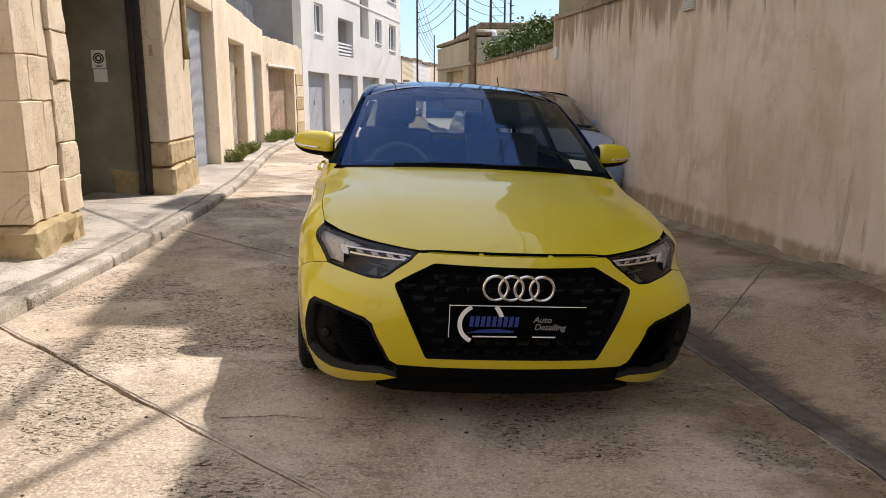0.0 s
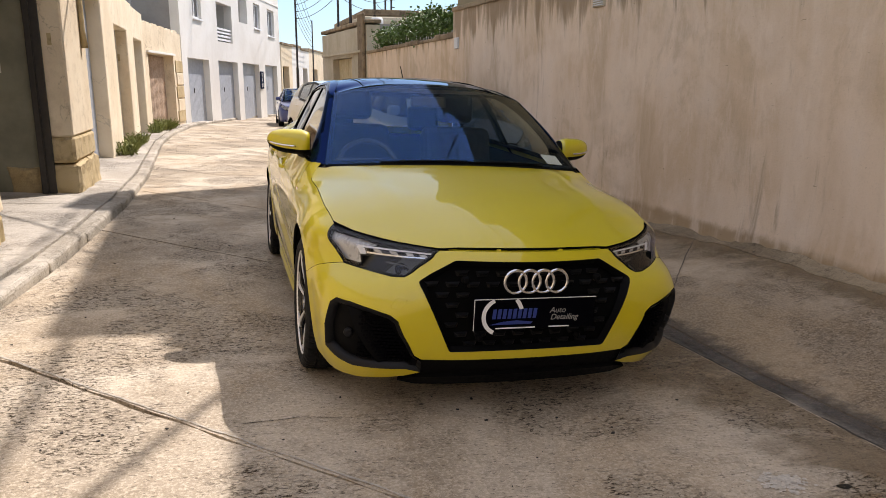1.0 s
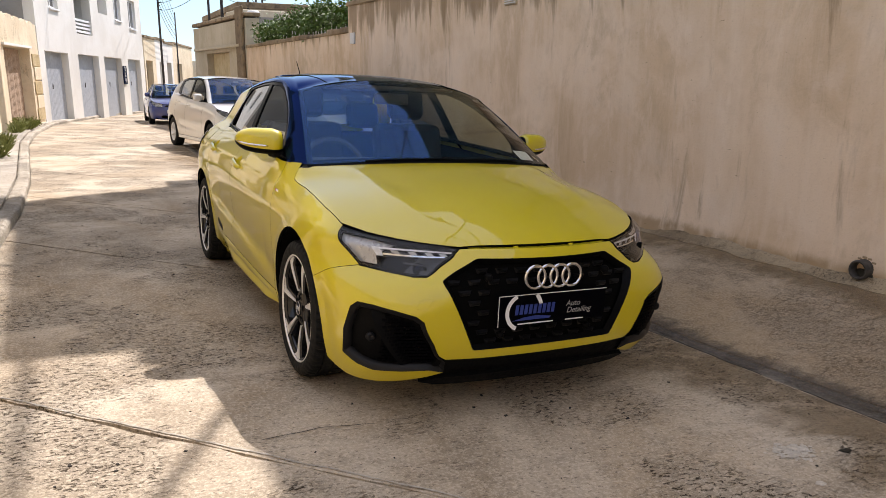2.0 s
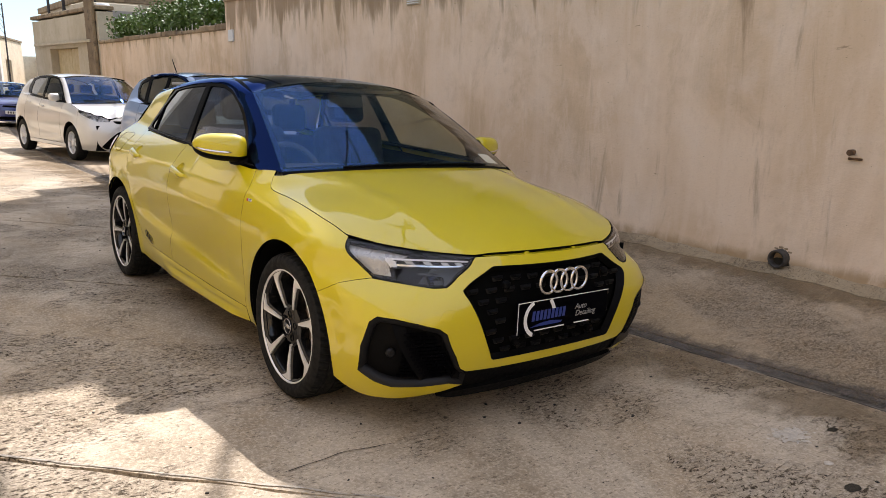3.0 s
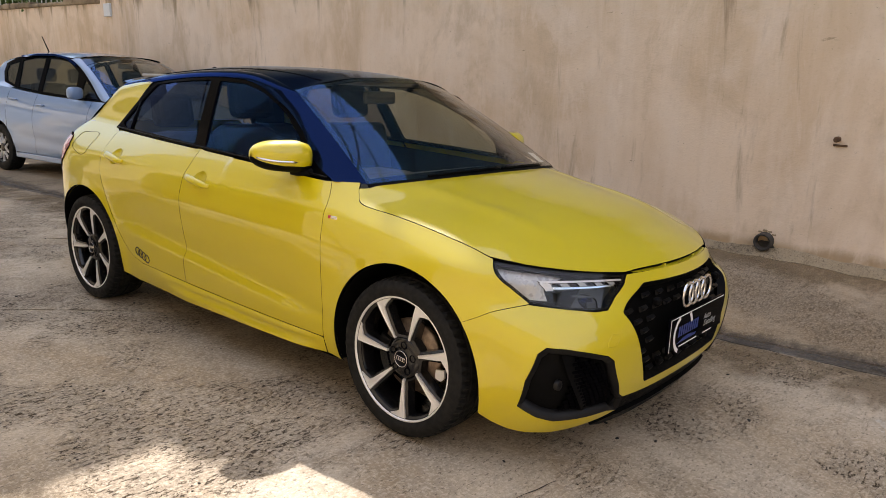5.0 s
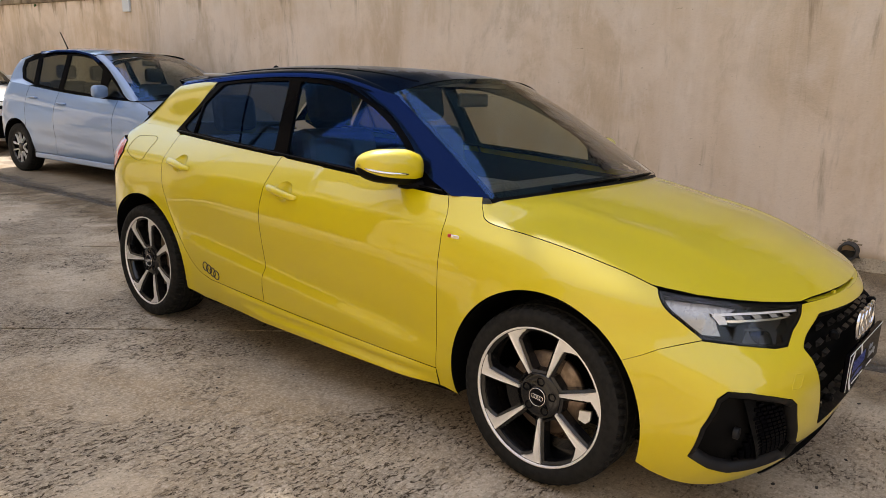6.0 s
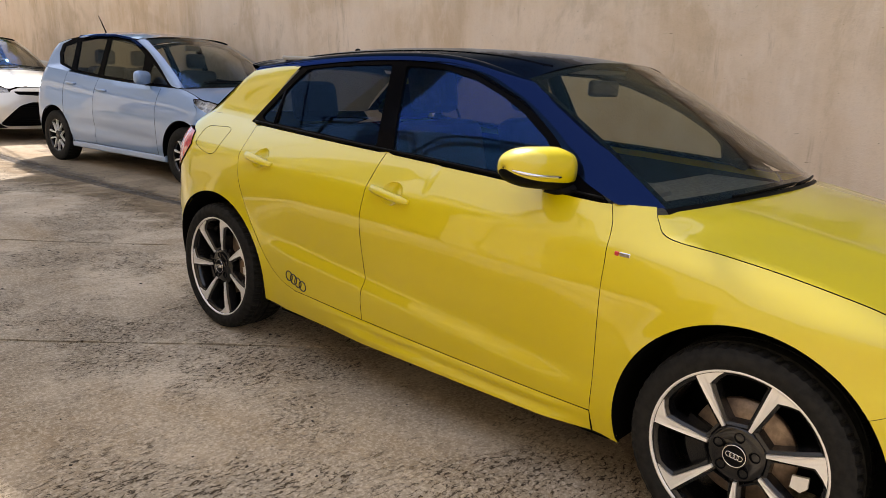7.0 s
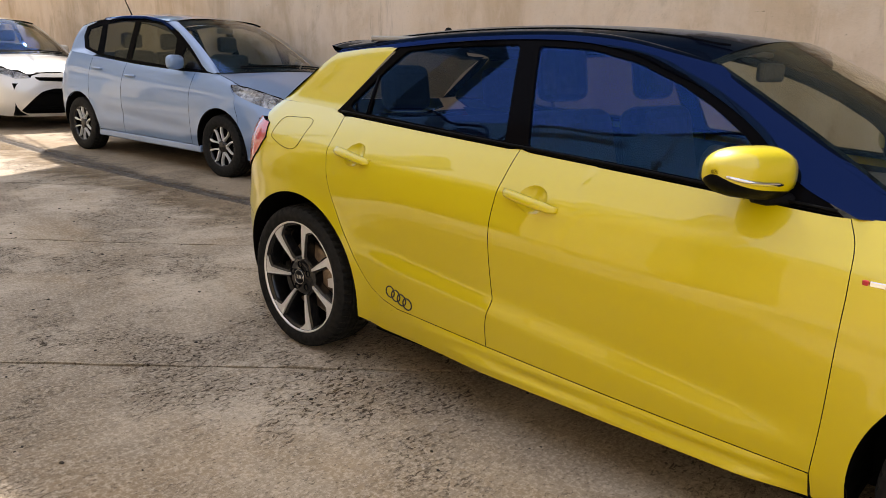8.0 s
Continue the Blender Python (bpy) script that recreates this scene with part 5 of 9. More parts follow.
        quarter = [tuple(p) for p in gap_rear[::-1]] + [(1.957, 0.30), (2.06, 0.268), (2.15, 0.236)] + arch_r + [(2.96, 0.565), (3.03, 0.60)]
        quarter = ys(quarter + [(3.02, 0.70), (2.93, 0.765), (2.855, 0.83), (2.82, 0.893), (2.86, 0.952), (2.95, 0.99), (2.965, 1.046), (2.84, 1.0455), (2.75, 1.043), (2.6, 1.036), (2.52, 1.03)])
        qp = skin("rear_quarter", quarter, S, M_YELLOW, car, side, gap=0.0008)
        flap = ys(rounded([(2.585, 0.878), (2.59, 0.980), (2.64, 0.992), (2.80, 0.985), (2.80, 0.905), (2.70, 0.872), (2.63, 0.862)], 0.026))
        bm = bmesh.new()
        pts = [Vector(S(*p)) + Vector((0.0008, 0, 0)) for p in dense(flap, 0.02)]
        add_tube(bm, [(p.x * side - side * 0.0004, p.y, p.z) for p in pts], 0.0011, 5, True)
        part("fuel_flap_gap", bm, M_HOLE, qp)
        # sill: a ledge under the doors, a groove, and a blade that flares out below
        def sill_pt(c, z):
            q = S(c, z)
            e = z - (sill_line(q.y) - 0.045)
            win = clamp((q.y - 0.47) / 0.16) * clamp((1.72 - q.y) / 0.2)
            return q + Vector((0.010 * clamp((0.045 - e) / 0.02) * clamp((1.95 - q.y) / 0.25) * clamp((q.y - 0.46) / 0.14) + win * (-0.010 * math.exp(-((e / 0.007) ** 2)) + 0.016 * clamp(-e / 0.02)), 0, 0))

        sl = ys([(0.456, 0.210), (0.459, 0.245), (0.462, 0.281)] + sill(0.47, 1.95) + [(2.0, 0.31), (2.12, 0.262), (2.19, 0.232), (2.05, 0.212), (1.6, 0.205), (1.0, 0.205), (0.5, 0.209)])
        skin("sill", sl, sill_pt, M_YELLOW, car, side, gap=0.0012, step=0.014)
        # side window frame, panes
        rail = [(y, rail_z(y) - 0.012) for y in np.linspace(2.262, 1.10, 22)]
        outer = belt_line(0.50, 2.50, 40) + [(2.528, 1.026)] + [(2.262, 1.306)] + rail[1:] + [(0.955, 1.247), (0.765, 1.139), (0.612, 1.015)]
        g_front = rounded([(0.735, 0.967), (0.735, 1.045), (0.79, 1.098), (0.917, 1.176), (1.038, 1.231), (1.186, 1.283), (1.36, 1.317), (1.572, 1.324), (1.478, 0.999), (1.1, 0.985)], 0.02)
        g_rear = rounded([(1.573, 1.004), (1.652, 1.325), (1.85, 1.318), (2.06, 1.305), (2.215, 1.288), (2.285, 1.228), (2.455, 1.056), (2.41, 1.037), (1.95, 1.020)], 0.02)
        fr = skin("window_frame", outer, on_glass(), M_PIANO, car, side, holes=[g_front, g_rear], step=0.03, lip=0.02, gap=0.002)
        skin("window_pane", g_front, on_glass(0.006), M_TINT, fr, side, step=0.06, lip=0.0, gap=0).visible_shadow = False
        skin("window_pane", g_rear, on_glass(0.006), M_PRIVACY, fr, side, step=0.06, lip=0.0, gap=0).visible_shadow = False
        bm = bmesh.new()
        add_tube(bm, [(side * (side_glass_x(y, z) - 0.004), y, z) for y, z in ((2.318, 1.03), (2.325, 1.10), (2.333, 1.185))], [0.010, 0.009, 0.006], 6)
        part("window_divider", bm, M_PIANO, fr)
        bm = bmesh.new()
        add_tube(bm, [(side * (side_glass_x(y, belt(y) + 0.012) + 0.004), y, belt(y) + 0.012) for y in np.linspace(0.52, 2.49, 40)], 0.005, 8)
        part("belt_trim", bm, M_TRIM, fr)
        # one glossy arch from the cowl over the doors to the tail
        edge_in = [screen_pt(1.0, v) for v in (0.0, 0.22, 0.45, 0.68, 0.88, 0.985)] + [roof_pt(side_glass_x(y, rail_z(y)) - d, y) for y, d in ((1.19, 0.045), (1.38, 0.068), (1.60, 0.085), (1.90, 0.09), (2.25, 0.09), (2.67, 0.09))]
        edge_out = [(0.470, 0.938), (0.628, 1.004), (0.770, 1.119), (0.922, 1.205), (1.05, 1.253), (1.19, 1.302), (1.32, 1.329), (1.45, 1.341), (1.63, 1.343), (1.90, 1.332), (2.25, 1.301), (2.67, 1.256)]
        edge_out = [Vector((side_glass_x(y, z) + 0.006, y, z)) for y, z in edge_out]
        A = [Vector(p) + Vector((0, 0, 0.001)) for p in curve(edge_in, 6)]
        B = [Vector(p) for p in curve(edge_out, 6)]
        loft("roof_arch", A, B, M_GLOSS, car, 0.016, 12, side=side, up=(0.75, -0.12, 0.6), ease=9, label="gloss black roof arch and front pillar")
        n = 18
        foot_l = [S(*Y(y, 1.0305 + 0.0155 * clamp((y - 2.52) / 0.33))) for y in np.linspace(2.522, 2.963, n)]
        head_l = [Vector((side_glass_x(y, rail_z(y)) + 0.002, y, rail_z(y) - 0.006)) for y in np.linspace(2.262, 2.665, n)]
        bm, rows = bmesh.new(), []
        for f, h in zip(foot_l, head_l):
            c, z = Y(f.y, f.z)
            t0 = (S(c, z) - S(c, z - 0.012)).normalized()
            t1 = Vector((-0.42, h.y - f.y, h.z - f.z)).normalized()
            ln, row = (h - f).length, []
            for u in np.linspace(0, 1, 13):
                a, b, c2, d2 = 1 - 3 * u * u + 2 * u**3, 3 * u * u - 2 * u**3, u * (1 - u) ** 2, -u * u * (1 - u)
                q = f * a + h * b + t0 * ln * 0.5 * c2 + t1 * ln * 0.5 * d2
                row.append(bm.verts.new((q.x * side, q.y, q.z)))
            rows.append(row)
        for p, q in zip(rows, rows[1:]):
            for k in range(12):
                bm.faces.new((p[k], p[k + 1], q[k + 1], q[k])).smooth = True
        bmesh.ops.recalc_face_normals(bm, faces=bm.faces)
        part("rear_pillar", bm, M_YELLOW, car)
        ridge = [foot_l[-1].lerp(head_l[-1], u) + Vector((1, 0.1, 0.25)) * 0.040 * u * (1 - u) for u in np.linspace(0, 1, 8)]
        back = [Vector((0.555, 3.02, 1.035)).lerp(Vector((0.485, 2.69, 1.268)), u) for u in np.linspace(0, 1, 8)]
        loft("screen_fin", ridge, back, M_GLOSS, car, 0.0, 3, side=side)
        # rear lamp
        tl = ys([(3.015, 0.70), (2.93, 0.765), (2.855, 0.83), (2.82, 0.893), (2.86, 0.952), (2.96, 0.972)]) + [X(0.50, 0.95, True), X(0.45, 0.80, True), X(0.6, 0.74, True)]
        skin("rear_lamp", tl, S.off(-0.006), M_RED, car, side, gap=0.002, label="red tail lamp")
        # wheel housings
        for wy, r in ((0.0, 0.374), (2.563, 0.377)):
            bm = bmesh.new()
            reach = lambda a: min(0.842, S(*Y(wy + r * math.cos(a), max(0.2, 0.313 + r * math.sin(a)))).x - 0.010)
            ring = [[bm.verts.new((side * (x or reach(a)), wy + r * math.cos(a), 0.313 + r * math.sin(a))) for a in np.linspace(radians(-16), radians(196), 40)] for x in (0, 0.55)]
            for k in range(39):
                bm.faces.new((ring[0][k], ring[0][k + 1], ring[1][k + 1], ring[1][k]))
            bm.faces.new(ring[1])
            part("wheel_housing", bm, M_HOLE, car)

    def handle(door, side, y, z):
        """Grip over a shallow dish."""
        bm = bmesh.new()
        rows = []
        slope = 0.14
        for i, u in enumerate(np.linspace(-0.108, 0.108, 17)):
            row = []
            e = 1 - (abs(u) / 0.108) ** 4
            for k, a in enumerate(np.linspace(0, 2 * math.pi, 10, endpoint=False)):
                zz = z + slope * u + 0.0155 * math.sin(a) * (0.55 + 0.45 * e)
                q = S(*Y(y + u, zz))
                d = 0.018 * e**0.5 + 0.003 + (0.009 * math.cos(a)) * (0.4 + 0.6 * e)
                row.append(bm.verts.new((side * (q.x + d), q.y, q.z)))
            rows.append(row)
        for p, q in zip(rows, rows[1:]):
            for k in range(10):
                bm.faces.new((p[k], p[(k + 1) % 10], q[(k + 1) % 10], q[k])).smooth = True
        bm.faces.new(rows[0])
        bm.faces.new(rows[-1])
        bmesh.ops.recalc_face_normals(bm, faces=bm.faces)
        part("handle", bm, M_YELLOW, door)
        P = [Vector(S(*Y(*p))) for p in dense(dish_line(y, z), 0.025)]
        mid = sum(P, Vector()) / len(P)
        n = len(P)
        bm = bmesh.new()
        loops = [[bm.verts.new((side * p.x, p.y, p.z)) for p in P]]
        for k, deep in ((0.86, 0.006), (0.6, 0.011), (0.3, 0.013)):
            loops.append([bm.verts.new((side * (mid.lerp(p, k).x - deep), mid.lerp(p, k).y, mid.lerp(p, k).z)) for p in P])
        for p, q in zip(loops, loops[1:]):
            for k in range(n):
                bm.faces.new((p[k], p[(k + 1) % n], q[(k + 1) % n], q[k])).smooth = True
        bm.faces.new(loops[-1]).smooth = True
        bmesh.ops.recalc_face_normals(bm, faces=bm.faces)
        if side * sum(f.normal.x for f in bm.faces) < 0:
            bmesh.ops.reverse_faces(bm, faces=bm.faces)
        part("handle_dish", bm, M_YELLOW, door)

    both_sides(flank)

    # bonnet
    foot = [screen_pt(u, 0.0) + Vector((0, -0.012, -0.010)) for u in np.linspace(0, 0.96, 40)]
    lamp_top = [X(0.68, 0.741), X(0.63, 0.733), X(0.58, 0.7255), X(0.52, 0.7185), X(0.47, 0.714), X(0.42, 0.710), X(0.372, 0.707), X(0.30, 0.7125), X(0.2, 0.7145), X(0.1, 0.7155), X(0.0, 0.716)]
    rim = [S(*Y(*p)) for p in hood_edge[8:-1:2]] + [S(*Y(-0.347, 0.758))] + [S(*p) for p in lamp_top]
    rim = [p + Vector((0, 0, 0.0015)) for p in rim]
    finer = [a.lerp(b, k / 4) for a, b in zip(rim, rim[1:]) for k in range(4)] + rim[-1:]
    hz = meet(hood_z, finer + foot, 0.40)
    half = [(p.x, p.y) for p in foot + rim]
    full = half + [(-x, y) for x, y in half[::-1] if x > 0.004]
    hood = skin("bonnet", [(-x, y) for x, y in full], lambda x, y: Vector((x, y, hz(x, y))), M_YELLOW, car, 1, step=0.028, lip=0.015, gap=0.0012)

    # windscreen, cowl, roof
    bm = bmesh.new()
    rows = [[bm.verts.new(screen_pt(u, v)) for u in np.linspace(-1, 1, 33)] for v in np.linspace(0.0, 1, 17)]
    for p, q in zip(rows, rows[1:]):
        for k in range(32):
            bm.faces.new((p[k], p[k + 1], q[k + 1], q[k])).smooth = True
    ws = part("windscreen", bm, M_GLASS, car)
    ws.visible_shadow = False
    bm = bmesh.new()
    for us, vs in (((-1, 1), (0.0, 0.045)), ((-1, 1), (0.965, 1.0)), ((-1, -0.962), (0.04, 0.97)), ((0.962, 1), (0.04, 0.97))):
        n, k = (33, 3) if us[1] - us[0] > 1 else (3, 17)
        rr = [[bm.verts.new(screen_pt(u, v, 0.004)) for u in np.linspace(*us, n)] for v in np.linspace(*vs, k)]
        for p, q in zip(rr, rr[1:]):
            for j in range(n - 1):
                bm.faces.new((p[j], p[j + 1], q[j + 1], q[j])).smooth = True
    part("screen_edge_print", bm, M_HOLE, ws)
    bm = bmesh.new()
    add_slab(bm, rounded([(-0.058, -0.04), (0.058, -0.04), (0.058, 0.04), (-0.058, 0.04)], 0.008), (), None, 0.0008)
    st = part("windscreen_sticker", bm, M_PAPER, ws, "white paper licence sticker")
    c, dx, dy = screen_pt(0.80, 0.10, 0.003), screen_pt(0.86, 0.10, 0.003) - screen_pt(0.74, 0.10, 0.003), screen_pt(0.80, 0.16, 0.003) - screen_pt(0.80, 0.04, 0.003)
    dx.normalize()
    nz = dx.cross(dy).normalized()
    st.matrix_basis = Matrix.Translation(c) @ Matrix((dx, nz.cross(dx), nz)).transposed().to_4x4()
    bm = bmesh.new()
    top, bot = [], []
    for u in np.linspace(-1, 1, 25):
        top.append(bm.verts.new(screen_pt(u, 0.0, 0.002)))
        x = 0.70 * u
        bot.append(bm.verts.new((x * 0.98, 0.14 + 0.155 * u * u, hood_z(x, 0.14 + 0.155 * u * u) - 0.012)))
    for k in range(24):
        bm.faces.new((bot[k], bot[k + 1], top[k + 1], top[k])).smooth = True
    part("cowl", bm, M_TRIM, car)
    for a, b in ((-0.62, 0.02), (0.02, 0.66)):
        pts = [screen_pt(u, 0.004 + 0.008 * math.sin(3 * (u - a)), -0.005) for u in np.linspace(a, b, 10)]
        part("wiper", tube(pts, [0.0045] * 9 + [0.003], 6), M_TRIM, car, "black wiper arm")
    edge = [(side_glass_x(y, rail_z(y)) , y) for y in np.linspace(1.10, 2.66, 30)]
    fr = [(0.572 * u, 0.885 + 0.08 * u * u) for u in np.linspace(-1, 1, 25)]
    rear = [(0.50 * u, 2.70 - 0.05 * u * u) for u in np.linspace(1, -1, 13)]
    outline = fr + [(x, y) for x, y in edge] + rear + [(-x, y) for x, y in edge[::-1]]
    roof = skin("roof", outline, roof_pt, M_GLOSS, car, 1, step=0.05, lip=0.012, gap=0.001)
    bm = bmesh.new()
    for x0 in (-0.40, 0.40):
        add_tube(bm, [roof_pt(x0, y) + Vector((0, 0, 0.0006)) for y in np.linspace(0.98, 2.6, 30)], 0.0025, 5)
    part("roof_seam", bm, M_HOLE, roof)
    bm = bmesh.new()
    add_lathe(bm, [(0.026, -0.01), (0.022, 0.012), (0.012, 0.03), (0.0, 0.034)], 16, "z", at=roof_pt(0, 2.50))
    part("antenna", bm, M_TRIM, roof)
    # spoiler and rear screen
    for nm, ya, yb, za, zb, xa, xb, mat in (("spoiler", 2.655, 2.845, 1.342, 1.337, 0.515, 0.475, M_GLOSS),):
        bm = bmesh.new()
        rows = []
        for v in np.linspace(0, 1, 6):
            row = []
            for u in np.linspace(-1, 1, 21):
                row.append(bm.verts.new(((xa + (xb - xa) * v) * u, ya + (yb - ya) * v - 0.06 * u * u, za + (zb - za) * v - (0.062 - 0.022 * v) * abs(u) ** 3)))
            rows.append(row)
        for p, q in zip(rows, rows[1:]):
            for k in range(20):
                bm.faces.new((p[k], p[k + 1], q[k + 1], q[k])).smooth = True
        low = [bm.verts.new(v.co - Vector((0, 0.02, 0.05 if 0 < i < 20 else 0.02))) for i, v in enumerate(rows[-1])]
        for k in range(20):
            bm.faces.new((rows[-1][k], rows[-1][k + 1], low[k + 1], low[k]))
        bk = [bm.verts.new((v.co.x, ya, v.co.z)) for v in low]
        for k in range(20):
            bm.faces.new((low[k], low[k + 1], bk[k + 1], bk[k]))
        part(nm, bm, mat, car)
    A = [Vector((0.485 * u, 2.72 - 0.04 * u * u, 1.30 - 0.03 * u * u)) for u in np.linspace(-1, 1, 17)]
    B = [Vector((0.555 * u, 3.08 - 0.06 * u * u, 1.035)) for u in np.linspace(-1, 1, 17)]
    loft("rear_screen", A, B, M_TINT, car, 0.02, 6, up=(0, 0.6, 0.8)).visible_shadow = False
    # tailgate and rear bumper
    gate = [X(0.54, 1.035, True), X(0.60, 0.985, True), X(0.5, 0.95, True), X(0.45, 0.80, True), X(0.6, 0.735, True), X(0.62, 0.62, True)]
    pts = gate + [(2 * S.c3 - c, z) for c, z in gate[::-1]]
    tail = lambda c, z: S(c, z) if c <= S.c3 else Vector((-S(2 * S.c3 - c, z).x, S(2 * S.c3 - c, z).y, z))
    skin("tailgate", pts, tail, M_YELLOW, car, 1, step=0.04)
    for side in (-1, 1):
        half = ys(arc_pts(2.563, 0.313, 0.379, 35, -14, 18) + [(2.95, 0.195)]) + [X(0.66, 0.185, True), X(0.3, 0.185, True), (S.c3 - 0.0005, 0.185), (S.c3 - 0.0005, 0.612), X(0.3, 0.612, True), X(0.62, 0.615, True), X(0.66, 0.68, True)] + ys([(3.03, 0.597), (2.96, 0.562)])
        skin("rear_bumper", half, S, M_YELLOW, car, side, step=0.04, gap=0.0006)

    # ---------------- nose
    mirror = lambda pts: [(-c, z) for c, z in pts[::-1]]
    gr = [(0.315, 0.669), (0.466, 0.586), (0.338, 0.306)]
    gr = dense(rounded(gr + [(-x, z) for x, z in gr[::-1]], 0.012), 0.02)
    grille = [X(x, z) if x >= 0 else (-X(-x, z)[0], z) for x, z in gr]
    top = [X(0.02, 0.7045), X(0.2, 0.704), X(0.33, 0.7025), X(0.372, 0.701), X(0.40, 0.6735), X(0.456, 0.6335), X(0.513, 0.597), X(0.56, 0.5955), X(0.64, 0.606)] + [Y(-0.493, 0.6190)]
    b = top + ys(seam[1:] + arch_f_low[1:] + [(-0.40, 0.178), (-0.46, 0.160), (-0.51, 0.153)])
    b += [X(0.66, 0.152), X(0.58, 0.165), X(0.50, 0.185), X(0.44, 0.208), X(0.50, 0.222), X(0.60, 0.217), X(0.70, 0.216), X(0.752, 0.236)]
    b += [Y(-0.515, 0.275), Y(-0.548, 0.38), Y(-0.580, 0.480), Y(-0.60, 0.502), X(0.72, 0.497), X(0.65, 0.480), X(0.575, 0.458), X(0.545, 0.435), X(0.50, 0.34), X(0.475, 0.290), X(0.445, 0.272), X(0.30, 0.268), X(0.02, 0.266)]
    skin("front_bumper", b + mirror(b), S, M_YELLOW, car, 1, holes=[grille], step=0.018, lip=0.016, gap=0.0003)
    for x0 in (-0.135, 0.135):
        bm = bmesh.new()
        q = S(*X(abs(x0), 0.705))
        add_box(bm, (x0 - 0.010, q.y + 0.010, 0.690), (x0 + 0.010, q.y + 0.05, 0.711), 0.003)
        part("bonnet_tab", bm, M_YELLOW, car)
    xs = np.linspace(-0.335, 0.335, 25)
    lip_a = [S(*(X(abs(x), 0.7035))) for x in xs]
    lip_a = [Vector((math.copysign(p.x, x), p.y + 0.001, p.z)) for p, x in zip(lip_a, xs)]
    loft("bumper_ledge", lip_a, [p + Vector((0, 0.055, 0.005)) for p in lip_a], M_YELLOW, car, 0.0, 2)
    # tow eye cover
    c0 = X(0.545, 0.505)
    sq = dense(rounded([(c0[0] - 0.024, 0.483), (c0[0] + 0.024, 0.487), (c0[0] + 0.022, 0.527), (c0[0] - 0.024, 0.523)], 0.010), 0.008)
    bm = bmesh.new()
    add_tube(bm, [Vector((-S(*p).x, S(*p).y, S(*p).z)) - Vector((S.normal(*p).x * -0.0002, 0, 0)) for p in sq], 0.0010, 5, True)
    part("tow_eye_cover", bm, M_YELLOW, car, "thin square cover line in the bumper")
    # dark body behind all gaps
    bm = bmesh.new()
    add_box(bm, (-0.66, -0.56, 0.20), (0.66, 0.1, 0.66))
    add_box(bm, (-0.37, -0.655, 0.22), (0.37, -0.55, 0.68))
    add_box(bm, (-0.54, 0.1, 0.17), (0.54, 2.9, 0.40))
    add_box(bm, (-0.785, 0.40, 0.19), (0.785, 2.12, 0.265))
    add_box(bm, (-0.66, 2.95, 0.22), (0.66, 3.10, 0.95))
    part("underbody", bm, M_HOLE, car)

    def inner(side):
        hole = [ys(arc_pts(wy, 0.313, 0.385, 0, 360, 40)[:-1]) for wy in (0.0, 2.563)]
        o = ys([(-0.10, 0.72), (-0.10, 0.66)] + arc_pts(0.0, 0.313, 0.39, 105, -20, 20) + [(0.40, 0.20), (2.15, 0.20)] + arc_pts(2.563, 0.313, 0.39, 195, 20, 24) + [(2.95, 0.5), (2.97, 1.0), (2.5, 0.99), (1.5, 0.955), (0.5, 0.905), (0.33, 0.86), (0.1, 0.80)])
        skin("inner_panel", o, S.off(0.018), M_SEAT, car, side, step=0.06, lip=0, gap=0)

    both_sides(inner)
    # grille
    bm = bmesh.new()
    add_panel(bm, [(c * 1.0, z) for c, z in grille], S.off(0.045), (), 0.05, 0)
    gri = part("grille", bm, M_HOLE, car, "black honeycomb grille in a six sided opening")
    rim = bmesh.new()
    g_in = inset(dense(grille, 0.02), 0.012)
    V = [(S(c, z) + S.normal(c, z) * 0.001, S.off(0.03)(*w)) for (c, z), w in zip(dense(grille, 0.02), g_in)]
    a0 = [rim.verts.new(p) for p, _ in V]
    a1 = [rim.verts.new(q) for _, q in V]
    for k in range(len(V)):
        j = (k + 1) % len(V)
        rim.faces.new((a0[k], a0[j], a1[j], a1[k])).smooth = True
    part("grille_surround", rim, M_TRIM, gri)
    mesh = bmesh.new()
    for r, z in enumerate(np.arange(0.33, 0.662, 0.041)):
        for k in range(-8, 9):
            x = k * 0.082 + (0.041 if r % 2 else 0)
            lim = 0.335 + 0.131 * (z - 0.306) / 0.28 if z < 0.586 else 0.466 - 0.154 * (z - 0.586) / 0.083
            if abs(x) > lim - 0.045 or (abs(x) < 0.27 and 0.39 < z < 0.55):
                continue
            q = S.off(0.026)(*(X(abs(x), z) if x >= 0 else (-X(abs(x), z)[0], z)))
            # short sloped tooth: thin upper edge, slanting ends
            v = [mesh.verts.new((x + dx, q.y + dy, z + dz)) for dx, dy, dz in ((-0.030, 0.014, 0.010), (-0.018, -0.002, 0.004), (0.018, -0.002, 0.004), (0.030, 0.014, 0.010), (0.022, 0.012, -0.012), (0.014, 0.004, -0.007), (-0.014, 0.004, -0.007), (-0.022, 0.012, -0.012))]
            for f in ((0, 1, 6, 7), (1, 2, 5, 6), (2, 3, 4, 5), (0, 3, 2, 1), (7, 6, 5, 4)):
                mesh.faces.new([v[i] for i in f])
    bmesh.ops.recalc_face_normals(mesh, faces=mesh.faces)
    part("grille_mesh", mesh, M_TEETH, gri)
    for side in (-1, 1):
        part("parking_sensor", box((side * 0.285 - 0.016, -0.775, 0.585), (side * 0.285 + 0.016, -0.745, 0.617), 0.008), M_TRIM, gri)
        part("parking_sensor", box((side * 0.215 - 0.014, -0.775, 0.345), (side * 0.215 + 0.014, -0.742, 0.373), 0.008), M_TRIM, gri)
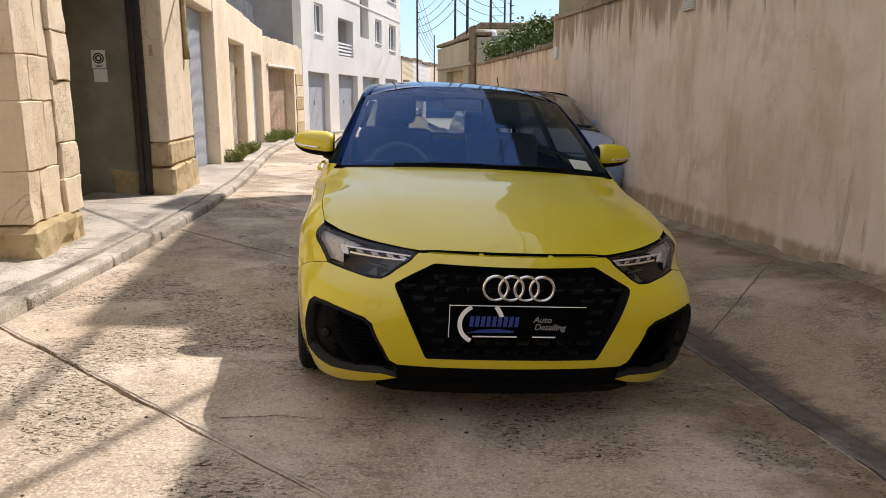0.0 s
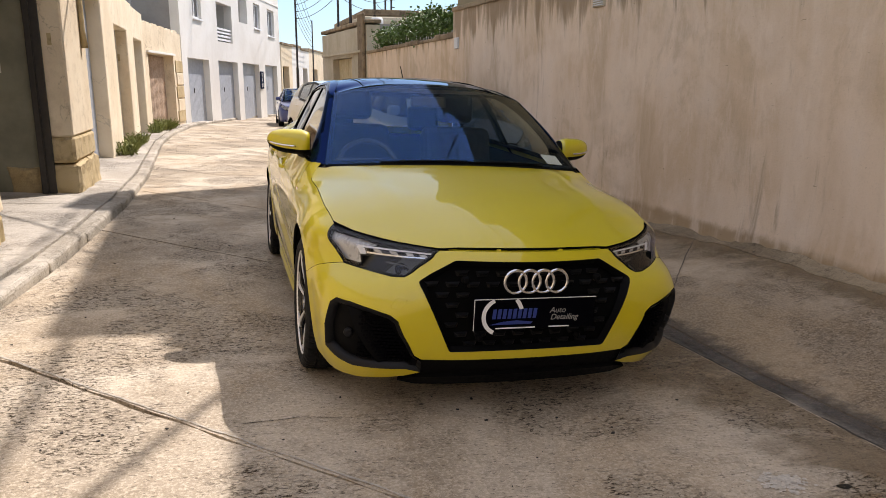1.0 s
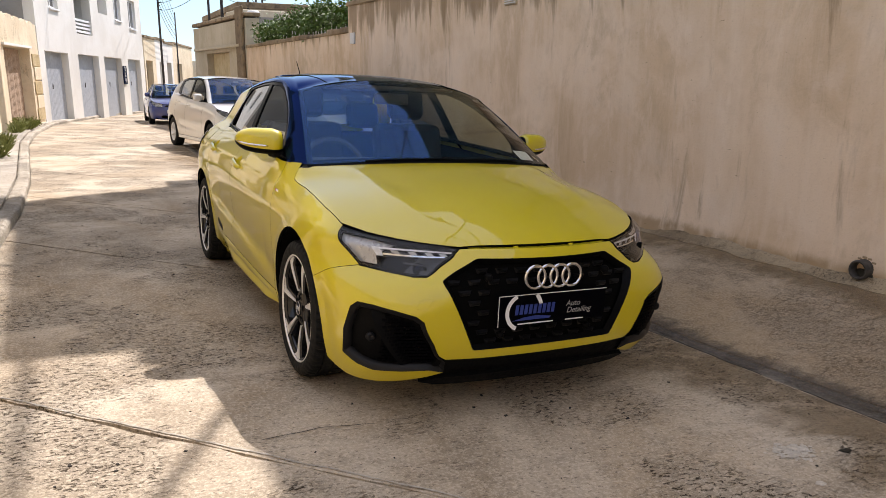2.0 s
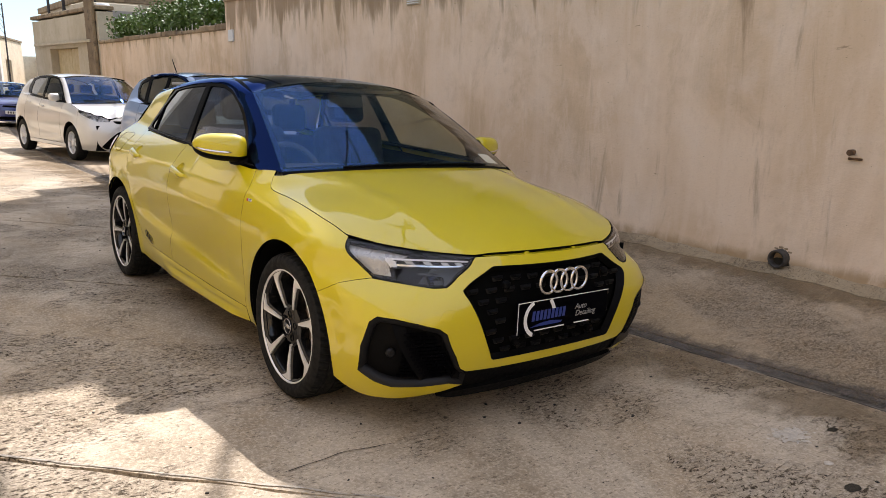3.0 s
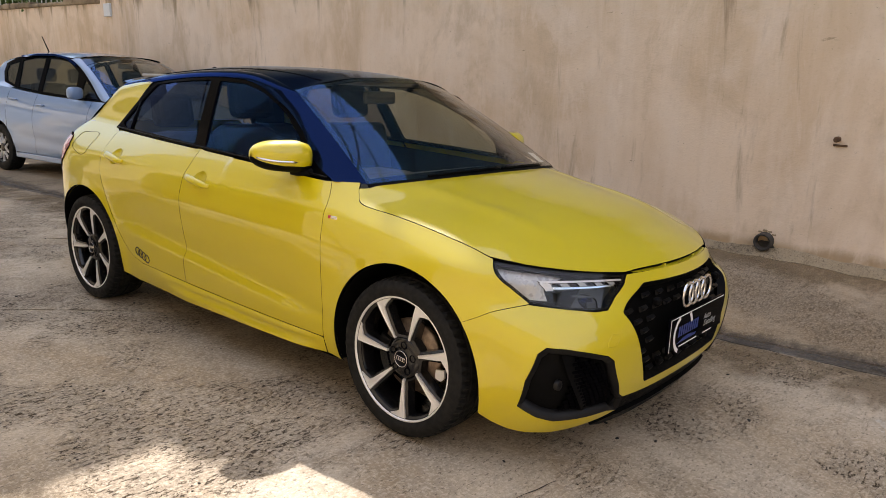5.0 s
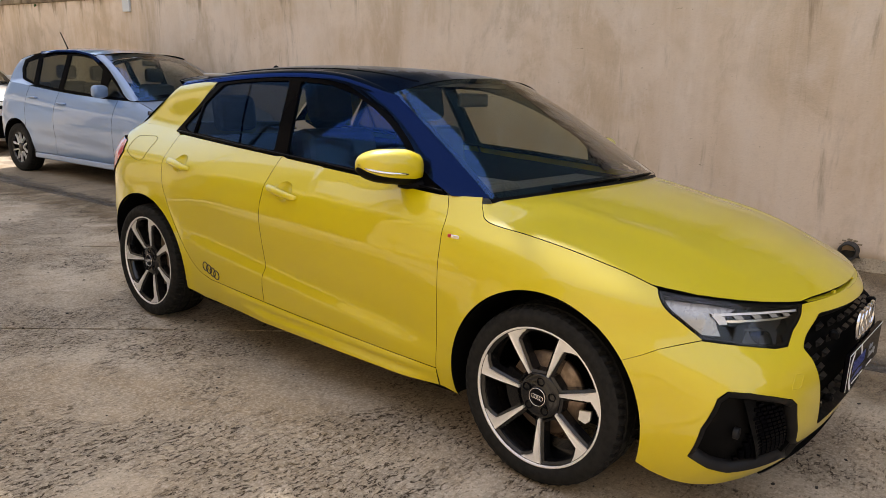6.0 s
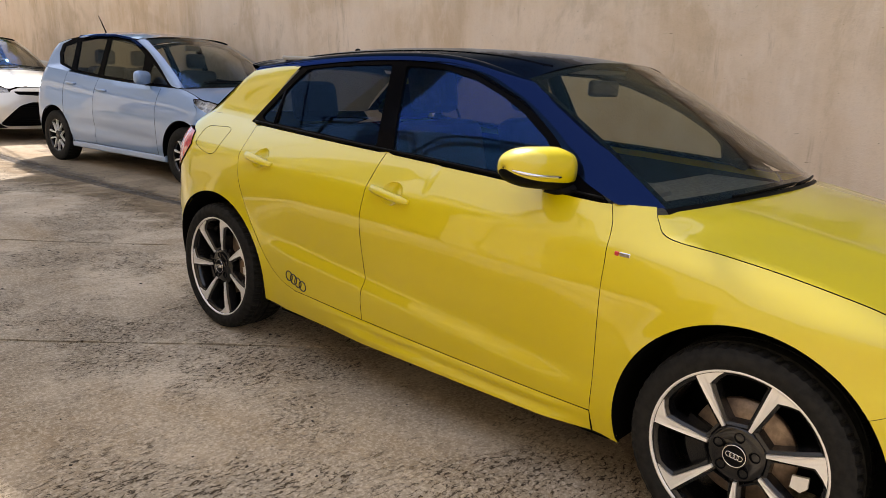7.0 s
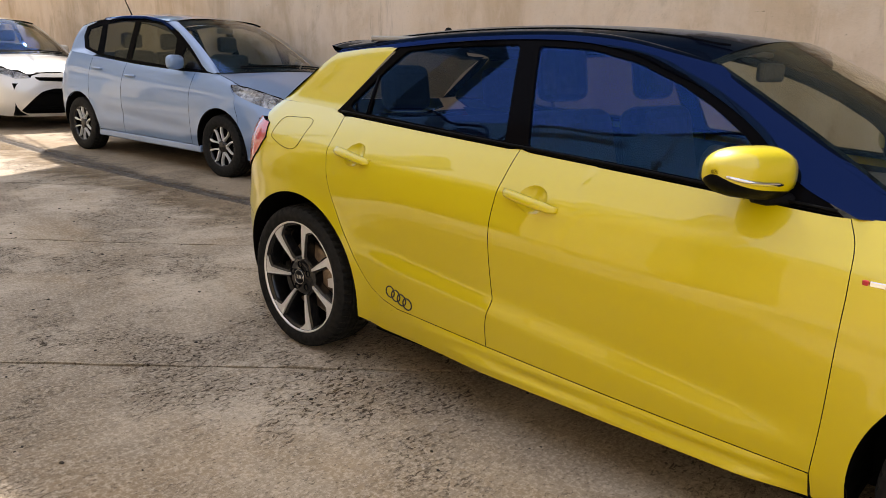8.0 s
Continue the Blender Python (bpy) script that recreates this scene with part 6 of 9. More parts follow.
    emblem = part("emblem", ring_mesh(0.046, 0.0068, (-0.0885, -0.795, 0.597), 48, 10), M_CHROME, car, "chrome emblem of four linked rings")
    for k in range(1, 4):
        part("ring", ring_mesh(0.046, 0.0068, (-0.0885 + 0.059 * k, -0.795, 0.597), 48, 10), M_CHROME, emblem)
    # board in front of the grille
    board = part("number_board", box((-0.262, -0.812, 0.405), (0.262, -0.797, 0.537), 0.004), M_PIANO, car, "black advertising board over the number plate place")
    f = lambda x, z, d=0.0: Matrix.Translation((x, -0.8126 - d, z)) @ FRONT
    flat = lambda pts, z0=0.0: pts
    bm = bmesh.new()
    add_box(bm, (-0.262, -0.8135, 0.5315), (0.262, -0.8122, 0.5345))
    add_box(bm, (-0.262, -0.8135, 0.408), (-0.2595, -0.8122, 0.5313))
    part("board_line", bm, M_WHITEINK, board)
    arc = lambda cx, cz, r0, r1, a0, a1: [(cx + r0 * math.cos(a), cz + r0 * 0.95 * math.sin(a)) for a in np.linspace(a0, a1, 20)] + [(cx + r1 * math.cos(a), cz + r1 * 0.95 * math.sin(a)) for a in np.linspace(a1, a0, 20)]
    for pts, mat, nm, d in ((arc(-0.145, 0.462, 0.084, 0.067, radians(115), radians(245)), M_WHITEINK, "white_arc", 0.0),
                            (arc(-0.165, 0.462, 0.115, 0.098, radians(16), radians(42)), M_WHITEINK, "white_arc", 0.0002),
                            ([(-0.195, 0.428), (-0.02, 0.428), (-0.01, 0.436), (-0.08, 0.444), (-0.14, 0.440)], M_BLUEINK, "blue_swash", 0.0004)):
        bm = bmesh.new()
        add_slab(bm, pts, (), Matrix.Translation((0, -0.8124 - d, 0)) @ FRONT, 0.0006)
        part(nm, bm, mat, board)
    for k in range(9):
        x0 = -0.185 + k * 0.0215
        bm = bmesh.new()
        add_slab(bm, [(x0, 0.452), (x0 + 0.015, 0.452), (x0 + 0.019, 0.492), (x0 + 0.004, 0.492)], (), Matrix.Translation((0, -0.8126, 0)) @ FRONT, 0.0006)
        part("blue_bar", bm, M_BLUEINK, board)
    for x0, x1 in ((-0.17, 0.0), (0.06, 0.15)):
        part("white_bar", box((x0, -0.8132, 0.411), (x1, -0.8122, 0.416)), M_WHITEINK, board)
    write("Auto", 0.034, f(0.095, 0.481), M_GREYINK, board, 0.0004, 0.25)
    write("Detailing", 0.034, f(0.125, 0.452), M_GREYINK, board, 0.0004, 0.25)

    # lower intake, side intakes, splitter
    lw = [X(0.02, 0.262), X(0.30, 0.264), X(0.44, 0.268), X(0.47, 0.286), X(0.49, 0.235), X(0.43, 0.200), X(0.50, 0.178), X(0.45, 0.158), X(0.25, 0.155), X(0.02, 0.155)]
    skin("lower_grille", lw + mirror(lw), S.off(0.012), M_TRIM, car, 1, step=0.03, lip=0.02, gap=0)
    sp = [X(0.02, 0.190), X(0.3, 0.188), X(0.46, 0.182), X(0.52, 0.160), X(0.45, 0.142), X(0.02, 0.140)]
    skin("splitter", sp + mirror(sp), S.off(-0.004), M_TRIM, car, 1, step=0.03, lip=0.03, gap=0)

    def intake(side):
        hole = [X(0.44, 0.210), X(0.50, 0.224), X(0.60, 0.219), X(0.70, 0.218), X(0.75, 0.238), Y(-0.517, 0.277), Y(-0.55, 0.38), Y(-0.582, 0.478), Y(-0.602, 0.500), X(0.72, 0.495), X(0.65, 0.478), X(0.577, 0.456), X(0.547, 0.433), X(0.503, 0.34), X(0.477, 0.288), X(0.445, 0.262)]
        back = skin("side_intake", hole, S.off(0.034), M_TRIM, car, side, step=0.05, lip=0.0, gap=0, label="black honeycomb side intake with a grey frame")
        fr = bmesh.new()
        H = dense(hole, 0.02)
        I = inset(H, 0.016)
        n = len(H)
        rows = []
        for (c, z), w in zip(H, I):
            rows.append((S(c, z) + S.normal(c, z) * 0.002, S.off(0.010)(*w), S.off(0.036)(*w)))
        vs = [[fr.verts.new((p.x * side, p.y, p.z)) for p in r] for r in rows]
        for k in range(n):
            j = (k + 1) % n
            for q in range(2):
                fr.faces.new((vs[k][q], vs[j][q], vs[j][q + 1], vs[k][q + 1])).smooth = True
        bmesh.ops.recalc_face_normals(fr, faces=fr.faces)
        part("intake_frame", fr, M_GREYTRIM, back)
        comb = bmesh.new()
        O = np.array(I)
        for r, z in enumerate(np.arange(0.235, 0.50, 0.0155)):
            for k in range(16):
                x = 0.47 + k * 0.021 + (0.0105 if r % 2 else 0)
                if x > 0.70:
                    continue
                cz = X(x, z)
                if not inside(O, [cz])[0] or near_line(O, [cz], 0.012)[0]:
                    continue
                q, nn = S.off(0.026)(*cz), S.normal(*cz)
                add_box(comb, (-0.0085, -0.006, -0.0045), (0.0085, 0.006, 0.0045), m=Matrix.Translation((q.x * side, q.y, q.z)) @ Matrix.Rotation(math.atan2(nn.x * side, -nn.y), 4, "Z"))
        part("intake_mesh", comb, M_PIANO, back)
        # slanting fin
        a0, a1 = [X(0.735, 0.475), X(0.715, 0.40), X(0.66, 0.30), X(0.60, 0.225)], [X(0.70, 0.482), X(0.66, 0.40), X(0.605, 0.30), X(0.555, 0.222)]
        A, B = [S.off(0.014)(*p) for p in curve(a0, 5)], [S.off(0.029)(*p) for p in curve(a1, 5)]
        loft("intake_fin", A, B, M_TRIM, back, 0.0, 3, side=side)
        bm = bmesh.new()
        q = S.off(0.02)(*X(0.735, 0.36))
        add_lathe(bm, [(0.018, 0.01), (0.018, -0.004), (0.010, -0.006), (0.0, -0.003)], 20, "y", at=(q.x * side, q.y, q.z))
        part("sensor", bm, M_GREYTRIM, back)

    both_sides(intake)

    # headlamps
    def lamp(side):
        up = [X(0.372, 0.704), X(0.47, 0.712), X(0.58, 0.722), X(0.68, 0.738)]
        o = up + [Y(-0.350, 0.752)] + [Y(*p) for p in lamp_outer[1:-1]] + [Y(-0.490, 0.622), X(0.64, 0.604), X(0.56, 0.597), X(0.515, 0.598), X(0.46, 0.634), X(0.40, 0.676)]
        hl = skin("headlamp", o, S.off(0.07), M_LAMP_IN, car, side, step=0.04, lip=0, gap=0.0, label="clear headlamp with angular daytime light strips")
        H = dense(o, 0.02)
        w = bmesh.new()
        a = [w.verts.new(((S(*p)).x * side, S(*p).y, S(*p).z)) for p in inset(H, 0.003)]
        b2 = [w.verts.new((S.off(0.07)(*p).x * side, S.off(0.07)(*p).y, S.off(0.07)(*p).z)) for p in H]
        for k in range(len(H)):
            j = (k + 1) % len(H)
            w.faces.new((a[k], a[j], b2[j], b2[k])).smooth = True
        bmesh.ops.recalc_face_normals(w, faces=w.faces)
        part("lamp_wall", w, M_GLOSS, hl)
        skin("lens", o, S.off(-0.001), M_LENS, hl, side, step=0.03, lip=0.0, gap=0.003).visible_shadow = False
        bm = bmesh.new()
        H2 = inset(H, 0.009)
        ra, rb = [], []
        for p, q in zip(H, H2):
            u, v = S.off(0.0)(*p), S.off(0.002)(*q)
            ra.append(bm.verts.new((u.x * side, u.y, u.z)))
            rb.append(bm.verts.new((v.x * side, v.y, v.z)))
        for k in range(len(H)):
            j = (k + 1) % len(H)
            bm.faces.new((ra[k], ra[j], rb[j], rb[k])).smooth = True
        part("lamp_rim", bm, M_PIANO, hl)
        # light guides: a broad outer hook and slanting bars under the upper edge
        shell = [Y(-0.364, 0.742), Y(-0.398, 0.703), Y(-0.447, 0.664), Y(-0.482, 0.637), X(0.655, 0.632), X(0.658, 0.668), X(0.635, 0.698), X(0.60, 0.714), X(0.66, 0.729)]
        skin("lamp_shell", shell, S.off(0.022), M_LAMP_SHELL, hl, side, step=0.03, lip=0.015, gap=0.0, label="pale grey lamp reflector shell")
        hook = [X(0.672, 0.703), X(0.684, 0.690), X(0.668, 0.660), X(0.655, 0.626), X(0.640, 0.626), X(0.648, 0.662), X(0.652, 0.684)]
        skin("light_guide", hook, S.off(0.014), M_DRL, hl, side, step=0.03, lip=0.012, gap=0.0, label="frosted white light hook")
        ln = [X(0.684, 0.700), X(0.60, 0.7005), X(0.48, 0.698), X(0.395, 0.694), X(0.397, 0.687), X(0.48, 0.690), X(0.60, 0.692), X(0.680, 0.690)]
        skin("light_strip", ln, S.off(0.014), M_DRL, hl, side, step=0.02, lip=0.012, gap=0.0, label="frosted white light strip")
        ln = [X(0.660, 0.675), X(0.60, 0.6745), X(0.50, 0.674), X(0.43, 0.6755), X(0.432, 0.671), X(0.50, 0.669), X(0.60, 0.669), X(0.656, 0.669)]
        skin("light_strip", ln, S.off(0.018), M_REFLECT, hl, side, step=0.02, lip=0.012, gap=0.0)
        for x0 in (0.625, 0.565, 0.505, 0.455):
            q = [X(x0, 0.691), X(x0 - 0.026, 0.691), X(x0 - 0.034, 0.676), X(x0 - 0.008, 0.676)]
            skin("light_guide", q, S.off(0.020), M_LAMP_SHELL, hl, side, step=0.03, lip=0.012, gap=0.0)
        for x0, z0 in ((0.60, 0.634), (0.53, 0.632)):
            q = S.off(0.066)(*X(x0, z0))
            bm = bmesh.new()
            add_lathe(bm, [(0.027, 0.03), (0.027, -0.018), (0.022, -0.022), (0.0, -0.012)], 24, "y", at=(q.x * side, q.y + 0.01, q.z))
            part("projector", bm, M_REFLECT if x0 > 0.55 else M_GLOSS, hl)
        bz = [X(0.68, 0.655), X(0.66, 0.612), X(0.52, 0.602), X(0.47, 0.637), X(0.56, 0.652)]
        skin("bezel", bz, S.off(0.045), M_LAMP_IN, hl, side, step=0.03, lip=0.01, gap=0.0, holes=[rounded([X(0.635, 0.648), X(0.625, 0.615), X(0.51, 0.61), X(0.50, 0.64)], 0.012)])

    both_sides(lamp)

    # door mirrors
    def door_mirror(side):
        def pt(u, a):
            """u along the housing from its root (0) to its tip (1), a round it."""
            c, s = math.cos(a), math.sin(a)
            taper = math.sqrt(1 - 0.985 * clamp((u - 0.40) / 0.60) ** 3.0) * (0.80 + 0.2 * clamp(u / 0.2))
            hz, hy = (0.070 - 0.010 * u) * taper, 0.070 * taper
            sup = lambda v, k: math.copysign(abs(v) ** k, v)
            x = 0.742 + 0.222 * u
            y = 0.685 + 0.070 * u + hy * sup(c, 0.75)
            z = 1.020 + 0.010 * u + hz * sup(s, 0.8)
            return Vector((side * x, y, z))
        def shell(a0, a1, grow=0.0, u0=0.0):
            bm = bmesh.new()
            us, aa = [u0 + (1 - u0) * (1 - (1 - k) ** 1.7) for k in np.linspace(0, 1, 19)], np.linspace(a0, a1, 22)
            rows = [[bm.verts.new(pt(u, a) + Vector((0, math.cos(a), math.sin(a))) * grow) for a in aa] for u in us]
            for p, q in zip(rows, rows[1:]):
                for k in range(21):
                    bm.faces.new((p[k], p[k + 1], q[k + 1], q[k])).smooth = True
            bm.faces.new(rows[-1])
            bm.faces.new(rows[0])
            bmesh.ops.recalc_face_normals(bm, faces=bm.faces)
            return bm
        mir = part("door_mirror", shell(radians(-28), radians(208), 0.002, 0.02), M_YELLOW, car, "yellow capped door mirror on a black foot")
        part("mirror_shell", shell(0, 2 * math.pi), M_TRIM, mir)
        bm = bmesh.new()
        pts = [pt(u, radians(193)) + Vector((0, -0.004, 0)) for u in np.linspace(0.35, 0.98, 10)]
        add_tube(bm, pts, [0.003] + [0.0055] * 8 + [0.003], 8)
        part("turn_signal", bm, M_CHROME, mir, "slim clear turn signal")
        bm = bmesh.new()
        add_tube(bm, [(side * 0.79, 0.715, 0.965), (side * 0.745, 0.66, 0.954), (side * 0.715, 0.62, 0.95)], [0.022, 0.024, 0.026], 10)
        part("mirror_foot", bm, M_TRIM, mir)

    both_sides(door_mirror)

    # fender badges
    for side in (-1, 1):
        q = S(*Y(0.395, 0.808))
        part("fender_badge", box((side * q.x - 0.003, 0.372, 0.799), (side * q.x + 0.003, 0.408, 0.813), 0.002), M_CHROME, car, "small silver and red badge")
        part("badge_stripe", box((side * q.x - 0.0036, 0.409, 0.799), (side * q.x + 0.0036, 0.423, 0.813), 0.002), M_REDINK, car)

    # wheels
    for y in (0.0, 2.563):
        build_wheel(car, pose(-0.848, y, 0.314, -6 if y else 6.5, 0, 0))
        build_wheel(car, pose(0.848, y, 0.314, 20, 0, 180))

    # cabin
    bm = bmesh.new()
    add_box(bm, (-0.68, 0.34, 0.72), (0.68, 0.80, 0.90), 0.05, seg=3)
    add_box(bm, (-0.60, 0.56, 0.82), (-0.14, 0.84, 0.935), 0.04, seg=3)
    part("dashboard", bm, M_DASH, car)
    part("steering_wheel", ring_mesh(0.18, 0.015, (0, 0, 0), 36, 8), M_DASH, car).matrix_basis = pose(-0.37, 0.92, 0.86, -25, 0, 0)
    def seat(x, y, wide=0.25, high=0.66):
        bm = bmesh.new()
        add_box(bm, (x - wide, y - 0.45, 0.36), (x + wide, y + 0.06, 0.55), 0.06, seg=3)
        add_box(bm, (x - wide, -0.07, 0), (x + wide, 0.07, high), 0.06, m=Matrix.Translation((0, y + 0.06, 0.46)) @ Matrix.Rotation(radians(-14), 4, "X"), seg=3)
        st = part("seat", bm, M_SEAT, car, "dark fabric seat")
        for x0 in ((x,) if wide < 0.3 else (x - 0.35, x + 0.35)):
            bm = bmesh.new()
            add_box(bm, (x0 - 0.13, -0.05, 0), (x0 + 0.13, 0.05, 0.20), 0.045, m=Matrix.Translation((0, y + 0.06 + 0.17, 0.46 + high + 0.01)) @ Matrix.Rotation(radians(-10), 4, "X"), seg=3)
            part("headrest", bm, M_SEAT, st)
    seat(-0.36, 1.36)
    seat(0.36, 1.36)
    seat(0.0, 2.18, 0.60, 0.56)
    part("headliner", box((-0.50, 1.15, 1.325), (0.50, 2.5, 1.345), 0.006), M_LINER, car)
    part("rear_view_mirror", box((-0.11, 0.97, 1.235), (0.11, 1.0, 1.30), 0.014, seg=2), M_DASH, car)
    return car


build_hatchback(LEVEL)

# ------------------------------------------------------------------ parked cars behind
M_PALEBLUE = car_paint("pale blue metallic paint", (0.15, 0.265, 0.44), 0.35, 0.15, 0.3)
M_PEARL = car_paint("silver white paint", (0.66, 0.64, 0.60), 0.3, 0.2, 0.15)
# strong mottling stands in for bright and dark reflections of chrome facets
M_LAMP_PALE = plain("pale lamp reflector", (0.84, 0.85, 0.86), 0.20, 0.25, vary=0.9, scale=16)
M_ALLOY = plain("bright alloy", (0.80, 0.80, 0.80), 0.3, 0.4)
M_NAVY = car_paint("dark blue paint", (0.012, 0.03, 0.16), 0.3, 0.1, 0.2)


def plain_wheel(parent, m, R, rim, mat, spokes=10, paired=True):
    wheel = part("wheel", tyre_mesh(R, rim - 0.008, 0.18, 40), M_TYRE, parent)
    wheel.matrix_basis = m
    bm = bmesh.new()
    add_lathe(bm, [(rim, 0.006), (rim - 0.01, 0.008), (rim - 0.02, 0.03), (rim - 0.02, 0.16)], 48)
    part("rim_barrel", bm, M_RIMBLACK if paired else mat, wheel)
    bm = bmesh.new()
    add_lathe(bm, [(0.0, 0.07), (rim - 0.02, 0.075)], 32)
    part("rim_back", bm, M_HOLE, wheel)
    bm = bmesh.new()
    add_lathe(bm, [(0.0, 0.012), (0.03, 0.012), (0.055, 0.018), (0.06, 0.05)], 24)
    part("hub", bm, M_RIMBLACK if paired else mat, wheel)
    for i in range(spokes):
        a = 2 * math.pi * (i // 2 * 2 if paired else i) / spokes + 0.3
        bm = bmesh.new()
        rows = []
        for r, hw, x in ((0.045, 0.010, 0.02), (rim * 0.42, 0.008, 0.014), (rim * 0.6, 0.0075, 0.012), (rim * 0.78, 0.0075, 0.012), (rim - 0.008, 0.010, 0.012)):
            lean = (0.058 if i % 2 else -0.058) * clamp((r / rim - 0.32) / 0.4) ** 0.8 if paired else 0
            rows.append([bm.verts.new(v) for v in ((x + 0.025, lean - hw, r), (x, lean - hw * 0.7, r), (x, lean + hw * 0.7, r), (x + 0.025, lean + hw, r))])
        for p, q in zip(rows, rows[1:]):
            for k in range(3):
                bm.faces.new((p[k], q[k], q[k + 1], p[k + 1]))
        part("spoke", bm, mat, wheel).matrix_basis = Matrix.Rotation(a, 4, "X")
    return wheel


def build_parked(name, label, m, g):
    """A parked hatchback from a handful of lines: see the settings g below."""
    car = thing(name, label, "car", m=m)
    wb, hw, R, paint = g["wb"], g["hw"], g["R"], g["paint"]
    belt = g["belt"]
    base = tab((0.12, hw - 0.07), (0.22, hw - 0.045), (0.34, hw - 0.02), (0.5, hw - 0.006), (0.62, hw), (0.9, hw))

    def width(y, z):
        h = max(0.0, (z - 0.64) / (belt(y) - 0.64))
        x = base(z) - g.get("tumble", 0.10) * h**2.2
        for wy in (0.0, wb):
            x += 0.008 * math.exp(-(((math.hypot(y - wy, z - R) - R - 0.06) / 0.04) ** 2))
        d = z - (0.40 + 0.05 * (y - 1))
        return x - 0.012 * math.exp(-(((d - 0.03) / 0.05) ** 2)) * clamp((y - 0.45) / 0.2) * clamp((wb - 0.4 - y) / 0.2)

    S = Shell(-0.1, wb + 0.1, g["front"], g["rear"], width, g["pf"], lambda z: 4.5, g.get("nose", 0.12))
    Y, X = S.at_y, S.at_x
    ys = lambda pts: [Y(*p) for p in pts]
    ar = R + 0.06
    gx = lambda y, z: g["gx"] - g["slope"] * (z - belt(1.2)) - 0.025 * max(0.0, (y - 1.4) / 1.2) ** 2 - 0.12 * max(0.0, y - wb - 0.05) ** 2
    gl = lambda off: (lambda y, z: Vector((gx(y, z) - off, y, z)))
    F0, F1, T0, T1 = (Vector(g[k]) for k in ("foot", "foot_side", "top", "top_side"))

    def scr(u, v, off=0.0):
        a = Vector((F1.x * u, F0.y + (F1.y - F0.y) * u * u, F0.z + (F1.z - F0.z) * u * u))
        b = Vector((T1.x * u, T0.y + (T1.y - T0.y) * u * u, T0.z + (T1.z - T0.z) * u * u))
        return a.lerp(b, v) + Vector((0, -0.5, 0.85)) * (0.03 * 4 * v * (1 - v) - off)

    edge = g["hood_edge"]  # (y, z) from the screen foot to the lamp
    rim = tab(*edge[::-1])
    rx = lambda y: S(*Y(y, rim(y))).x
    yl, ym = edge[-1][0], edge[0][0]
    lamp_o = lambda: [X(a, z) if k == "x" else Y(a, z) for k, a, z in g["lamp"]]

    def flank(side):
        y1, y2, y3 = g["gaps"]
        zs = 0.27
        bl = lambda a, b: [(y, belt(y)) for y in np.linspace(a, b, 12)]
        sm = g["seam"]
        a_s = math.degrees(math.acos(clamp(sm[-1][0] / ar, -1, 1)))
        fender = [(y1, belt(y1))] + list(edge) + list(sm) + arc_pts(0, R, ar, a_s, -8, 30) + [(y1, 0.24)] + [(y1, z) for z in np.linspace(0.3, belt(y1) - 0.05, 8)]
        skin("fender", ys(fender), S, paint, car, side, step=0.04)
        d1 = [(y1, zs)] + [(y1, z) for z in np.linspace(0.3, belt(y1), 8)] + bl(y1, y2)[1:] + [(y2, z) for z in np.linspace(belt(y2) - 0.03, zs, 8)]
        d = skin("front_door", ys(d1), S, paint, car, side, step=0.04, gap=0.003)
        grip(d, side, y2 - 0.14, belt(y2) - 0.13)
        ra = arc_pts(wb, R, ar, 180, 100, 14)
        d2 = [(y2, zs), (y2, belt(y2))] + bl(y2, y3)[1:] + [(y3, belt(y3) - 0.12)] + [p for p in ra[::-1] if p[1] > R + 0.1 and p[0] < y3 - 0.005] + [(wb - ar - 0.02, zs)]
        d = skin("rear_door", ys(d2), S, paint, car, side, step=0.04, gap=0.003)
        grip(d, side, y3 - 0.16, belt(y3) - 0.13)
        ye = g["tail_y"]
        q = [(y3, belt(y3)), (y3, belt(y3) - 0.12)] + [p for p in ra[::-1] if p[1] > R + 0.1 and p[0] < y3 - 0.005] + [(wb - ar - 0.02, zs), (wb - ar - 0.005, 0.24)] + arc_pts(wb, R, ar, 184, -4, 40) + [(wb + ar + 0.02, 0.22)]
        q = ys(q) + [X(hw * 0.80, z, True) for z in np.linspace(0.22, belt(ye), 7)] + ys([(y, belt(y)) for y in np.linspace(ye - 0.02, y3 + 0.02, 8)])
        skin("rear_quarter", q, S, paint, car, side, step=0.04)
        part("sill", box((side * (hw - 0.05) - 0.02, ar - 0.02, 0.20), (side * (hw - 0.05) + 0.02, wb - ar + 0.02, 0.268), 0.01), paint, car)
        fr = skin("window_frame", g["frame"], gl(0), g.get("frame_mat", M_PIANO), car, side, holes=g["panes"], step=0.06, lip=0.02, gap=0.0)
        for pn in g["panes"]:
            skin("window_pane", pn, gl(0.006), M_CARGLASS, fr, side, step=0.15, lip=0, gap=0).visible_shadow = False
        n = 14
        inner = [scr(1.0, v) for v in np.linspace(0, 1, n)]
        low = curve(g["pillar"], 8)
        low = [low[int(round(k))] for k in np.linspace(0, len(low) - 1, n)]
        loft("front_pillar", inner, [Vector((gx(*p) + 0.003, *p)) for p in low], paint, car, 0.012, 4, side=side, up=(0.8, -0.3, 0.5))
        # painted rear side: from the window's rear edge to the tail
        ye, y9 = g["tail_y"], g["roof_end"]
        corner = [Vector((gx(y, z), y, z)) for y, z in g["rear_edge"]]
        p0, p9 = S(*Y(ye, belt(ye))), Vector((gx(y9, g["rail"](y9)), y9, g["rail"](y9) - 0.004))
        tail_e = [p0.lerp(p9, u) + Vector((0, 0.8, 0.5)) * 0.12 * u * (1 - u) for u in np.linspace(0, 1, 13)]
        ea, ez = g["rear_edge"][0], g["rear_edge"][-1]
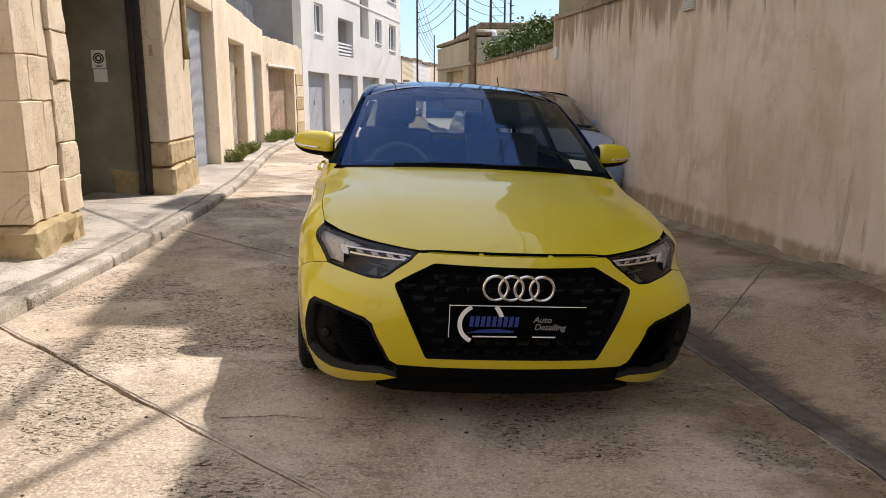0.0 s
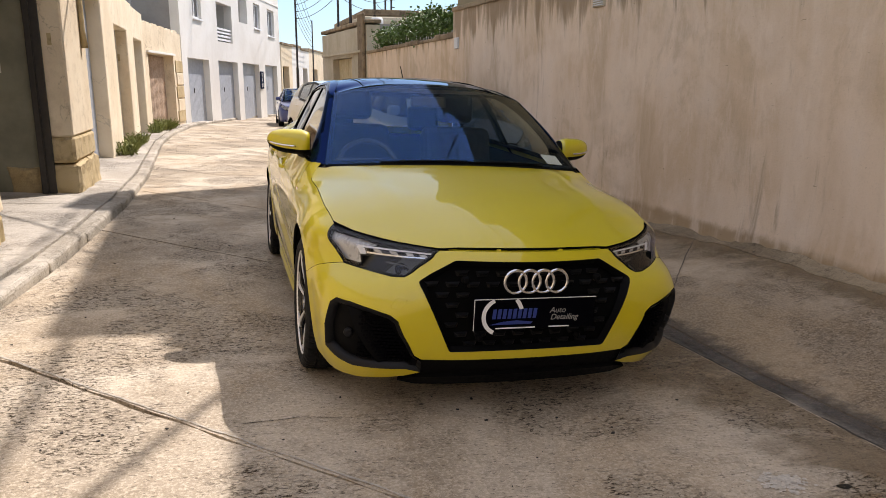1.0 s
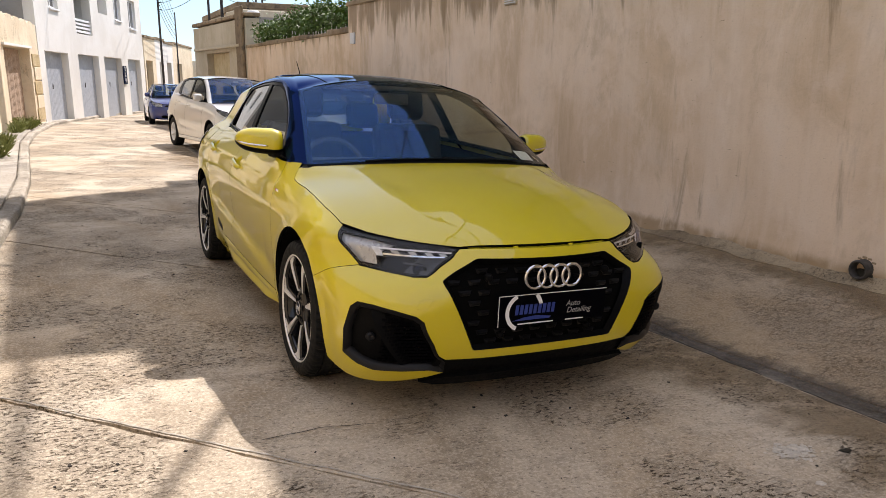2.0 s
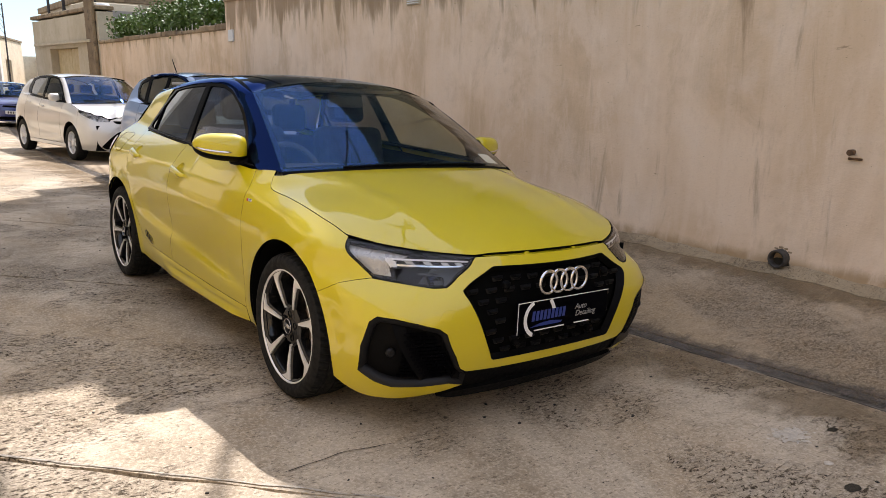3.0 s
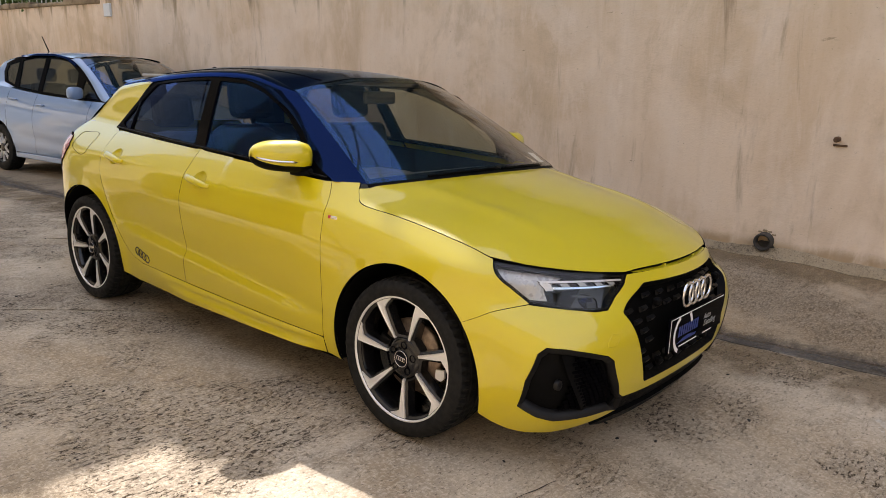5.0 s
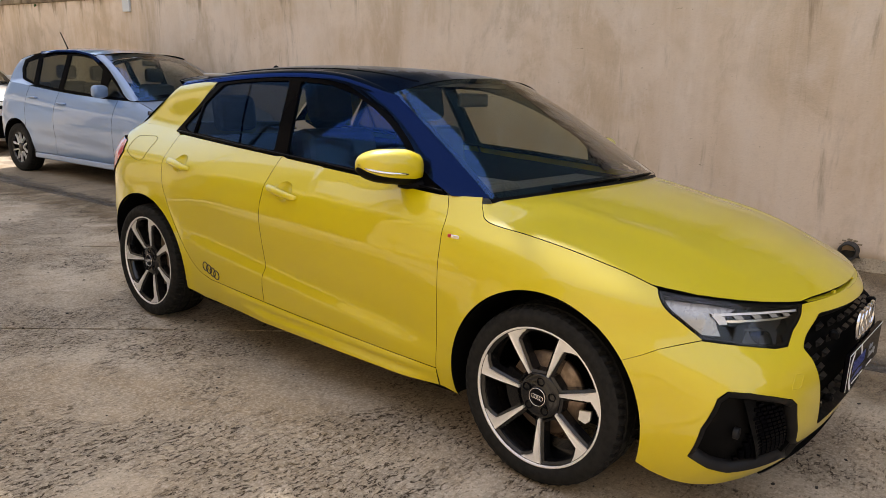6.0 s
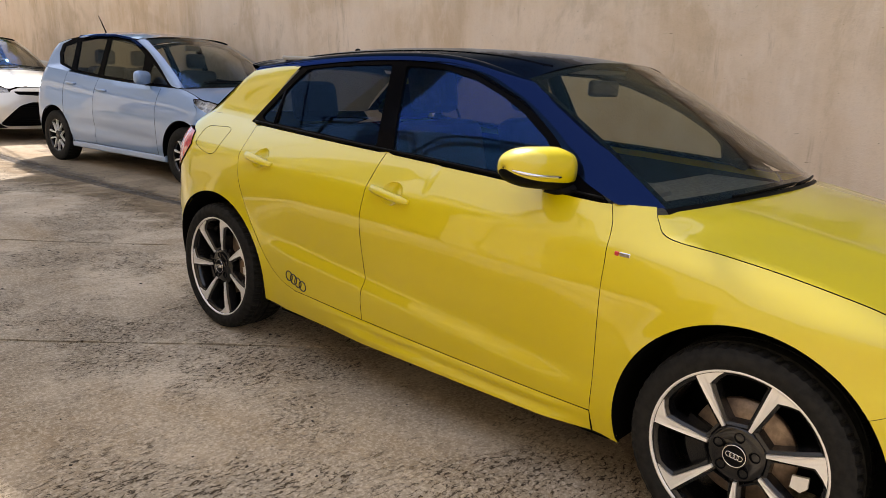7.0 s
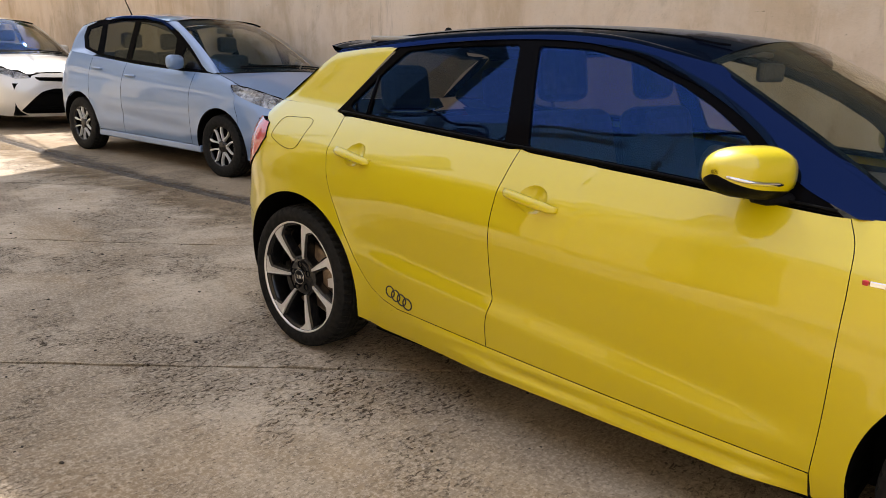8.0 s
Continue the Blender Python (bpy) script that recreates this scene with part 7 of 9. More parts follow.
        A = [corner[0].lerp(corner[1], u) for u in np.linspace(0, 1, 8, endpoint=False)] + [corner[1].lerp(corner[2], u) for u in np.linspace(0, 1, 6, endpoint=False)] + [corner[2].lerp(corner[3], u) for u in np.linspace(0, 1, 7, endpoint=False)] + [corner[3].lerp(corner[4], u) for u in np.linspace(0, 1, 8)]
        B = [S(*Y(y, belt(y) - 0.001)) for y in np.linspace(ea[0], ye, 8, endpoint=False)] + tail_e + [Vector((gx(y, g["rail"](y)), y, g["rail"](y) - 0.004)) for y in np.linspace(y9, ez[0], 9)[1:]]
        loft("rear_pillar", A, B, paint, car, 0.006, 5, side=side, up=(1, 0.2, 0.2))
        tl = [X(hw * 0.80, z, True) for z in (g["tl"][0], (g["tl"][0] + g["tl"][1]) / 2, g["tl"][1])] + [X(hw * 0.55, g["tl"][1], True), X(hw * 0.55, g["tl"][0], True)]
        skin("rear_lamp", tl, S.off(-0.01), M_RED, car, side, step=0.05, gap=0, label="red tail lamp")
        for wy in (0.0, wb):
            bm = bmesh.new()
            reach = lambda a: min(hw - 0.012, S(*Y(wy + ar * math.cos(a), max(0.2, R + ar * math.sin(a)))).x - 0.004)
            ring = [[bm.verts.new((side * (x or reach(a)), wy + ar * math.cos(a), R + ar * math.sin(a))) for a in np.linspace(radians(-14), radians(194), 30)] for x in (0, 0.5)]
            for k in range(29):
                bm.faces.new((ring[0][k], ring[0][k + 1], ring[1][k + 1], ring[1][k]))
            bm.faces.new(ring[1])
            part("wheel_housing", bm, M_HOLE, car)
        o = lamp_o()
        hl = skin("headlamp", o, S.off(0.06), M_LAMP_PALE, car, side, step=0.05, lip=0, gap=0, label="clear headlamp")
        skin("lens", o, S.off(-0.002), M_LENS, hl, side, step=0.05, lip=0, gap=0.002).visible_shadow = False
        H = dense(o, 0.03)
        w = bmesh.new()
        pa, pb = [S(*p) for p in H], [S.off(0.06)(*p) for p in H]
        va, vb = [w.verts.new((p.x * side, p.y, p.z)) for p in pa], [w.verts.new((p.x * side, p.y, p.z)) for p in pb]
        for k in range(len(H)):
            j = (k + 1) % len(H)
            w.faces.new((va[k], va[j], vb[j], vb[k]))
        part("lamp_wall", w, M_REFLECT, hl)
        cc = np.mean(np.array(o), 0)
        for dc, r in ((-0.05, 0.045), (0.05, 0.05)):
            p = S.off(0.05)(cc[0] + dc, cc[1])
            bm = bmesh.new()
            add_lathe(bm, [(r, -0.03), (r * 0.85, 0.0), (r * 0.4, 0.02), (0.0, 0.02)], 20, "y", at=(p.x * side, p.y, p.z))
            part("reflector", bm, M_REFLECT, hl)
        # mirror
        my, mz = g["mirror"]
        bm = bmesh.new()
        x0 = gx(my, mz)
        add_box(bm, (x0 + 0.02, my - 0.05, mz - 0.065), (x0 + 0.20, my + 0.06, mz + 0.075), 0.05, seg=3)
        bmesh.ops.scale(bm, vec=(side, 1, 1), verts=bm.verts)
        for f in bm.faces:
            f.smooth = True
        bmesh.ops.recalc_face_normals(bm, faces=bm.faces)
        mr = part("door_mirror", bm, paint, car)
        part("mirror_foot", box((side * (x0 + 0.03) - 0.05, my - 0.03, mz - 0.075), (side * (x0 + 0.03) + 0.05, my + 0.03, mz - 0.045), 0.01), M_TRIM, mr)

    def grip(door, side, y, z):
        q = S(*Y(y, z))
        bm = bmesh.new()
        pts = [(side * (S(*Y(y + u, z + 0.02 * u)).x + 0.022 * (1 - (u / 0.1) ** 4)), y + u, z + 0.02 * u) for u in np.linspace(-0.095, 0.095, 9)]
        add_tube(bm, pts, [0.008] + [0.012] * 7 + [0.008], 8)
        part("handle", bm, paint, door)

    both_sides(flank)
    # bonnet
    hm = g["hood_mid"]
    base_z = lambda x, y: hm(y - 0.2 * x * x) - 0.06 * (abs(x) / hw) ** 2.4
    foot = [scr(u, 0.0) + Vector((0, -0.02, -0.012)) for u in np.linspace(0, 0.97, 24)]
    front = [S(X(a_, z)[0], z + 0.004) if k == "x" else S(*Y(a_, z + 0.004)) for k, a_, z in g["hood_front"]]
    rim_pts = foot + [S(*Y(y, rim(y))) for y in np.linspace(ym, yl, 8)] + front
    hz = meet(base_z, rim_pts, 0.14)
    half = [(p.x, p.y) for p in rim_pts]
    full = half + [(-x, y) for x, y in half[::-1] if x > 0.004]
    skin("bonnet", [(-x, y) for x, y in full], lambda x, y: Vector((x, y, hz(x, y))), paint, car, 1, step=0.05, lip=0.02, gap=0.002)
    bm = bmesh.new()
    rows = [[bm.verts.new(scr(u, v)) for u in np.linspace(-1, 1, 25)] for v in np.linspace(0, 1, 11)]
    for p, q in zip(rows, rows[1:]):
        for k in range(24):
            bm.faces.new((p[k], p[k + 1], q[k + 1], q[k])).smooth = True
    ws = part("windscreen", bm, M_GLASS, car)
    ws.visible_shadow = False
    bm = bmesh.new()
    a = [bm.verts.new(scr(u, 0.07, 0.003)) for u in np.linspace(-1, 1, 21)]
    b = [bm.verts.new(scr(u, 0.0, 0.003) - Vector((0, 0.05, 0.03))) for u in np.linspace(-1, 1, 21)]
    for k in range(20):
        bm.faces.new((b[k], b[k + 1], a[k + 1], a[k]))
    part("cowl", bm, M_TRIM, car)
    part("wiper", tube([scr(u, 0.06, -0.012) for u in np.linspace(-0.75, 0.15, 8)], 0.008, 6), M_TRIM, car)
    part("wiper", tube([scr(u, 0.06, -0.012) for u in np.linspace(0.2, 0.8, 8)], 0.008, 6), M_TRIM, car)
    # roof
    rm, rail = g["roof_mid"], g["rail"]
    y0, y9 = T1.y, g["roof_end"]

    def roof_pt(x, y):
        zt = rail(max(y, g["rail_start"]))
        return Vector((x, y, rm(y) - (rm(y) - zt) * min(1.2, abs(x) / gx(y, zt)) ** 2.8))

    eg = [(gx(y, rail(y)), y) for y in np.linspace(g["rail_start"], y9, 16)]
    fr = [(T1.x * u, T0.y + (T1.y - T0.y) * u * u) for u in np.linspace(-1, 1, 17)]
    outline = fr + eg + [(eg[-1][0] * u, y9 + 0.06 * (1 - u * u)) for u in np.linspace(0.9, -0.9, 9)] + [(-x, y) for x, y in eg[::-1]]
    skin("roof", outline, roof_pt, paint, car, 1, step=0.08, lip=0.012, gap=0)
    ye = g["tail_y"]
    A = [Vector((gx(y9, rail(y9)) * u, y9 + 0.06 * (1 - u * u), rm(y9) - (rm(y9) - rail(y9)) * abs(u) ** 2.8 - 0.01)) for u in np.linspace(-1, 1, 15)]
    xb = S(*Y(ye, belt(ye))).x
    B = [Vector((xb * u, ye + (g["rear"](belt(ye)) - ye) * (1 - u * u), belt(ye))) for u in np.linspace(-1, 1, 15)]
    loft("rear_screen", A, B, M_TINT, car, 0.03, 5, up=(0, 0.8, 0.5))
    tail = lambda c, z: S(c, z) if c <= S.c3 else Vector((-S(2 * S.c3 - c, z).x, S(2 * S.c3 - c, z).y, z))
    pts = [X(hw * 0.80, z, True) for z in np.linspace(0.22, belt(ye), 8)]
    skin("tailgate", pts + [(2 * S.c3 - c, z) for c, z in pts[::-1]], tail, paint, car, 1, step=0.06, gap=0.001)
    # nose
    mir = lambda pts: [(-c, z) for c, z in pts[::-1]]
    sm = g["seam"]
    a_s = math.degrees(math.acos(clamp(sm[-1][0] / ar, -1, 1)))
    bmp = [X(0.02, g["nose_top"])] + [X(x, z) for x, z in g["bumper_top"]] + ys(list(sm) + arc_pts(0, R, ar, a_s, 195, 14)) + [Y(-ar - 0.02, 0.20), X(0.6, 0.185), X(0.3, 0.18), X(0.02, 0.18)]
    holes = []
    for h in g["openings"]:
        hh = [X(x, z) for x, z in h]
        holes.append(rounded(hh + mir(hh), 0.03))
    skin("front_bumper", bmp + mir(bmp), S, paint, car, 1, holes=holes, step=0.035, lip=0.02, gap=0.001)
    for h in holes:
        bm = bmesh.new()
        add_panel(bm, h, S.off(0.035), (), 0.06, 0)
        gp = part("grille", bm, M_HOLE, car, "black grille")
        bm = bmesh.new()
        H = np.array(h)
        for z in np.arange(H[:, 1].min() + 0.02, H[:, 1].max(), 0.03):
            xs = [c for c, zz in H if abs(zz - z) < 0.04]
            if not xs:
                continue
            lim = max(abs(v) for v in xs) * 0.94
            add_tube(bm, [S.off(0.028)(c, z) for c in np.linspace(-lim, lim, 15)], 0.005, 5)
        part("grille_bar", bm, M_TRIM, gp)
    if g.get("plate"):
        z = g["plate"]
        y = S(*X(0.05, z)).y
        pl = part("number_plate", box((-0.26, y - 0.02, z - 0.055), (0.26, y - 0.008, z + 0.055), 0.004), M_WHITEINK, car, "white number plate")
        for k in range(6):
            part("plate_bar", box((-0.2 + 0.07 * k, y - 0.0225, z - 0.032), (-0.16 + 0.07 * k, y - 0.0202, z + 0.032)), M_INK, pl)
    bm = bmesh.new()
    add_box(bm, (-hw + 0.2, g["front"](0.5) + 0.16, 0.2), (hw - 0.2, 0.1, 0.62))
    add_box(bm, (-0.5, 0.1, 0.18), (0.5, wb + 0.45, 0.42))
    add_box(bm, (-hw + 0.07, ar + 0.02, 0.2), (hw - 0.07, wb - ar - 0.02, 0.29))
    part("underbody", bm, M_HOLE, car)

    def inner(side):
        o = [(-0.06, 0.66), (-0.06, R + ar - 0.005)] + arc_pts(0, R, ar + 0.012, 98, -16, 16) + [(ar + 0.05, 0.22), (wb - ar - 0.05, 0.22)] + arc_pts(wb, R, ar + 0.012, 196, 10, 20) + [(wb + ar + 0.08, 0.5), (wb + ar + 0.08, belt(wb) - 0.05), (wb * 0.5, belt(wb * 0.5) - 0.04), (0.5, belt(0.5) - 0.06), (0.2, rim(clamp(0.2, yl, ym)) - 0.06)]
        skin("inner_panel", ys(o), S.off(0.02), M_HOLE, car, side, step=0.1, lip=0, gap=0)

    both_sides(inner)
    for y in (0.0, wb):
        plain_wheel(car, pose(-hw + 0.012, y, R), R, g["rim"], g["rim_mat"], g.get("spokes", 10), g.get("paired", True))
        plain_wheel(car, pose(hw - 0.012, y, R, 0, 0, 180), R, g["rim"], g["rim_mat"], g.get("spokes", 10), g.get("paired", True))
    # cabin
    part("dashboard", box((-hw + 0.16, F1.y + 0.02, 0.7), (hw - 0.16, F1.y + 0.5, F1.z - 0.06), 0.05, seg=2), M_DASH, car)
    for x, y in ((-0.36, 1.3), (0.36, 1.3), (-0.3, 2.15), (0.3, 2.15)):
        bm = bmesh.new()
        add_box(bm, (x - 0.23, y - 0.4, 0.36), (x + 0.23, y + 0.06, 0.56), 0.05, seg=2)
        add_box(bm, (x - 0.23, y - 0.01, 0.5), (x + 0.23, y + 0.13, 1.12), 0.05, seg=2)
        st = part("seat", bm, M_SEAT, car)
        part("headrest", box((x - 0.12, y + 0.06, 1.14), (x + 0.12, y + 0.16, 1.31), 0.04, seg=2), M_SEAT, st)
    part("rear_view_mirror", box((-0.1, T0.y + 0.03, T0.z - 0.14), (0.1, T0.y + 0.06, T0.z - 0.08), 0.012), M_DASH, car)
    return car


def pale_blue_car():
    g = dict(wb=2.5, hw=0.838, R=0.295, rim=0.195, rim_mat=M_ALLOY, paint=M_PALEBLUE, gx=0.735, slope=0.36, tumble=0.10,
             belt=tab((-0.6, 0.80), (0.2, 0.945), (0.8, 0.965), (1.6, 1.0), (2.3, 1.05), (2.9, 1.09)),
             front=tab((0.15, -0.70), (0.25, -0.76), (0.45, -0.80), (0.6, -0.79), (0.68, -0.765), (0.74, -0.72), (0.85, -0.58)),
             rear=tab((0.2, 3.02), (0.4, 3.09), (0.6, 3.08), (0.9, 3.02), (1.1, 2.97)),
             pf=tab((0.1, 3.2), (0.5, 3.2), (0.65, 2.5), (0.9, 2.3)),
             hood_mid=tab((-0.76, 0.70), (-0.70, 0.745), (-0.55, 0.83), (-0.35, 0.92), (-0.1, 1.0), (0.1, 1.05)),
             hood_edge=[(0.14, 0.955), (0.05, 0.938), (-0.08, 0.905), (-0.2, 0.868)],
             hood_front=[("y", -0.30, 0.845), ("x", 0.62, 0.80), ("x", 0.50, 0.735), ("x", 0.42, 0.70), ("x", 0.30, 0.71), ("x", 0.15, 0.712), ("x", 0.0, 0.712)],
             foot=(0, -0.14, 1.005), foot_side=(0.70, 0.14, 0.965), top=(0, 0.92, 1.475), top_side=(0.53, 1.02, 1.43),
             roof_mid=tab((0.92, 1.475), (1.3, 1.51), (1.8, 1.525), (2.4, 1.505), (2.9, 1.45)),
             rail=tab((1.0, 1.415), (1.3, 1.45), (1.8, 1.465), (2.3, 1.445), (2.75, 1.38), (2.95, 1.33)), rail_start=1.12, roof_end=2.82,
             frame=[(0.30, 0.966), (0.8, 0.972), (1.6, 1.01), (2.3, 1.06), (2.62, 1.12), (2.72, 1.25), (2.70, 1.355), (2.5, 1.41), (2.2, 1.435), (1.8, 1.455), (1.4, 1.446), (1.12, 1.412), (0.85, 1.30), (0.55, 1.13)],
             panes=[[(0.36, 0.985), (0.74, 0.99), (0.72, 1.19), (0.60, 1.13)], [(0.84, 0.995), (1.60, 1.03), (1.62, 1.42), (1.38, 1.415), (1.14, 1.38), (0.90, 1.27)], [(1.70, 1.035), (2.20, 1.072), (2.27, 1.39), (1.95, 1.425), (1.71, 1.425)], [(2.32, 1.09), (2.56, 1.14), (2.64, 1.25), (2.62, 1.33), (2.36, 1.38)]],
             pillar=[(0.16, 0.955), (0.32, 0.99), (0.55, 1.14), (0.85, 1.31), (1.12, 1.418)],
             rear_edge=[(2.30, 1.060), (2.62, 1.12), (2.72, 1.25), (2.70, 1.355), (2.5, 1.41)], tail_y=2.80, tl=(0.78, 1.05),
             lamp=[("y", -0.10, 0.885), ("y", -0.30, 0.845), ("x", 0.62, 0.80), ("x", 0.50, 0.735), ("x", 0.42, 0.685), ("x", 0.50, 0.66), ("x", 0.66, 0.675), ("y", -0.45, 0.70), ("y", -0.25, 0.77)],
             seam=[(-0.10, 0.87), (-0.20, 0.78), (-0.26, 0.60), (-0.275, 0.52)], gaps=(0.46, 1.64, 2.30), nose_top=0.70, bumper_top=[(0.30, 0.705), (0.42, 0.68), (0.50, 0.655), (0.66, 0.67)],
             openings=[[(0.30, 0.665), (0.38, 0.60), (0.30, 0.55)], [(0.45, 0.42), (0.55, 0.30), (0.45, 0.24)]], mirror=(0.66, 1.035))
    ob = build_parked("small_mpv", "pale metallic blue compact hatchback parked against the wall", LEVEL @ pose(2.10, 6.64, 0, 0, 0, 5.4) @ Matrix.Scale(1.05, 4), g)
    part("antenna", tube([(-0.05, 2.62, 1.50), (-0.05, 2.79, 1.72)], [0.009, 0.006], 6), M_TRIM, ob, "thin black rod antenna")
    for side in (-1, 1):
        bm = bmesh.new()
        add_tube(bm, [(side * (0.735 - 0.36 * (z - 0.98) + 0.02), y, z) for y, z in ((0.95, 1.345), (1.2, 1.43), (1.5, 1.462), (1.9, 1.462), (2.25, 1.44))], 0.016, 6)
        part("rain_visor", bm, M_GLOSS, ob, "smoked window visor")


def silver_car():
    g = dict(wb=2.51, hw=0.845, R=0.30, rim=0.20, rim_mat=M_ALLOY, paint=M_PEARL, gx=0.745, slope=0.38, spokes=8, paired=False,
             belt=tab((-0.6, 0.82), (0.2, 0.95), (0.8, 0.985), (1.6, 1.02), (2.3, 1.07), (2.9, 1.10)),
             front=tab((0.15, -0.66), (0.25, -0.74), (0.45, -0.79), (0.62, -0.785), (0.72, -0.745), (0.8, -0.67), (0.9, -0.5)),
             rear=tab((0.2, 3.08), (0.4, 3.14), (0.6, 3.13), (0.9, 3.05), (1.1, 3.0)),
             pf=tab((0.1, 3.0), (0.5, 3.0), (0.68, 2.3), (0.9, 2.2)),
             hood_mid=tab((-0.72, 0.765), (-0.62, 0.835), (-0.45, 0.89), (-0.2, 0.945), (0.05, 0.99), (0.25, 1.03)),
             hood_edge=[(0.26, 0.965), (0.10, 0.935), (-0.08, 0.898), (-0.22, 0.862)],
             hood_front=[("y", -0.35, 0.83), ("x", 0.60, 0.785), ("x", 0.46, 0.735), ("x", 0.42, 0.735), ("x", 0.30, 0.762), ("x", 0.15, 0.767), ("x", 0.0, 0.768)],
             foot=(0, 0.04, 0.99), foot_side=(0.70, 0.28, 0.965), top=(0, 0.88, 1.455), top_side=(0.55, 0.98, 1.41),
             roof_mid=tab((0.88, 1.455), (1.3, 1.495), (1.8, 1.505), (2.4, 1.485), (2.9, 1.43)),
             rail=tab((1.0, 1.40), (1.3, 1.435), (1.8, 1.445), (2.3, 1.425), (2.75, 1.36), (2.95, 1.31)), rail_start=1.10, roof_end=2.85,
             frame=[(0.45, 0.985), (0.8, 0.99), (1.6, 1.03), (2.3, 1.08), (2.55, 1.11), (2.62, 1.24), (2.5, 1.385), (2.2, 1.42), (1.8, 1.436), (1.4, 1.43), (1.10, 1.395), (0.85, 1.28), (0.60, 1.12)],
             panes=[[(0.62, 1.01), (1.55, 1.05), (1.57, 1.405), (1.35, 1.40), (1.12, 1.365), (0.88, 1.25), (0.68, 1.12)], [(1.65, 1.055), (2.36, 1.105), (2.42, 1.22), (2.38, 1.36), (2.1, 1.395), (1.67, 1.41)]],
             pillar=[(0.30, 0.955), (0.45, 1.02), (0.62, 1.135), (0.85, 1.29), (1.10, 1.40)],
             rear_edge=[(2.30, 1.080), (2.55, 1.11), (2.62, 1.24), (2.5, 1.385), (2.2, 1.42)], tail_y=2.86, tl=(0.85, 1.06),
             lamp=[("y", -0.16, 0.868), ("y", -0.35, 0.83), ("x", 0.60, 0.785), ("x", 0.46, 0.735), ("x", 0.44, 0.69), ("x", 0.60, 0.685), ("y", -0.42, 0.715), ("y", -0.28, 0.79)],
             seam=[(-0.18, 0.855), (-0.24, 0.78), (-0.28, 0.64), (-0.285, 0.52)], gaps=(0.50, 1.60, 2.34), nose_top=0.76, bumper_top=[(0.30, 0.755), (0.42, 0.72), (0.44, 0.69), (0.60, 0.682)],
             openings=[[(0.40, 0.705), (0.36, 0.66), (0.1, 0.65)], [(0.20, 0.56), (0.34, 0.52), (0.58, 0.26), (0.50, 0.225)]], mirror=(0.72, 1.05))
    ob = build_parked("hatchback", "silver white hatchback parked behind the blue one", LEVEL @ pose(1.575, 12.1, 0, 0, 0, 8.5) @ Matrix.Scale(1.045, 4), g)
    part("paper_tag", box((-0.05, 0.93, 1.37), (0.05, 0.934, 1.40)), M_PAPER, ob)


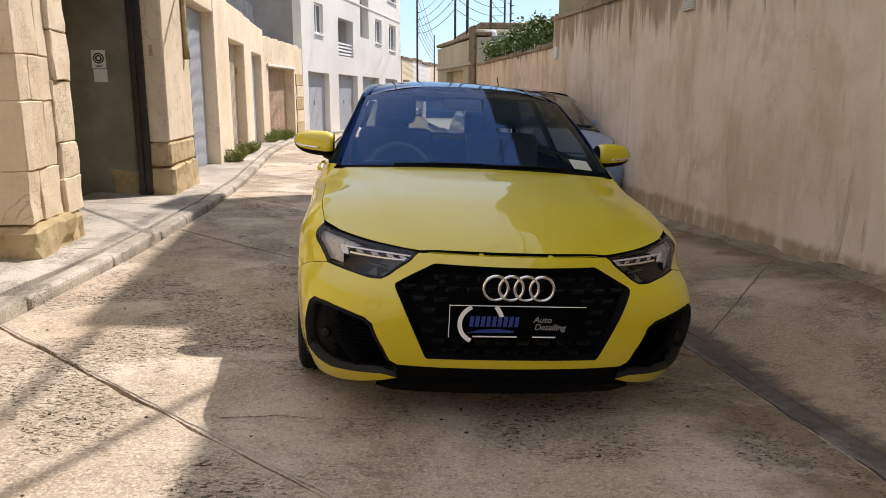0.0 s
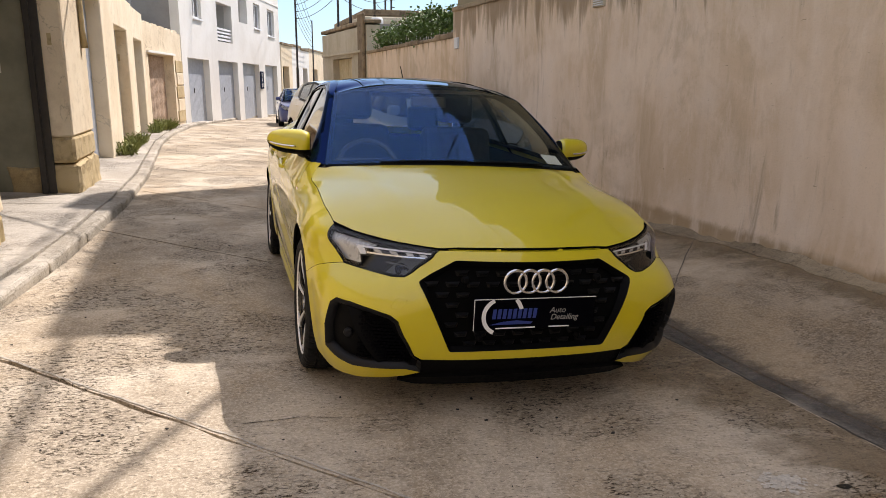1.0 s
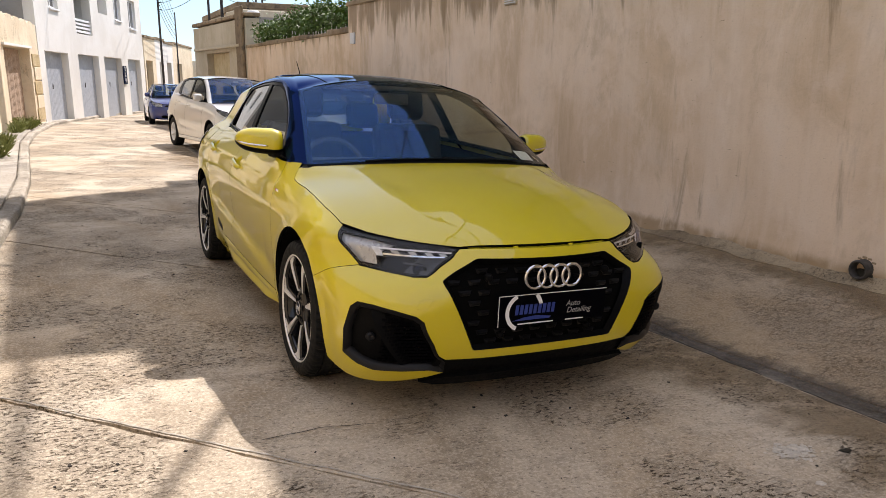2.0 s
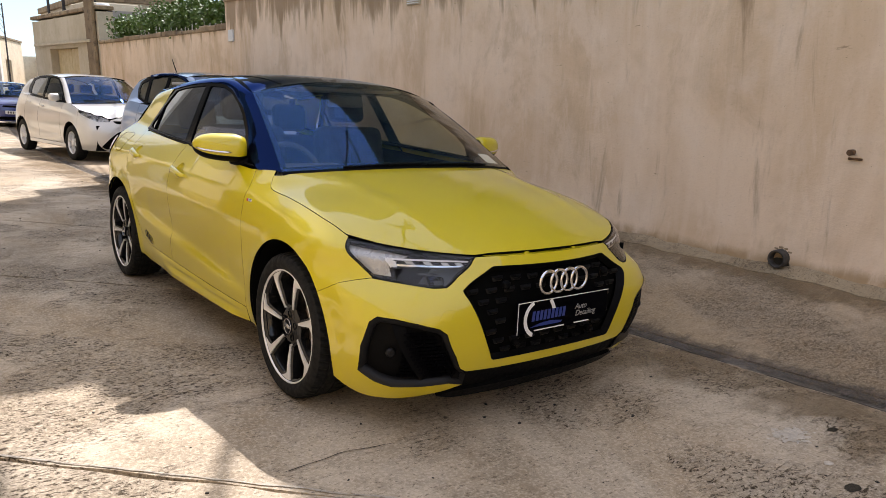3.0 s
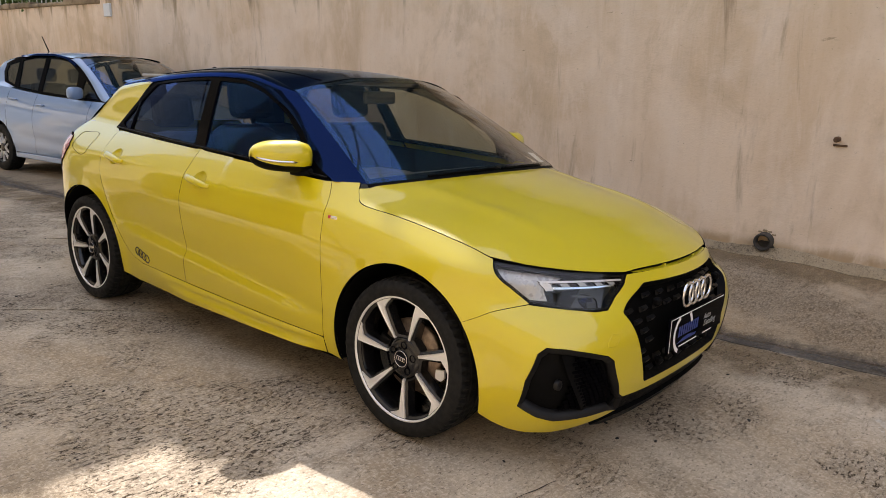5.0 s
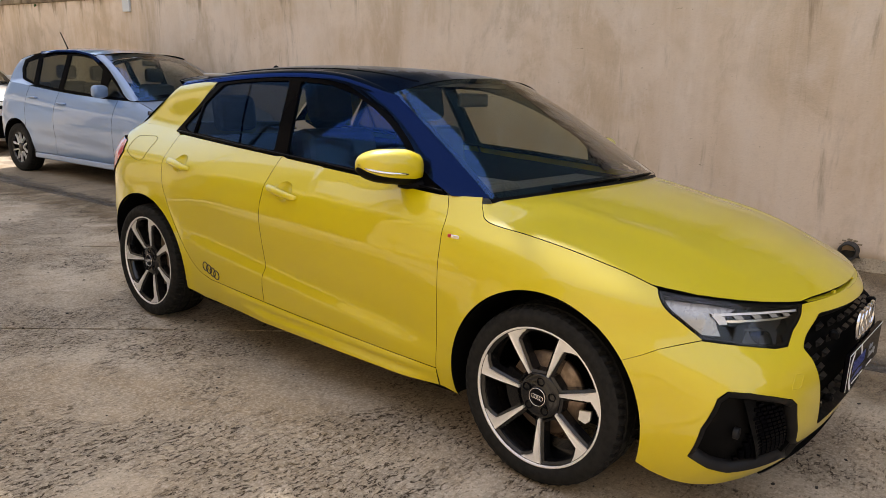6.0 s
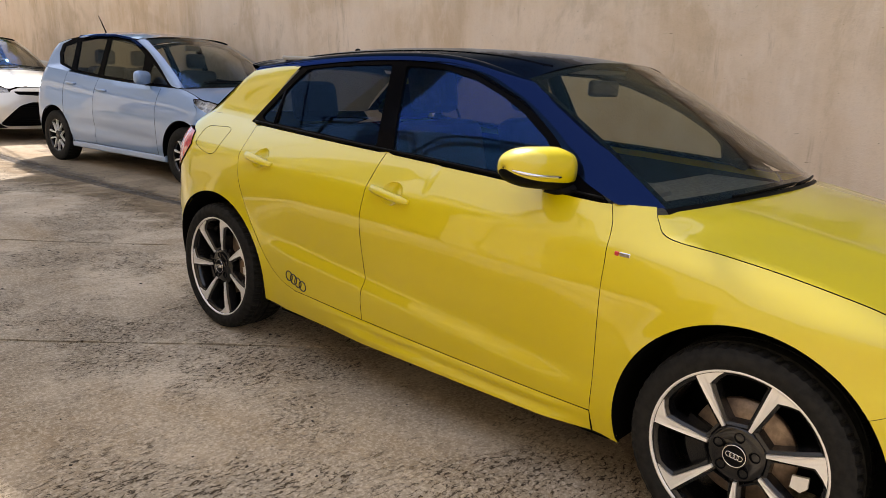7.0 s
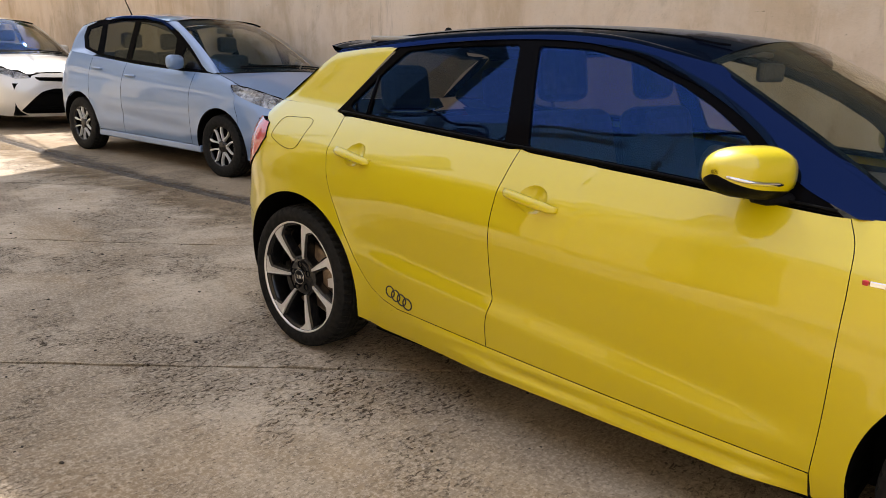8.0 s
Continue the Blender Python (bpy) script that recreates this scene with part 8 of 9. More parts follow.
def navy_car():
    g = dict(wb=2.45, hw=0.81, R=0.285, rim=0.175, rim_mat=M_TRIM, paint=M_NAVY, gx=0.70, slope=0.38, spokes=6, paired=False,
             belt=tab((-0.6, 0.80), (0.2, 0.90), (0.8, 0.92), (1.6, 0.94), (2.3, 0.97), (2.9, 0.98)),
             front=tab((0.15, -0.66), (0.25, -0.74), (0.45, -0.78), (0.58, -0.77), (0.68, -0.73), (0.76, -0.66), (0.85, -0.5)),
             rear=tab((0.2, 2.95), (0.4, 3.0), (0.6, 3.0), (0.9, 2.95), (1.1, 2.9)),
             pf=tab((0.1, 3.2), (0.5, 3.2), (0.68, 2.6), (0.9, 2.4)),
             hood_mid=tab((-0.72, 0.715), (-0.62, 0.77), (-0.45, 0.815), (-0.2, 0.865), (0.1, 0.915), (0.32, 0.95)),
             hood_edge=[(0.34, 0.905), (0.15, 0.875), (-0.08, 0.84), (-0.30, 0.80)],
             hood_front=[("y", -0.42, 0.765), ("x", 0.58, 0.735), ("x", 0.42, 0.70), ("x", 0.40, 0.70), ("x", 0.25, 0.715), ("x", 0.0, 0.718)],
             foot=(0, 0.16, 0.925), foot_side=(0.67, 0.36, 0.90), top=(0, 0.86, 1.375), top_side=(0.54, 0.94, 1.34),
             roof_mid=tab((0.86, 1.375), (1.3, 1.405), (1.8, 1.41), (2.4, 1.395), (2.9, 1.35)),
             rail=tab((1.0, 1.33), (1.3, 1.36), (1.8, 1.365), (2.3, 1.35), (2.75, 1.30), (2.95, 1.26)), rail_start=1.06, roof_end=2.7,
             frame=[(0.50, 0.915), (0.8, 0.925), (1.6, 0.95), (2.3, 0.98), (2.5, 1.0), (2.5, 1.15), (2.4, 1.31), (2.1, 1.345), (1.8, 1.355), (1.4, 1.353), (1.06, 1.325), (0.85, 1.22), (0.65, 1.06)],
             panes=[[(0.68, 0.94), (1.52, 0.97), (1.53, 1.33), (1.32, 1.325), (1.10, 1.295), (0.88, 1.18), (0.72, 1.06)], [(1.62, 0.975), (2.3, 1.01), (2.36, 1.12), (2.30, 1.29), (2.05, 1.32), (1.63, 1.335)]],
             pillar=[(0.40, 0.90), (0.5, 0.95), (0.65, 1.07), (0.85, 1.225), (1.06, 1.33)],
             rear_edge=[(2.30, 0.98), (2.5, 1.0), (2.5, 1.15), (2.4, 1.31), (2.1, 1.345)], tail_y=2.74, tl=(0.72, 0.95),
             lamp=[("y", -0.26, 0.785), ("y", -0.42, 0.765), ("x", 0.58, 0.735), ("x", 0.42, 0.70), ("x", 0.41, 0.61), ("x", 0.58, 0.60), ("y", -0.48, 0.615), ("y", -0.34, 0.67)],
             seam=[(-0.27, 0.775), (-0.30, 0.70), (-0.30, 0.58), (-0.285, 0.48)], gaps=(0.52, 1.58, 2.26), nose_top=0.71, bumper_top=[(0.30, 0.705), (0.40, 0.69), (0.41, 0.60), (0.58, 0.592)],
             openings=[[(0.30, 0.675), (0.34, 0.62), (0.1, 0.61)], [(0.40, 0.33), (0.46, 0.28), (0.40, 0.23)]], mirror=(0.78, 0.985), plate=0.46)
    build_parked("old_hatchback", "dark blue older hatchback parked farther up the lane", LEVEL @ pose(1.52, 24.75, 0, 0, 0, -1.5), g)


pale_blue_car()
silver_car()
navy_car()

# ------------------------------------------------------------------ right side beyond the wall
M_CREAMDOOR = plain("cream painted boards", (0.55, 0.42, 0.24), 0.6, vary=0.15, scale=6)
M_LEAF = plain("leaf green", (0.085, 0.17, 0.028), 0.55, vary=0.5, scale=7)
M_LEAF_DRY = plain("dry weed green", (0.22, 0.25, 0.07), 0.7, vary=0.5, scale=9)
M_TWIG = plain("twig brown", (0.10, 0.07, 0.045), 0.9)
M_POLE = plain("dark timber pole", (0.05, 0.045, 0.045), 0.85, vary=0.3, scale=8)
M_WIRE = plain("black cable", (0.012, 0.012, 0.013), 0.7)
M_TANK = plain("white plastic tank", (0.62, 0.62, 0.60), 0.5, vary=0.1, scale=4)
M_RUST = plain("rusty steel", (0.14, 0.07, 0.035), 0.8, vary=0.5, scale=40, relief=0.3)
M_PIPE = plain("clay pipe", (0.05, 0.042, 0.036), 0.7, vary=0.4, scale=30)
M_CRACK = plain("joint filler", (0.045, 0.037, 0.03), 0.95, vary=0.3, scale=30)
M_CEMPATCH = concrete_ground("pale cement spill", (0.62, 0.56, 0.48), (0.50, 0.44, 0.37), (0.3, 0.26, 0.2), 0.2)
M_SOIL = concrete_ground("washed soil", (0.33, 0.25, 0.165), (0.17, 0.12, 0.075), (0.05, 0.035, 0.022), 0.9)
M_WET = concrete_ground("damp stain", (0.06, 0.05, 0.036), (0.035, 0.03, 0.022), (0.03, 0.025, 0.02), 0.3)


def build_stone_garage():
    """Low building that closes the wall, with a cream garage door."""
    ob = thing("garage_building", "low stained stone garage with a cream double door", "garage")
    a, b = (2.48, 25.2), (3.0, 18.92)
    m = wall_frame(a, b)
    L = math.dist(a, b)
    top = [(u, 3.0 + 0.03 * noise.noise((u * 2.2, 4, 0))) for u in np.arange(L, 0, -0.25)]
    bm = bmesh.new()
    add_slab(bm, [(0, -0.6), (1.7, -0.6), (1.7, 2.12), (4.45, 2.12), (4.45, -0.6), (L, -0.6)] + top + [(0, 3.0)], (), m, 0.4)
    part("wall", bm, M_UPPER, ob)
    bm = bmesh.new()
    add_box(bm, (0, 3.05, -0.45), (L, 3.16, 0.05), 0.02, m=m)
    part("coping", bm, M_COPING, ob)
    bm = bmesh.new()
    add_box(bm, (0.4, 2.22, 0.003), (L - 0.4, 2.30, 0.13), 0.012, m=m)
    part("ledge", bm, M_UPPER, ob)
    for k in range(2):
        bm = bmesh.new()
        for j in range(5):
            u = 1.71 + k * 1.375 + j * 0.27
            add_box(bm, (u, -0.5, -0.26), (u + 0.262, 2.115, -0.22), 0.006, m=m)
        part("door_leaf", bm, M_CREAMDOOR, ob)
    bm = bmesh.new()
    add_box(bm, (L - 0.75, -0.6, 0.003), (L - 0.12, 3.35, 0.10), 0.03, m=m)
    part("pillar", bm, M_COPING, ob)
    bm = bmesh.new()
    add_box(bm, (0, -0.6, -6.0), (L, 3.04, -5.7), m=m)
    add_box(bm, (0, 2.9, -5.7), (L, 3.04, -0.404), m=m)
    add_box(bm, (L - 0.3, -0.6, -5.7), (L, 2.896, -0.404), m=m)
    part("roof", bm, M_CEMENT, ob)
    bm = bmesh.new()
    add_box(bm, (1.0, 3.05, -2.5), (2.6, 3.55, -0.9), 0.03, m=m)
    part("roof_block", bm, M_UPPER, ob)


build_stone_garage()


def build_back_house():
    ob = thing("roof_house", "low rendered house with a dark roof edge behind the garden wall", "house")
    part("wall", box((4.3, 26.0, -0.5), (14, 34, 3.85)), M_UPPER, ob)
    part("roof_edge", box((4.2, 25.9, 3.854), (14.1, 34.1, 4.08), 0.02), M_COPING, ob)
    part("awning", box((4.2, 24.6, 3.3), (8.0, 25.89, 3.36), 0.01), M_CEMENT, ob)
    tank = thing("water_tank", "round white plastic water tank on a garden terrace", "tank")
    bm = bmesh.new()
    add_lathe(bm, [(0.0, 3.5), (0.17, 3.48), (0.215, 3.40), (0.22, 3.2), (0.21, 3.18), (0.22, 3.16), (0.22, 2.3), (0.22, 1.2)], 28, "z", at=(3.98, 22.3, 0))
    part("drum", bm, M_TANK, tank)
    terr = tagged(new("ground_terrace"), "earth terrace behind the garden wall", "ground", kind="structure")
    part("terrace", box((3.302, 10.06, -0.4), (9, 18.9, 2.1)), M_EARTH, terr)
    part("terrace", box((3.302, 18.91, -0.4), (9, 25.8, 1.9)), M_EARTH, terr)


build_back_house()


def leaf_quads(bm, rng, center, spread, n, size):
    for _ in range(n):
        p = Vector((rng.gauss(0, 1) * spread[0], rng.gauss(0, 1) * spread[1], rng.gauss(0, 1) * spread[2])) + Vector(center)
        a, b = rng.uniform(0, 6.28), rng.uniform(-0.9, 0.9)
        d = Vector((math.cos(a) * math.cos(b), math.sin(a) * math.cos(b), math.sin(b)))
        s = d.orthogonal().normalized()
        s.rotate(Matrix.Rotation(rng.uniform(0, 3.1), 3, d))
        ln = size * rng.uniform(0.6, 1.3)
        w = ln * 0.32
        nrm = d.cross(s) * ln * 0.08
        v = [bm.verts.new(q) for q in (p, p + d * ln * 0.45 + s * w + nrm, p + d * ln, p + d * ln * 0.45 - s * w + nrm)]
        bm.faces.new(v)


def build_hedge():
    rng = random.Random(21)
    y = 10.5
    first = True
    while y < 18.2:
        hgt = rng.uniform(0.35, 0.62)
        shrub = thing("shrub", "dense green garden shrub growing over the wall top", "shrub", "shrubs on the garden wall")
        bm = bmesh.new()
        n = 0
        for _ in range(16):
            c = (3.45 + rng.uniform(-0.30, 0.35), y + rng.gauss(0, 0.33), 2.25 + hgt * rng.uniform(0.1, 1.0))
            leaf_quads(bm, rng, c, (0.12, 0.14, 0.10), 85, 0.085)
        part("leaves", bm, M_LEAF, shrub, kind="stuff")
        bm = bmesh.new()
        for _ in range(6):
            a = rng.uniform(0, 6.28)
            add_tube(bm, [(3.5, y, 2.08), (3.5 + 0.1 * math.cos(a), y + 0.15 * math.sin(a), 2.3), (3.5 + 0.25 * math.cos(a), y + 0.35 * math.sin(a), 2.3 + hgt * 0.8)], [0.014, 0.010, 0.004], 5)
        part("stems", bm, M_TWIG, shrub)
        y += rng.uniform(0.55, 0.8)
    fence = thing("picket_fence", "short white pickets leaning behind the wall top", "fence")
    y = 10.6
    while y < 15.5:
        bm = box((-0.006, -0.018, 0), (0.006, 0.018, rng.uniform(0.16, 0.30)), 0.004)
        ob = part("picket", bm, M_TANK, fence)
        ob.matrix_world = Matrix.Translation((3.12, y, 2.14)) @ Matrix.Rotation(rng.uniform(-0.35, 0.35), 4, "X")
        y += rng.uniform(0.16, 0.34)


build_hedge()


# ------------------------------------------------------------------ far end of the lane
def build_far_houses():
    a, b = (1.85, 37.6), (6.6, 55.0)
    m = wall_frame(a, b)
    spans = [(0.0, 3.1, 3.25, M_LIME, (0.3, 2.1)), (3.1, 5.9, 3.3, M_WHITE, (4.2, 5.3)), (5.9, 9.0, 3.2, M_WHITE, (6.6, 8.3)), (9.0, 18.0, 3.3, M_LIME, (10.4, 12.6))]
    for k, (u0, u1, h, mat, (d0, d1)) in enumerate(spans):
        ob = thing("far_house", "low sunlit stone front with a dark doorway" if mat is M_LIME else "low white house front at the end of the lane", "house", "houses at the end of the lane")
        bm = bmesh.new()
        add_slab(bm, [(u0 + 0.003, -0.8), (d0, -0.8), (d0, 2.15), (d1, 2.15), (d1, -0.8), (u1, -0.8), (u1, h), (u0 + 0.003, h)], (), m, 0.4)
        part("wall", bm, mat, ob)
        part("door", box((d0, -0.8, -0.35), (d1, 2.14, -0.3), 0.004), M_DOOR_DARK if k % 2 == 0 else M_DOOR_GREY, ob).matrix_world = m
        part("coping", box((u0 + 0.003, h + 0.003, -0.5), (u1, h + 0.13, 0.06), 0.01), M_COPING, ob).matrix_world = m
        part("room", box((u0 + 0.003, -0.8, -5.0), (u1, h - 0.01, -0.5)), M_CEMENT, ob).matrix_world = m
    end = tagged(new("wall_lane_end"), "plain low stone wall closing the lane", "wall", kind="structure")
    part("end_wall", box((4.5, 62, -1.0), (30, 62.5, 2.6)), M_LIME, end)
    part("end_wall", box((8.5, 30, -1.0), (9.0, 61.9, 2.4)), M_LIME, end)
    back = tagged(new("wall_lane_near"), "plain stone front behind the start of the walk", "wall", kind="structure")
    part("near_wall", box((-12, -14.6, -0.3), (9, -14.05, 4.2)), M_LIME, back)


build_far_houses()


def build_poles():
    tops = {}
    for name, x, y, h, r in (("a", 2.72, 38.0, 9.0, 0.06), ("b", 4.36, 45.0, 5.06, 0.05), ("c", 3.45, 27.6, 8.0, 0.055), ("d", 3.95, 27.6, 7.5, 0.07), ("e", 4.62, 25.95, 8.0, 0.06), ("f", 6.80, 34.3, 7.5, 0.06), ("g", 7.10, 34.3, 8.5, 0.06)):
        pole = thing("utility_pole", "slim dark utility pole with crossing wires", "pole", "poles along the lane")
        part("shaft", tube([(x, y, -0.6), (x, y, h)], [r, r * 0.7], 8), M_POLE, pole)
        if name in "ag":
            for k in range(4):
                part("bracket", box((x - 0.03, y - 0.1, 4.6 + 0.35 * k), (x + 0.16, y - 0.06, 4.64 + 0.35 * k), 0.005), M_POLE, pole)
        tops[name] = (x, y, h)
    wires = thing("overhead_wires", "black overhead wires strung between the poles", "cables")

    def wire(a, b, sag, r=0.012):
        a, b = Vector(a), Vector(b)
        pts = [a.lerp(b, u) - Vector((0, 0, sag * 4 * u * (1 - u))) for u in np.linspace(0, 1, 14)]
        part("wire", tube(pts, r, 4), M_WIRE, wires)

    for k, z in enumerate((4.6, 4.95, 5.3, 5.65, 6.4, 7.2)):
        wire((2.75, 38, z), (3.45, 27.6, z + 0.15 + 0.1 * k), 0.25)
        wire((3.45, 27.6, z + 0.15 + 0.1 * k), (6.8, 34.3, z + 0.3), 0.3)
        wire((2.75, 38, z), (4.36, 45, 3.4 + 0.28 * k), 0.15)
    for k in range(3):
        wire((4.62, 25.95, 4.4 + 0.5 * k), (7.1, 34.3, 4.8 + 0.5 * k), 0.2)
        wire((3.95, 27.6, 5.2 + 0.7 * k), (-1.9, 24.5, 7.2 + 0.4 * k), 0.25)
    wire((3.6, 10.6, 5.6), (7.1, 34.3, 6.2), 0.3, 0.015)
    # cables that hang along and across the lane near the wall
    wire((3.03, 9.9, 5.2), (3.03, -13.5, 4.8), 0.5, 0.014)
    wire((3.03, 9.9, 4.9), (3.03, -13.5, 4.5), 0.7, 0.012)
    wire((3.03, 2.0, 5.0), (-3.45, -5.0, 3.5), 0.45, 0.016)
    wire((-3.42, 1.8, 3.2), (-3.42, -13.9, 3.1), 0.35, 0.014)
    # heavier lines over the lane that draw soft shadows on the sunlit concrete
    wire((3.05, 3.9, 7.4), (-3.45, -6.07, 3.28), 0.06, 0.032)
    wire((3.05, 6.0, 9.0), (0.35, -14.06, 4.1), 0.10, 0.030)
    wire((3.05, 5.9, 8.0), (-2.95, 7.3, 3.2), 0.10, 0.018)
    wire((3.05, 9.9, 10.1), (-0.34, -14.06, 4.1), 0.10, 0.020)
    # a slack bundle hanging down the house wall
    drop = curve([(2.98, 2.58, 2.62), (2.97, 2.32, 3.6), (2.95, 2.28, 4.4), (2.94, 2.5, 5.3), (2.94, 3.1, 6.2), (2.95, 4.2, 7.1), (3.04, 5.0, 7.5)], 6)
    part("wire", tube(drop, 0.036, 6), M_WIRE, wires)


build_poles()


# ------------------------------------------------------------------ small things on the fronts
def build_wall_fittings():
    pipe = thing("drain_pipe", "broken clay drain pipe sticking out of the wall foot", "pipe")
    bm = bmesh.new()
    c = (WALL_X, -0.175, 0.160)
    add_lathe(bm, [(0.050, 0.10), (0.050, -0.085), (0.060, -0.09), (0.066, -0.08), (0.066, 0.10)], 28, "x", at=c)
    part("pipe_end", bm, M_PIPE, pipe)
    # black disc in place of the shade deep in the pipe
    bm = bmesh.new()
    add_lathe(bm, [(0.0, 0.06), (0.05, 0.06)], 20, "x", at=c)
    part("bore", bm, M_HOLE, pipe)
    bm = bmesh.new()
    rng = random.Random(5)
    for k in range(13):
        a = 6.28 * k / 13
        s = rng.uniform(0.018, 0.034)
        add_box(bm, (WALL_X - 0.014, c[1] + 0.078 * math.cos(a) - s / 1.3, c[2] + 0.076 * math.sin(a) - s / 2), (WALL_X + 0.02, c[1] + 0.078 * math.cos(a) + s / 1.3, c[2] + 0.076 * math.sin(a) + s / 2), 0.012)
    part("broken_mortar", bm, M_COPING, pipe)
    bm = bmesh.new()
    add_slab(bm, rounded([(-0.10, -0.13), (-0.03, -0.145), (0.06, -0.13), (0.13, -0.14), (0.12, -0.05), (0.07, -0.02), (0.045, 0.03), (-0.05, 0.03), (-0.09, -0.04)], 0.025), (), Matrix(((0, 0, -1, WALL_X - 0.033), (1, 0, 0, c[1]), (0, 1, 0, c[2] - 0.03), (0, 0, 0, 1))), 0.034)
    part("damp_streak", bm, M_WET, pipe)
    stub = thing("wall_stub", "rusty sawn-off steel stub in the wall", "bracket")
    part("plate", box((WALL_X - 0.012, -0.63, 0.90), (WALL_X + 0.02, -0.54, 0.915), 0.003), M_RUST, stub)
    part("bolt", tube([(WALL_X + 0.02, -0.565, 0.95), (WALL_X - 0.055, -0.565, 0.95)], 0.02, 10), M_RUST, stub)
    vent = thing("air_vent", "white slatted air vent high on the wall", "vent")
    y0, z0 = 4.42, 2.255
    part("frame", box((WALL_X - 0.02, y0 - 0.13, z0 - 0.055), (WALL_X + 0.01, y0 + 0.13, z0 + 0.055), 0.005), M_UPPER, vent)
    for k in range(4):
        part("slat", box((WALL_X - 0.03, y0 - 0.11, z0 - 0.042 + 0.024 * k), (WALL_X - 0.019, y0 + 0.11, z0 - 0.030 + 0.024 * k), 0.002), M_TANK, vent)
    plate = thing("junction_plate", "small white blank plate on the wall", "plate")
    part("cover", box((WALL_X - 0.03, 9.70, 1.96), (WALL_X + 0.01, 9.90, 2.15), 0.006), M_TANK, plate)


build_wall_fittings()


def build_front_fittings():
    poster = thing("poster", "white paper poster with a black round mark", "poster")
    y = 5.415
    part("sheet", box((-3.49, y - 0.004, 1.60), (-3.34, y - 0.001, 1.80)), M_PAPER, poster)
    f = Matrix(((1, 0, 0, -3.415), (0, 0, -1, y - 0.0045), (0, 1, 0, 1.71), (0, 0, 0, 1)))
    ring = lambda r0, r1: ([(r0 * math.cos(a), r0 * math.sin(a)) for a in np.linspace(0, 6.283, 28, endpoint=False)], [[(r1 * math.cos(a), r1 * math.sin(a)) for a in np.linspace(0, 6.283, 28, endpoint=False)]])
    for r0, r1 in ((0.058, 0.044), (0.036, 0.02)):
        bm = bmesh.new()
        o, h = ring(r0, r1)
        add_slab(bm, o, h, f, 0.001)
        part("mark", bm, M_INK, poster)
    for k, w in enumerate((0.09, 0.06)):
        part("print_bar", box((-3.415 - w / 2, y - 0.0055, 1.632 - 0.016 * k), (-3.415 + w / 2, y - 0.0042, 1.639 - 0.016 * k)), M_INK, poster)
    sheet = thing("paper_note", "small blank white note under the poster", "paper")
    part("sheet", box((-3.48, y - 0.004, 1.45), (-3.335, y - 0.001, 1.592)), M_PAPER, sheet)
    for nm, lo, hi in (("number_mark", (-2.875, 5.424, 1.74), (-2.835, 5.428, 1.86)), ("number_mark", (-3.21, 13.392, 1.76), (-3.14, 13.396, 1.90))):
        ob = thing("number_mark", "dark painted number reduced to a bar", "sign", "house number marks")
        part("bar", box(lo, hi), M_BASE, ob)
    m = wall_frame(C0, C1)
    sign = thing("shop_sign", "narrow black sign with white upright letters", "sign")
    part("panel", box((10.42, 1.02, 0.01), (11.0, 1.80, 0.05), 0.006), M_GLOSS, sign).matrix_world = m
    for k, ch in enumerate("RAW"):
        write(ch, 0.30, m @ Matrix.Translation((10.71, 1.66 - 0.25 * k, 0.052)), M_WHITEINK, sign)


build_front_fittings()


def build_weeds():
    rng = random.Random(9)
    for x, y, r, h in ((-2.80, 10.3, 0.28, 0.26), (-2.86, 11.3, 0.20, 0.18), (-2.86, 12.5, 0.3, 0.24), (-2.9, 13.5, 0.22, 0.20), (-2.88, 16.9, 0.35, 0.30), (-2.75, 18.3, 0.4, 0.34), (-2.68, 19.3, 0.3, 0.22)):
        weed = thing("weed", "scraggy green weed growing in the pavement joint", "weed", "weeds along the fronts")
        z = road_z(x, y) + 0.085
        bm = bmesh.new()
        for _ in range(int(70 * r / 0.2)):
            a, rr = rng.uniform(0, 6.28), r * rng.random() ** 0.6
            root = Vector((x + rr * 0.4 * math.cos(a), y + rr * 0.9 * math.sin(a), z - 0.01))
            tip = root + Vector((math.cos(a) * rr * 0.7, math.sin(a) * rr * 0.9, h * rng.uniform(0.4, 1.1)))
            sd = Vector((-math.sin(a), math.cos(a), 0)) * rng.uniform(0.004, 0.009)
            mid = root.lerp(tip, 0.55) + Vector((0, 0, 0.25 * h * rng.random()))
            v = [bm.verts.new(q) for q in (root - sd, root + sd, mid + sd, tip, mid - sd)]
            bm.faces.new(v)
        leaf_quads(bm, rng, (x, y, z + h * 0.45), (r * 0.32, r * 0.5, h * 0.25), int(140 * r / 0.2), 0.05)
        part("foliage", bm, M_LEAF_DRY, weed, kind="stuff")


build_weeds()


def ground_line(name, pts, width, parent, mat, seed, height, lift=0.003):
    """A ragged dark crack lying on the ground."""
    rng = random.Random(seed)
    P = dense(pts, 0.035, False)
    bm, rows = bmesh.new(), []
    for i, p in enumerate(P):
        q = P[min(i + 1, len(P) - 1)] - P[max(i - 1, 0)]
        n = np.array([-q[1], q[0]]) / max(np.linalg.norm(q), 1e-6)
        j = 0.010 * noise.noise((p[0] * 9, p[1] * 9, seed))
        w = width * rng.uniform(0.35, 1.0)
        a, b = p + n * (j + w), p + n * (j - w)
        rows.append([bm.verts.new((a[0], a[1], height(*a) + lift)), bm.verts.new((b[0], b[1], height(*b) + lift))])
    for r, s in zip(rows, rows[1:]):
        bm.faces.new((r[0], s[0], s[1], r[1]))
    return part(name, bm, mat, parent)


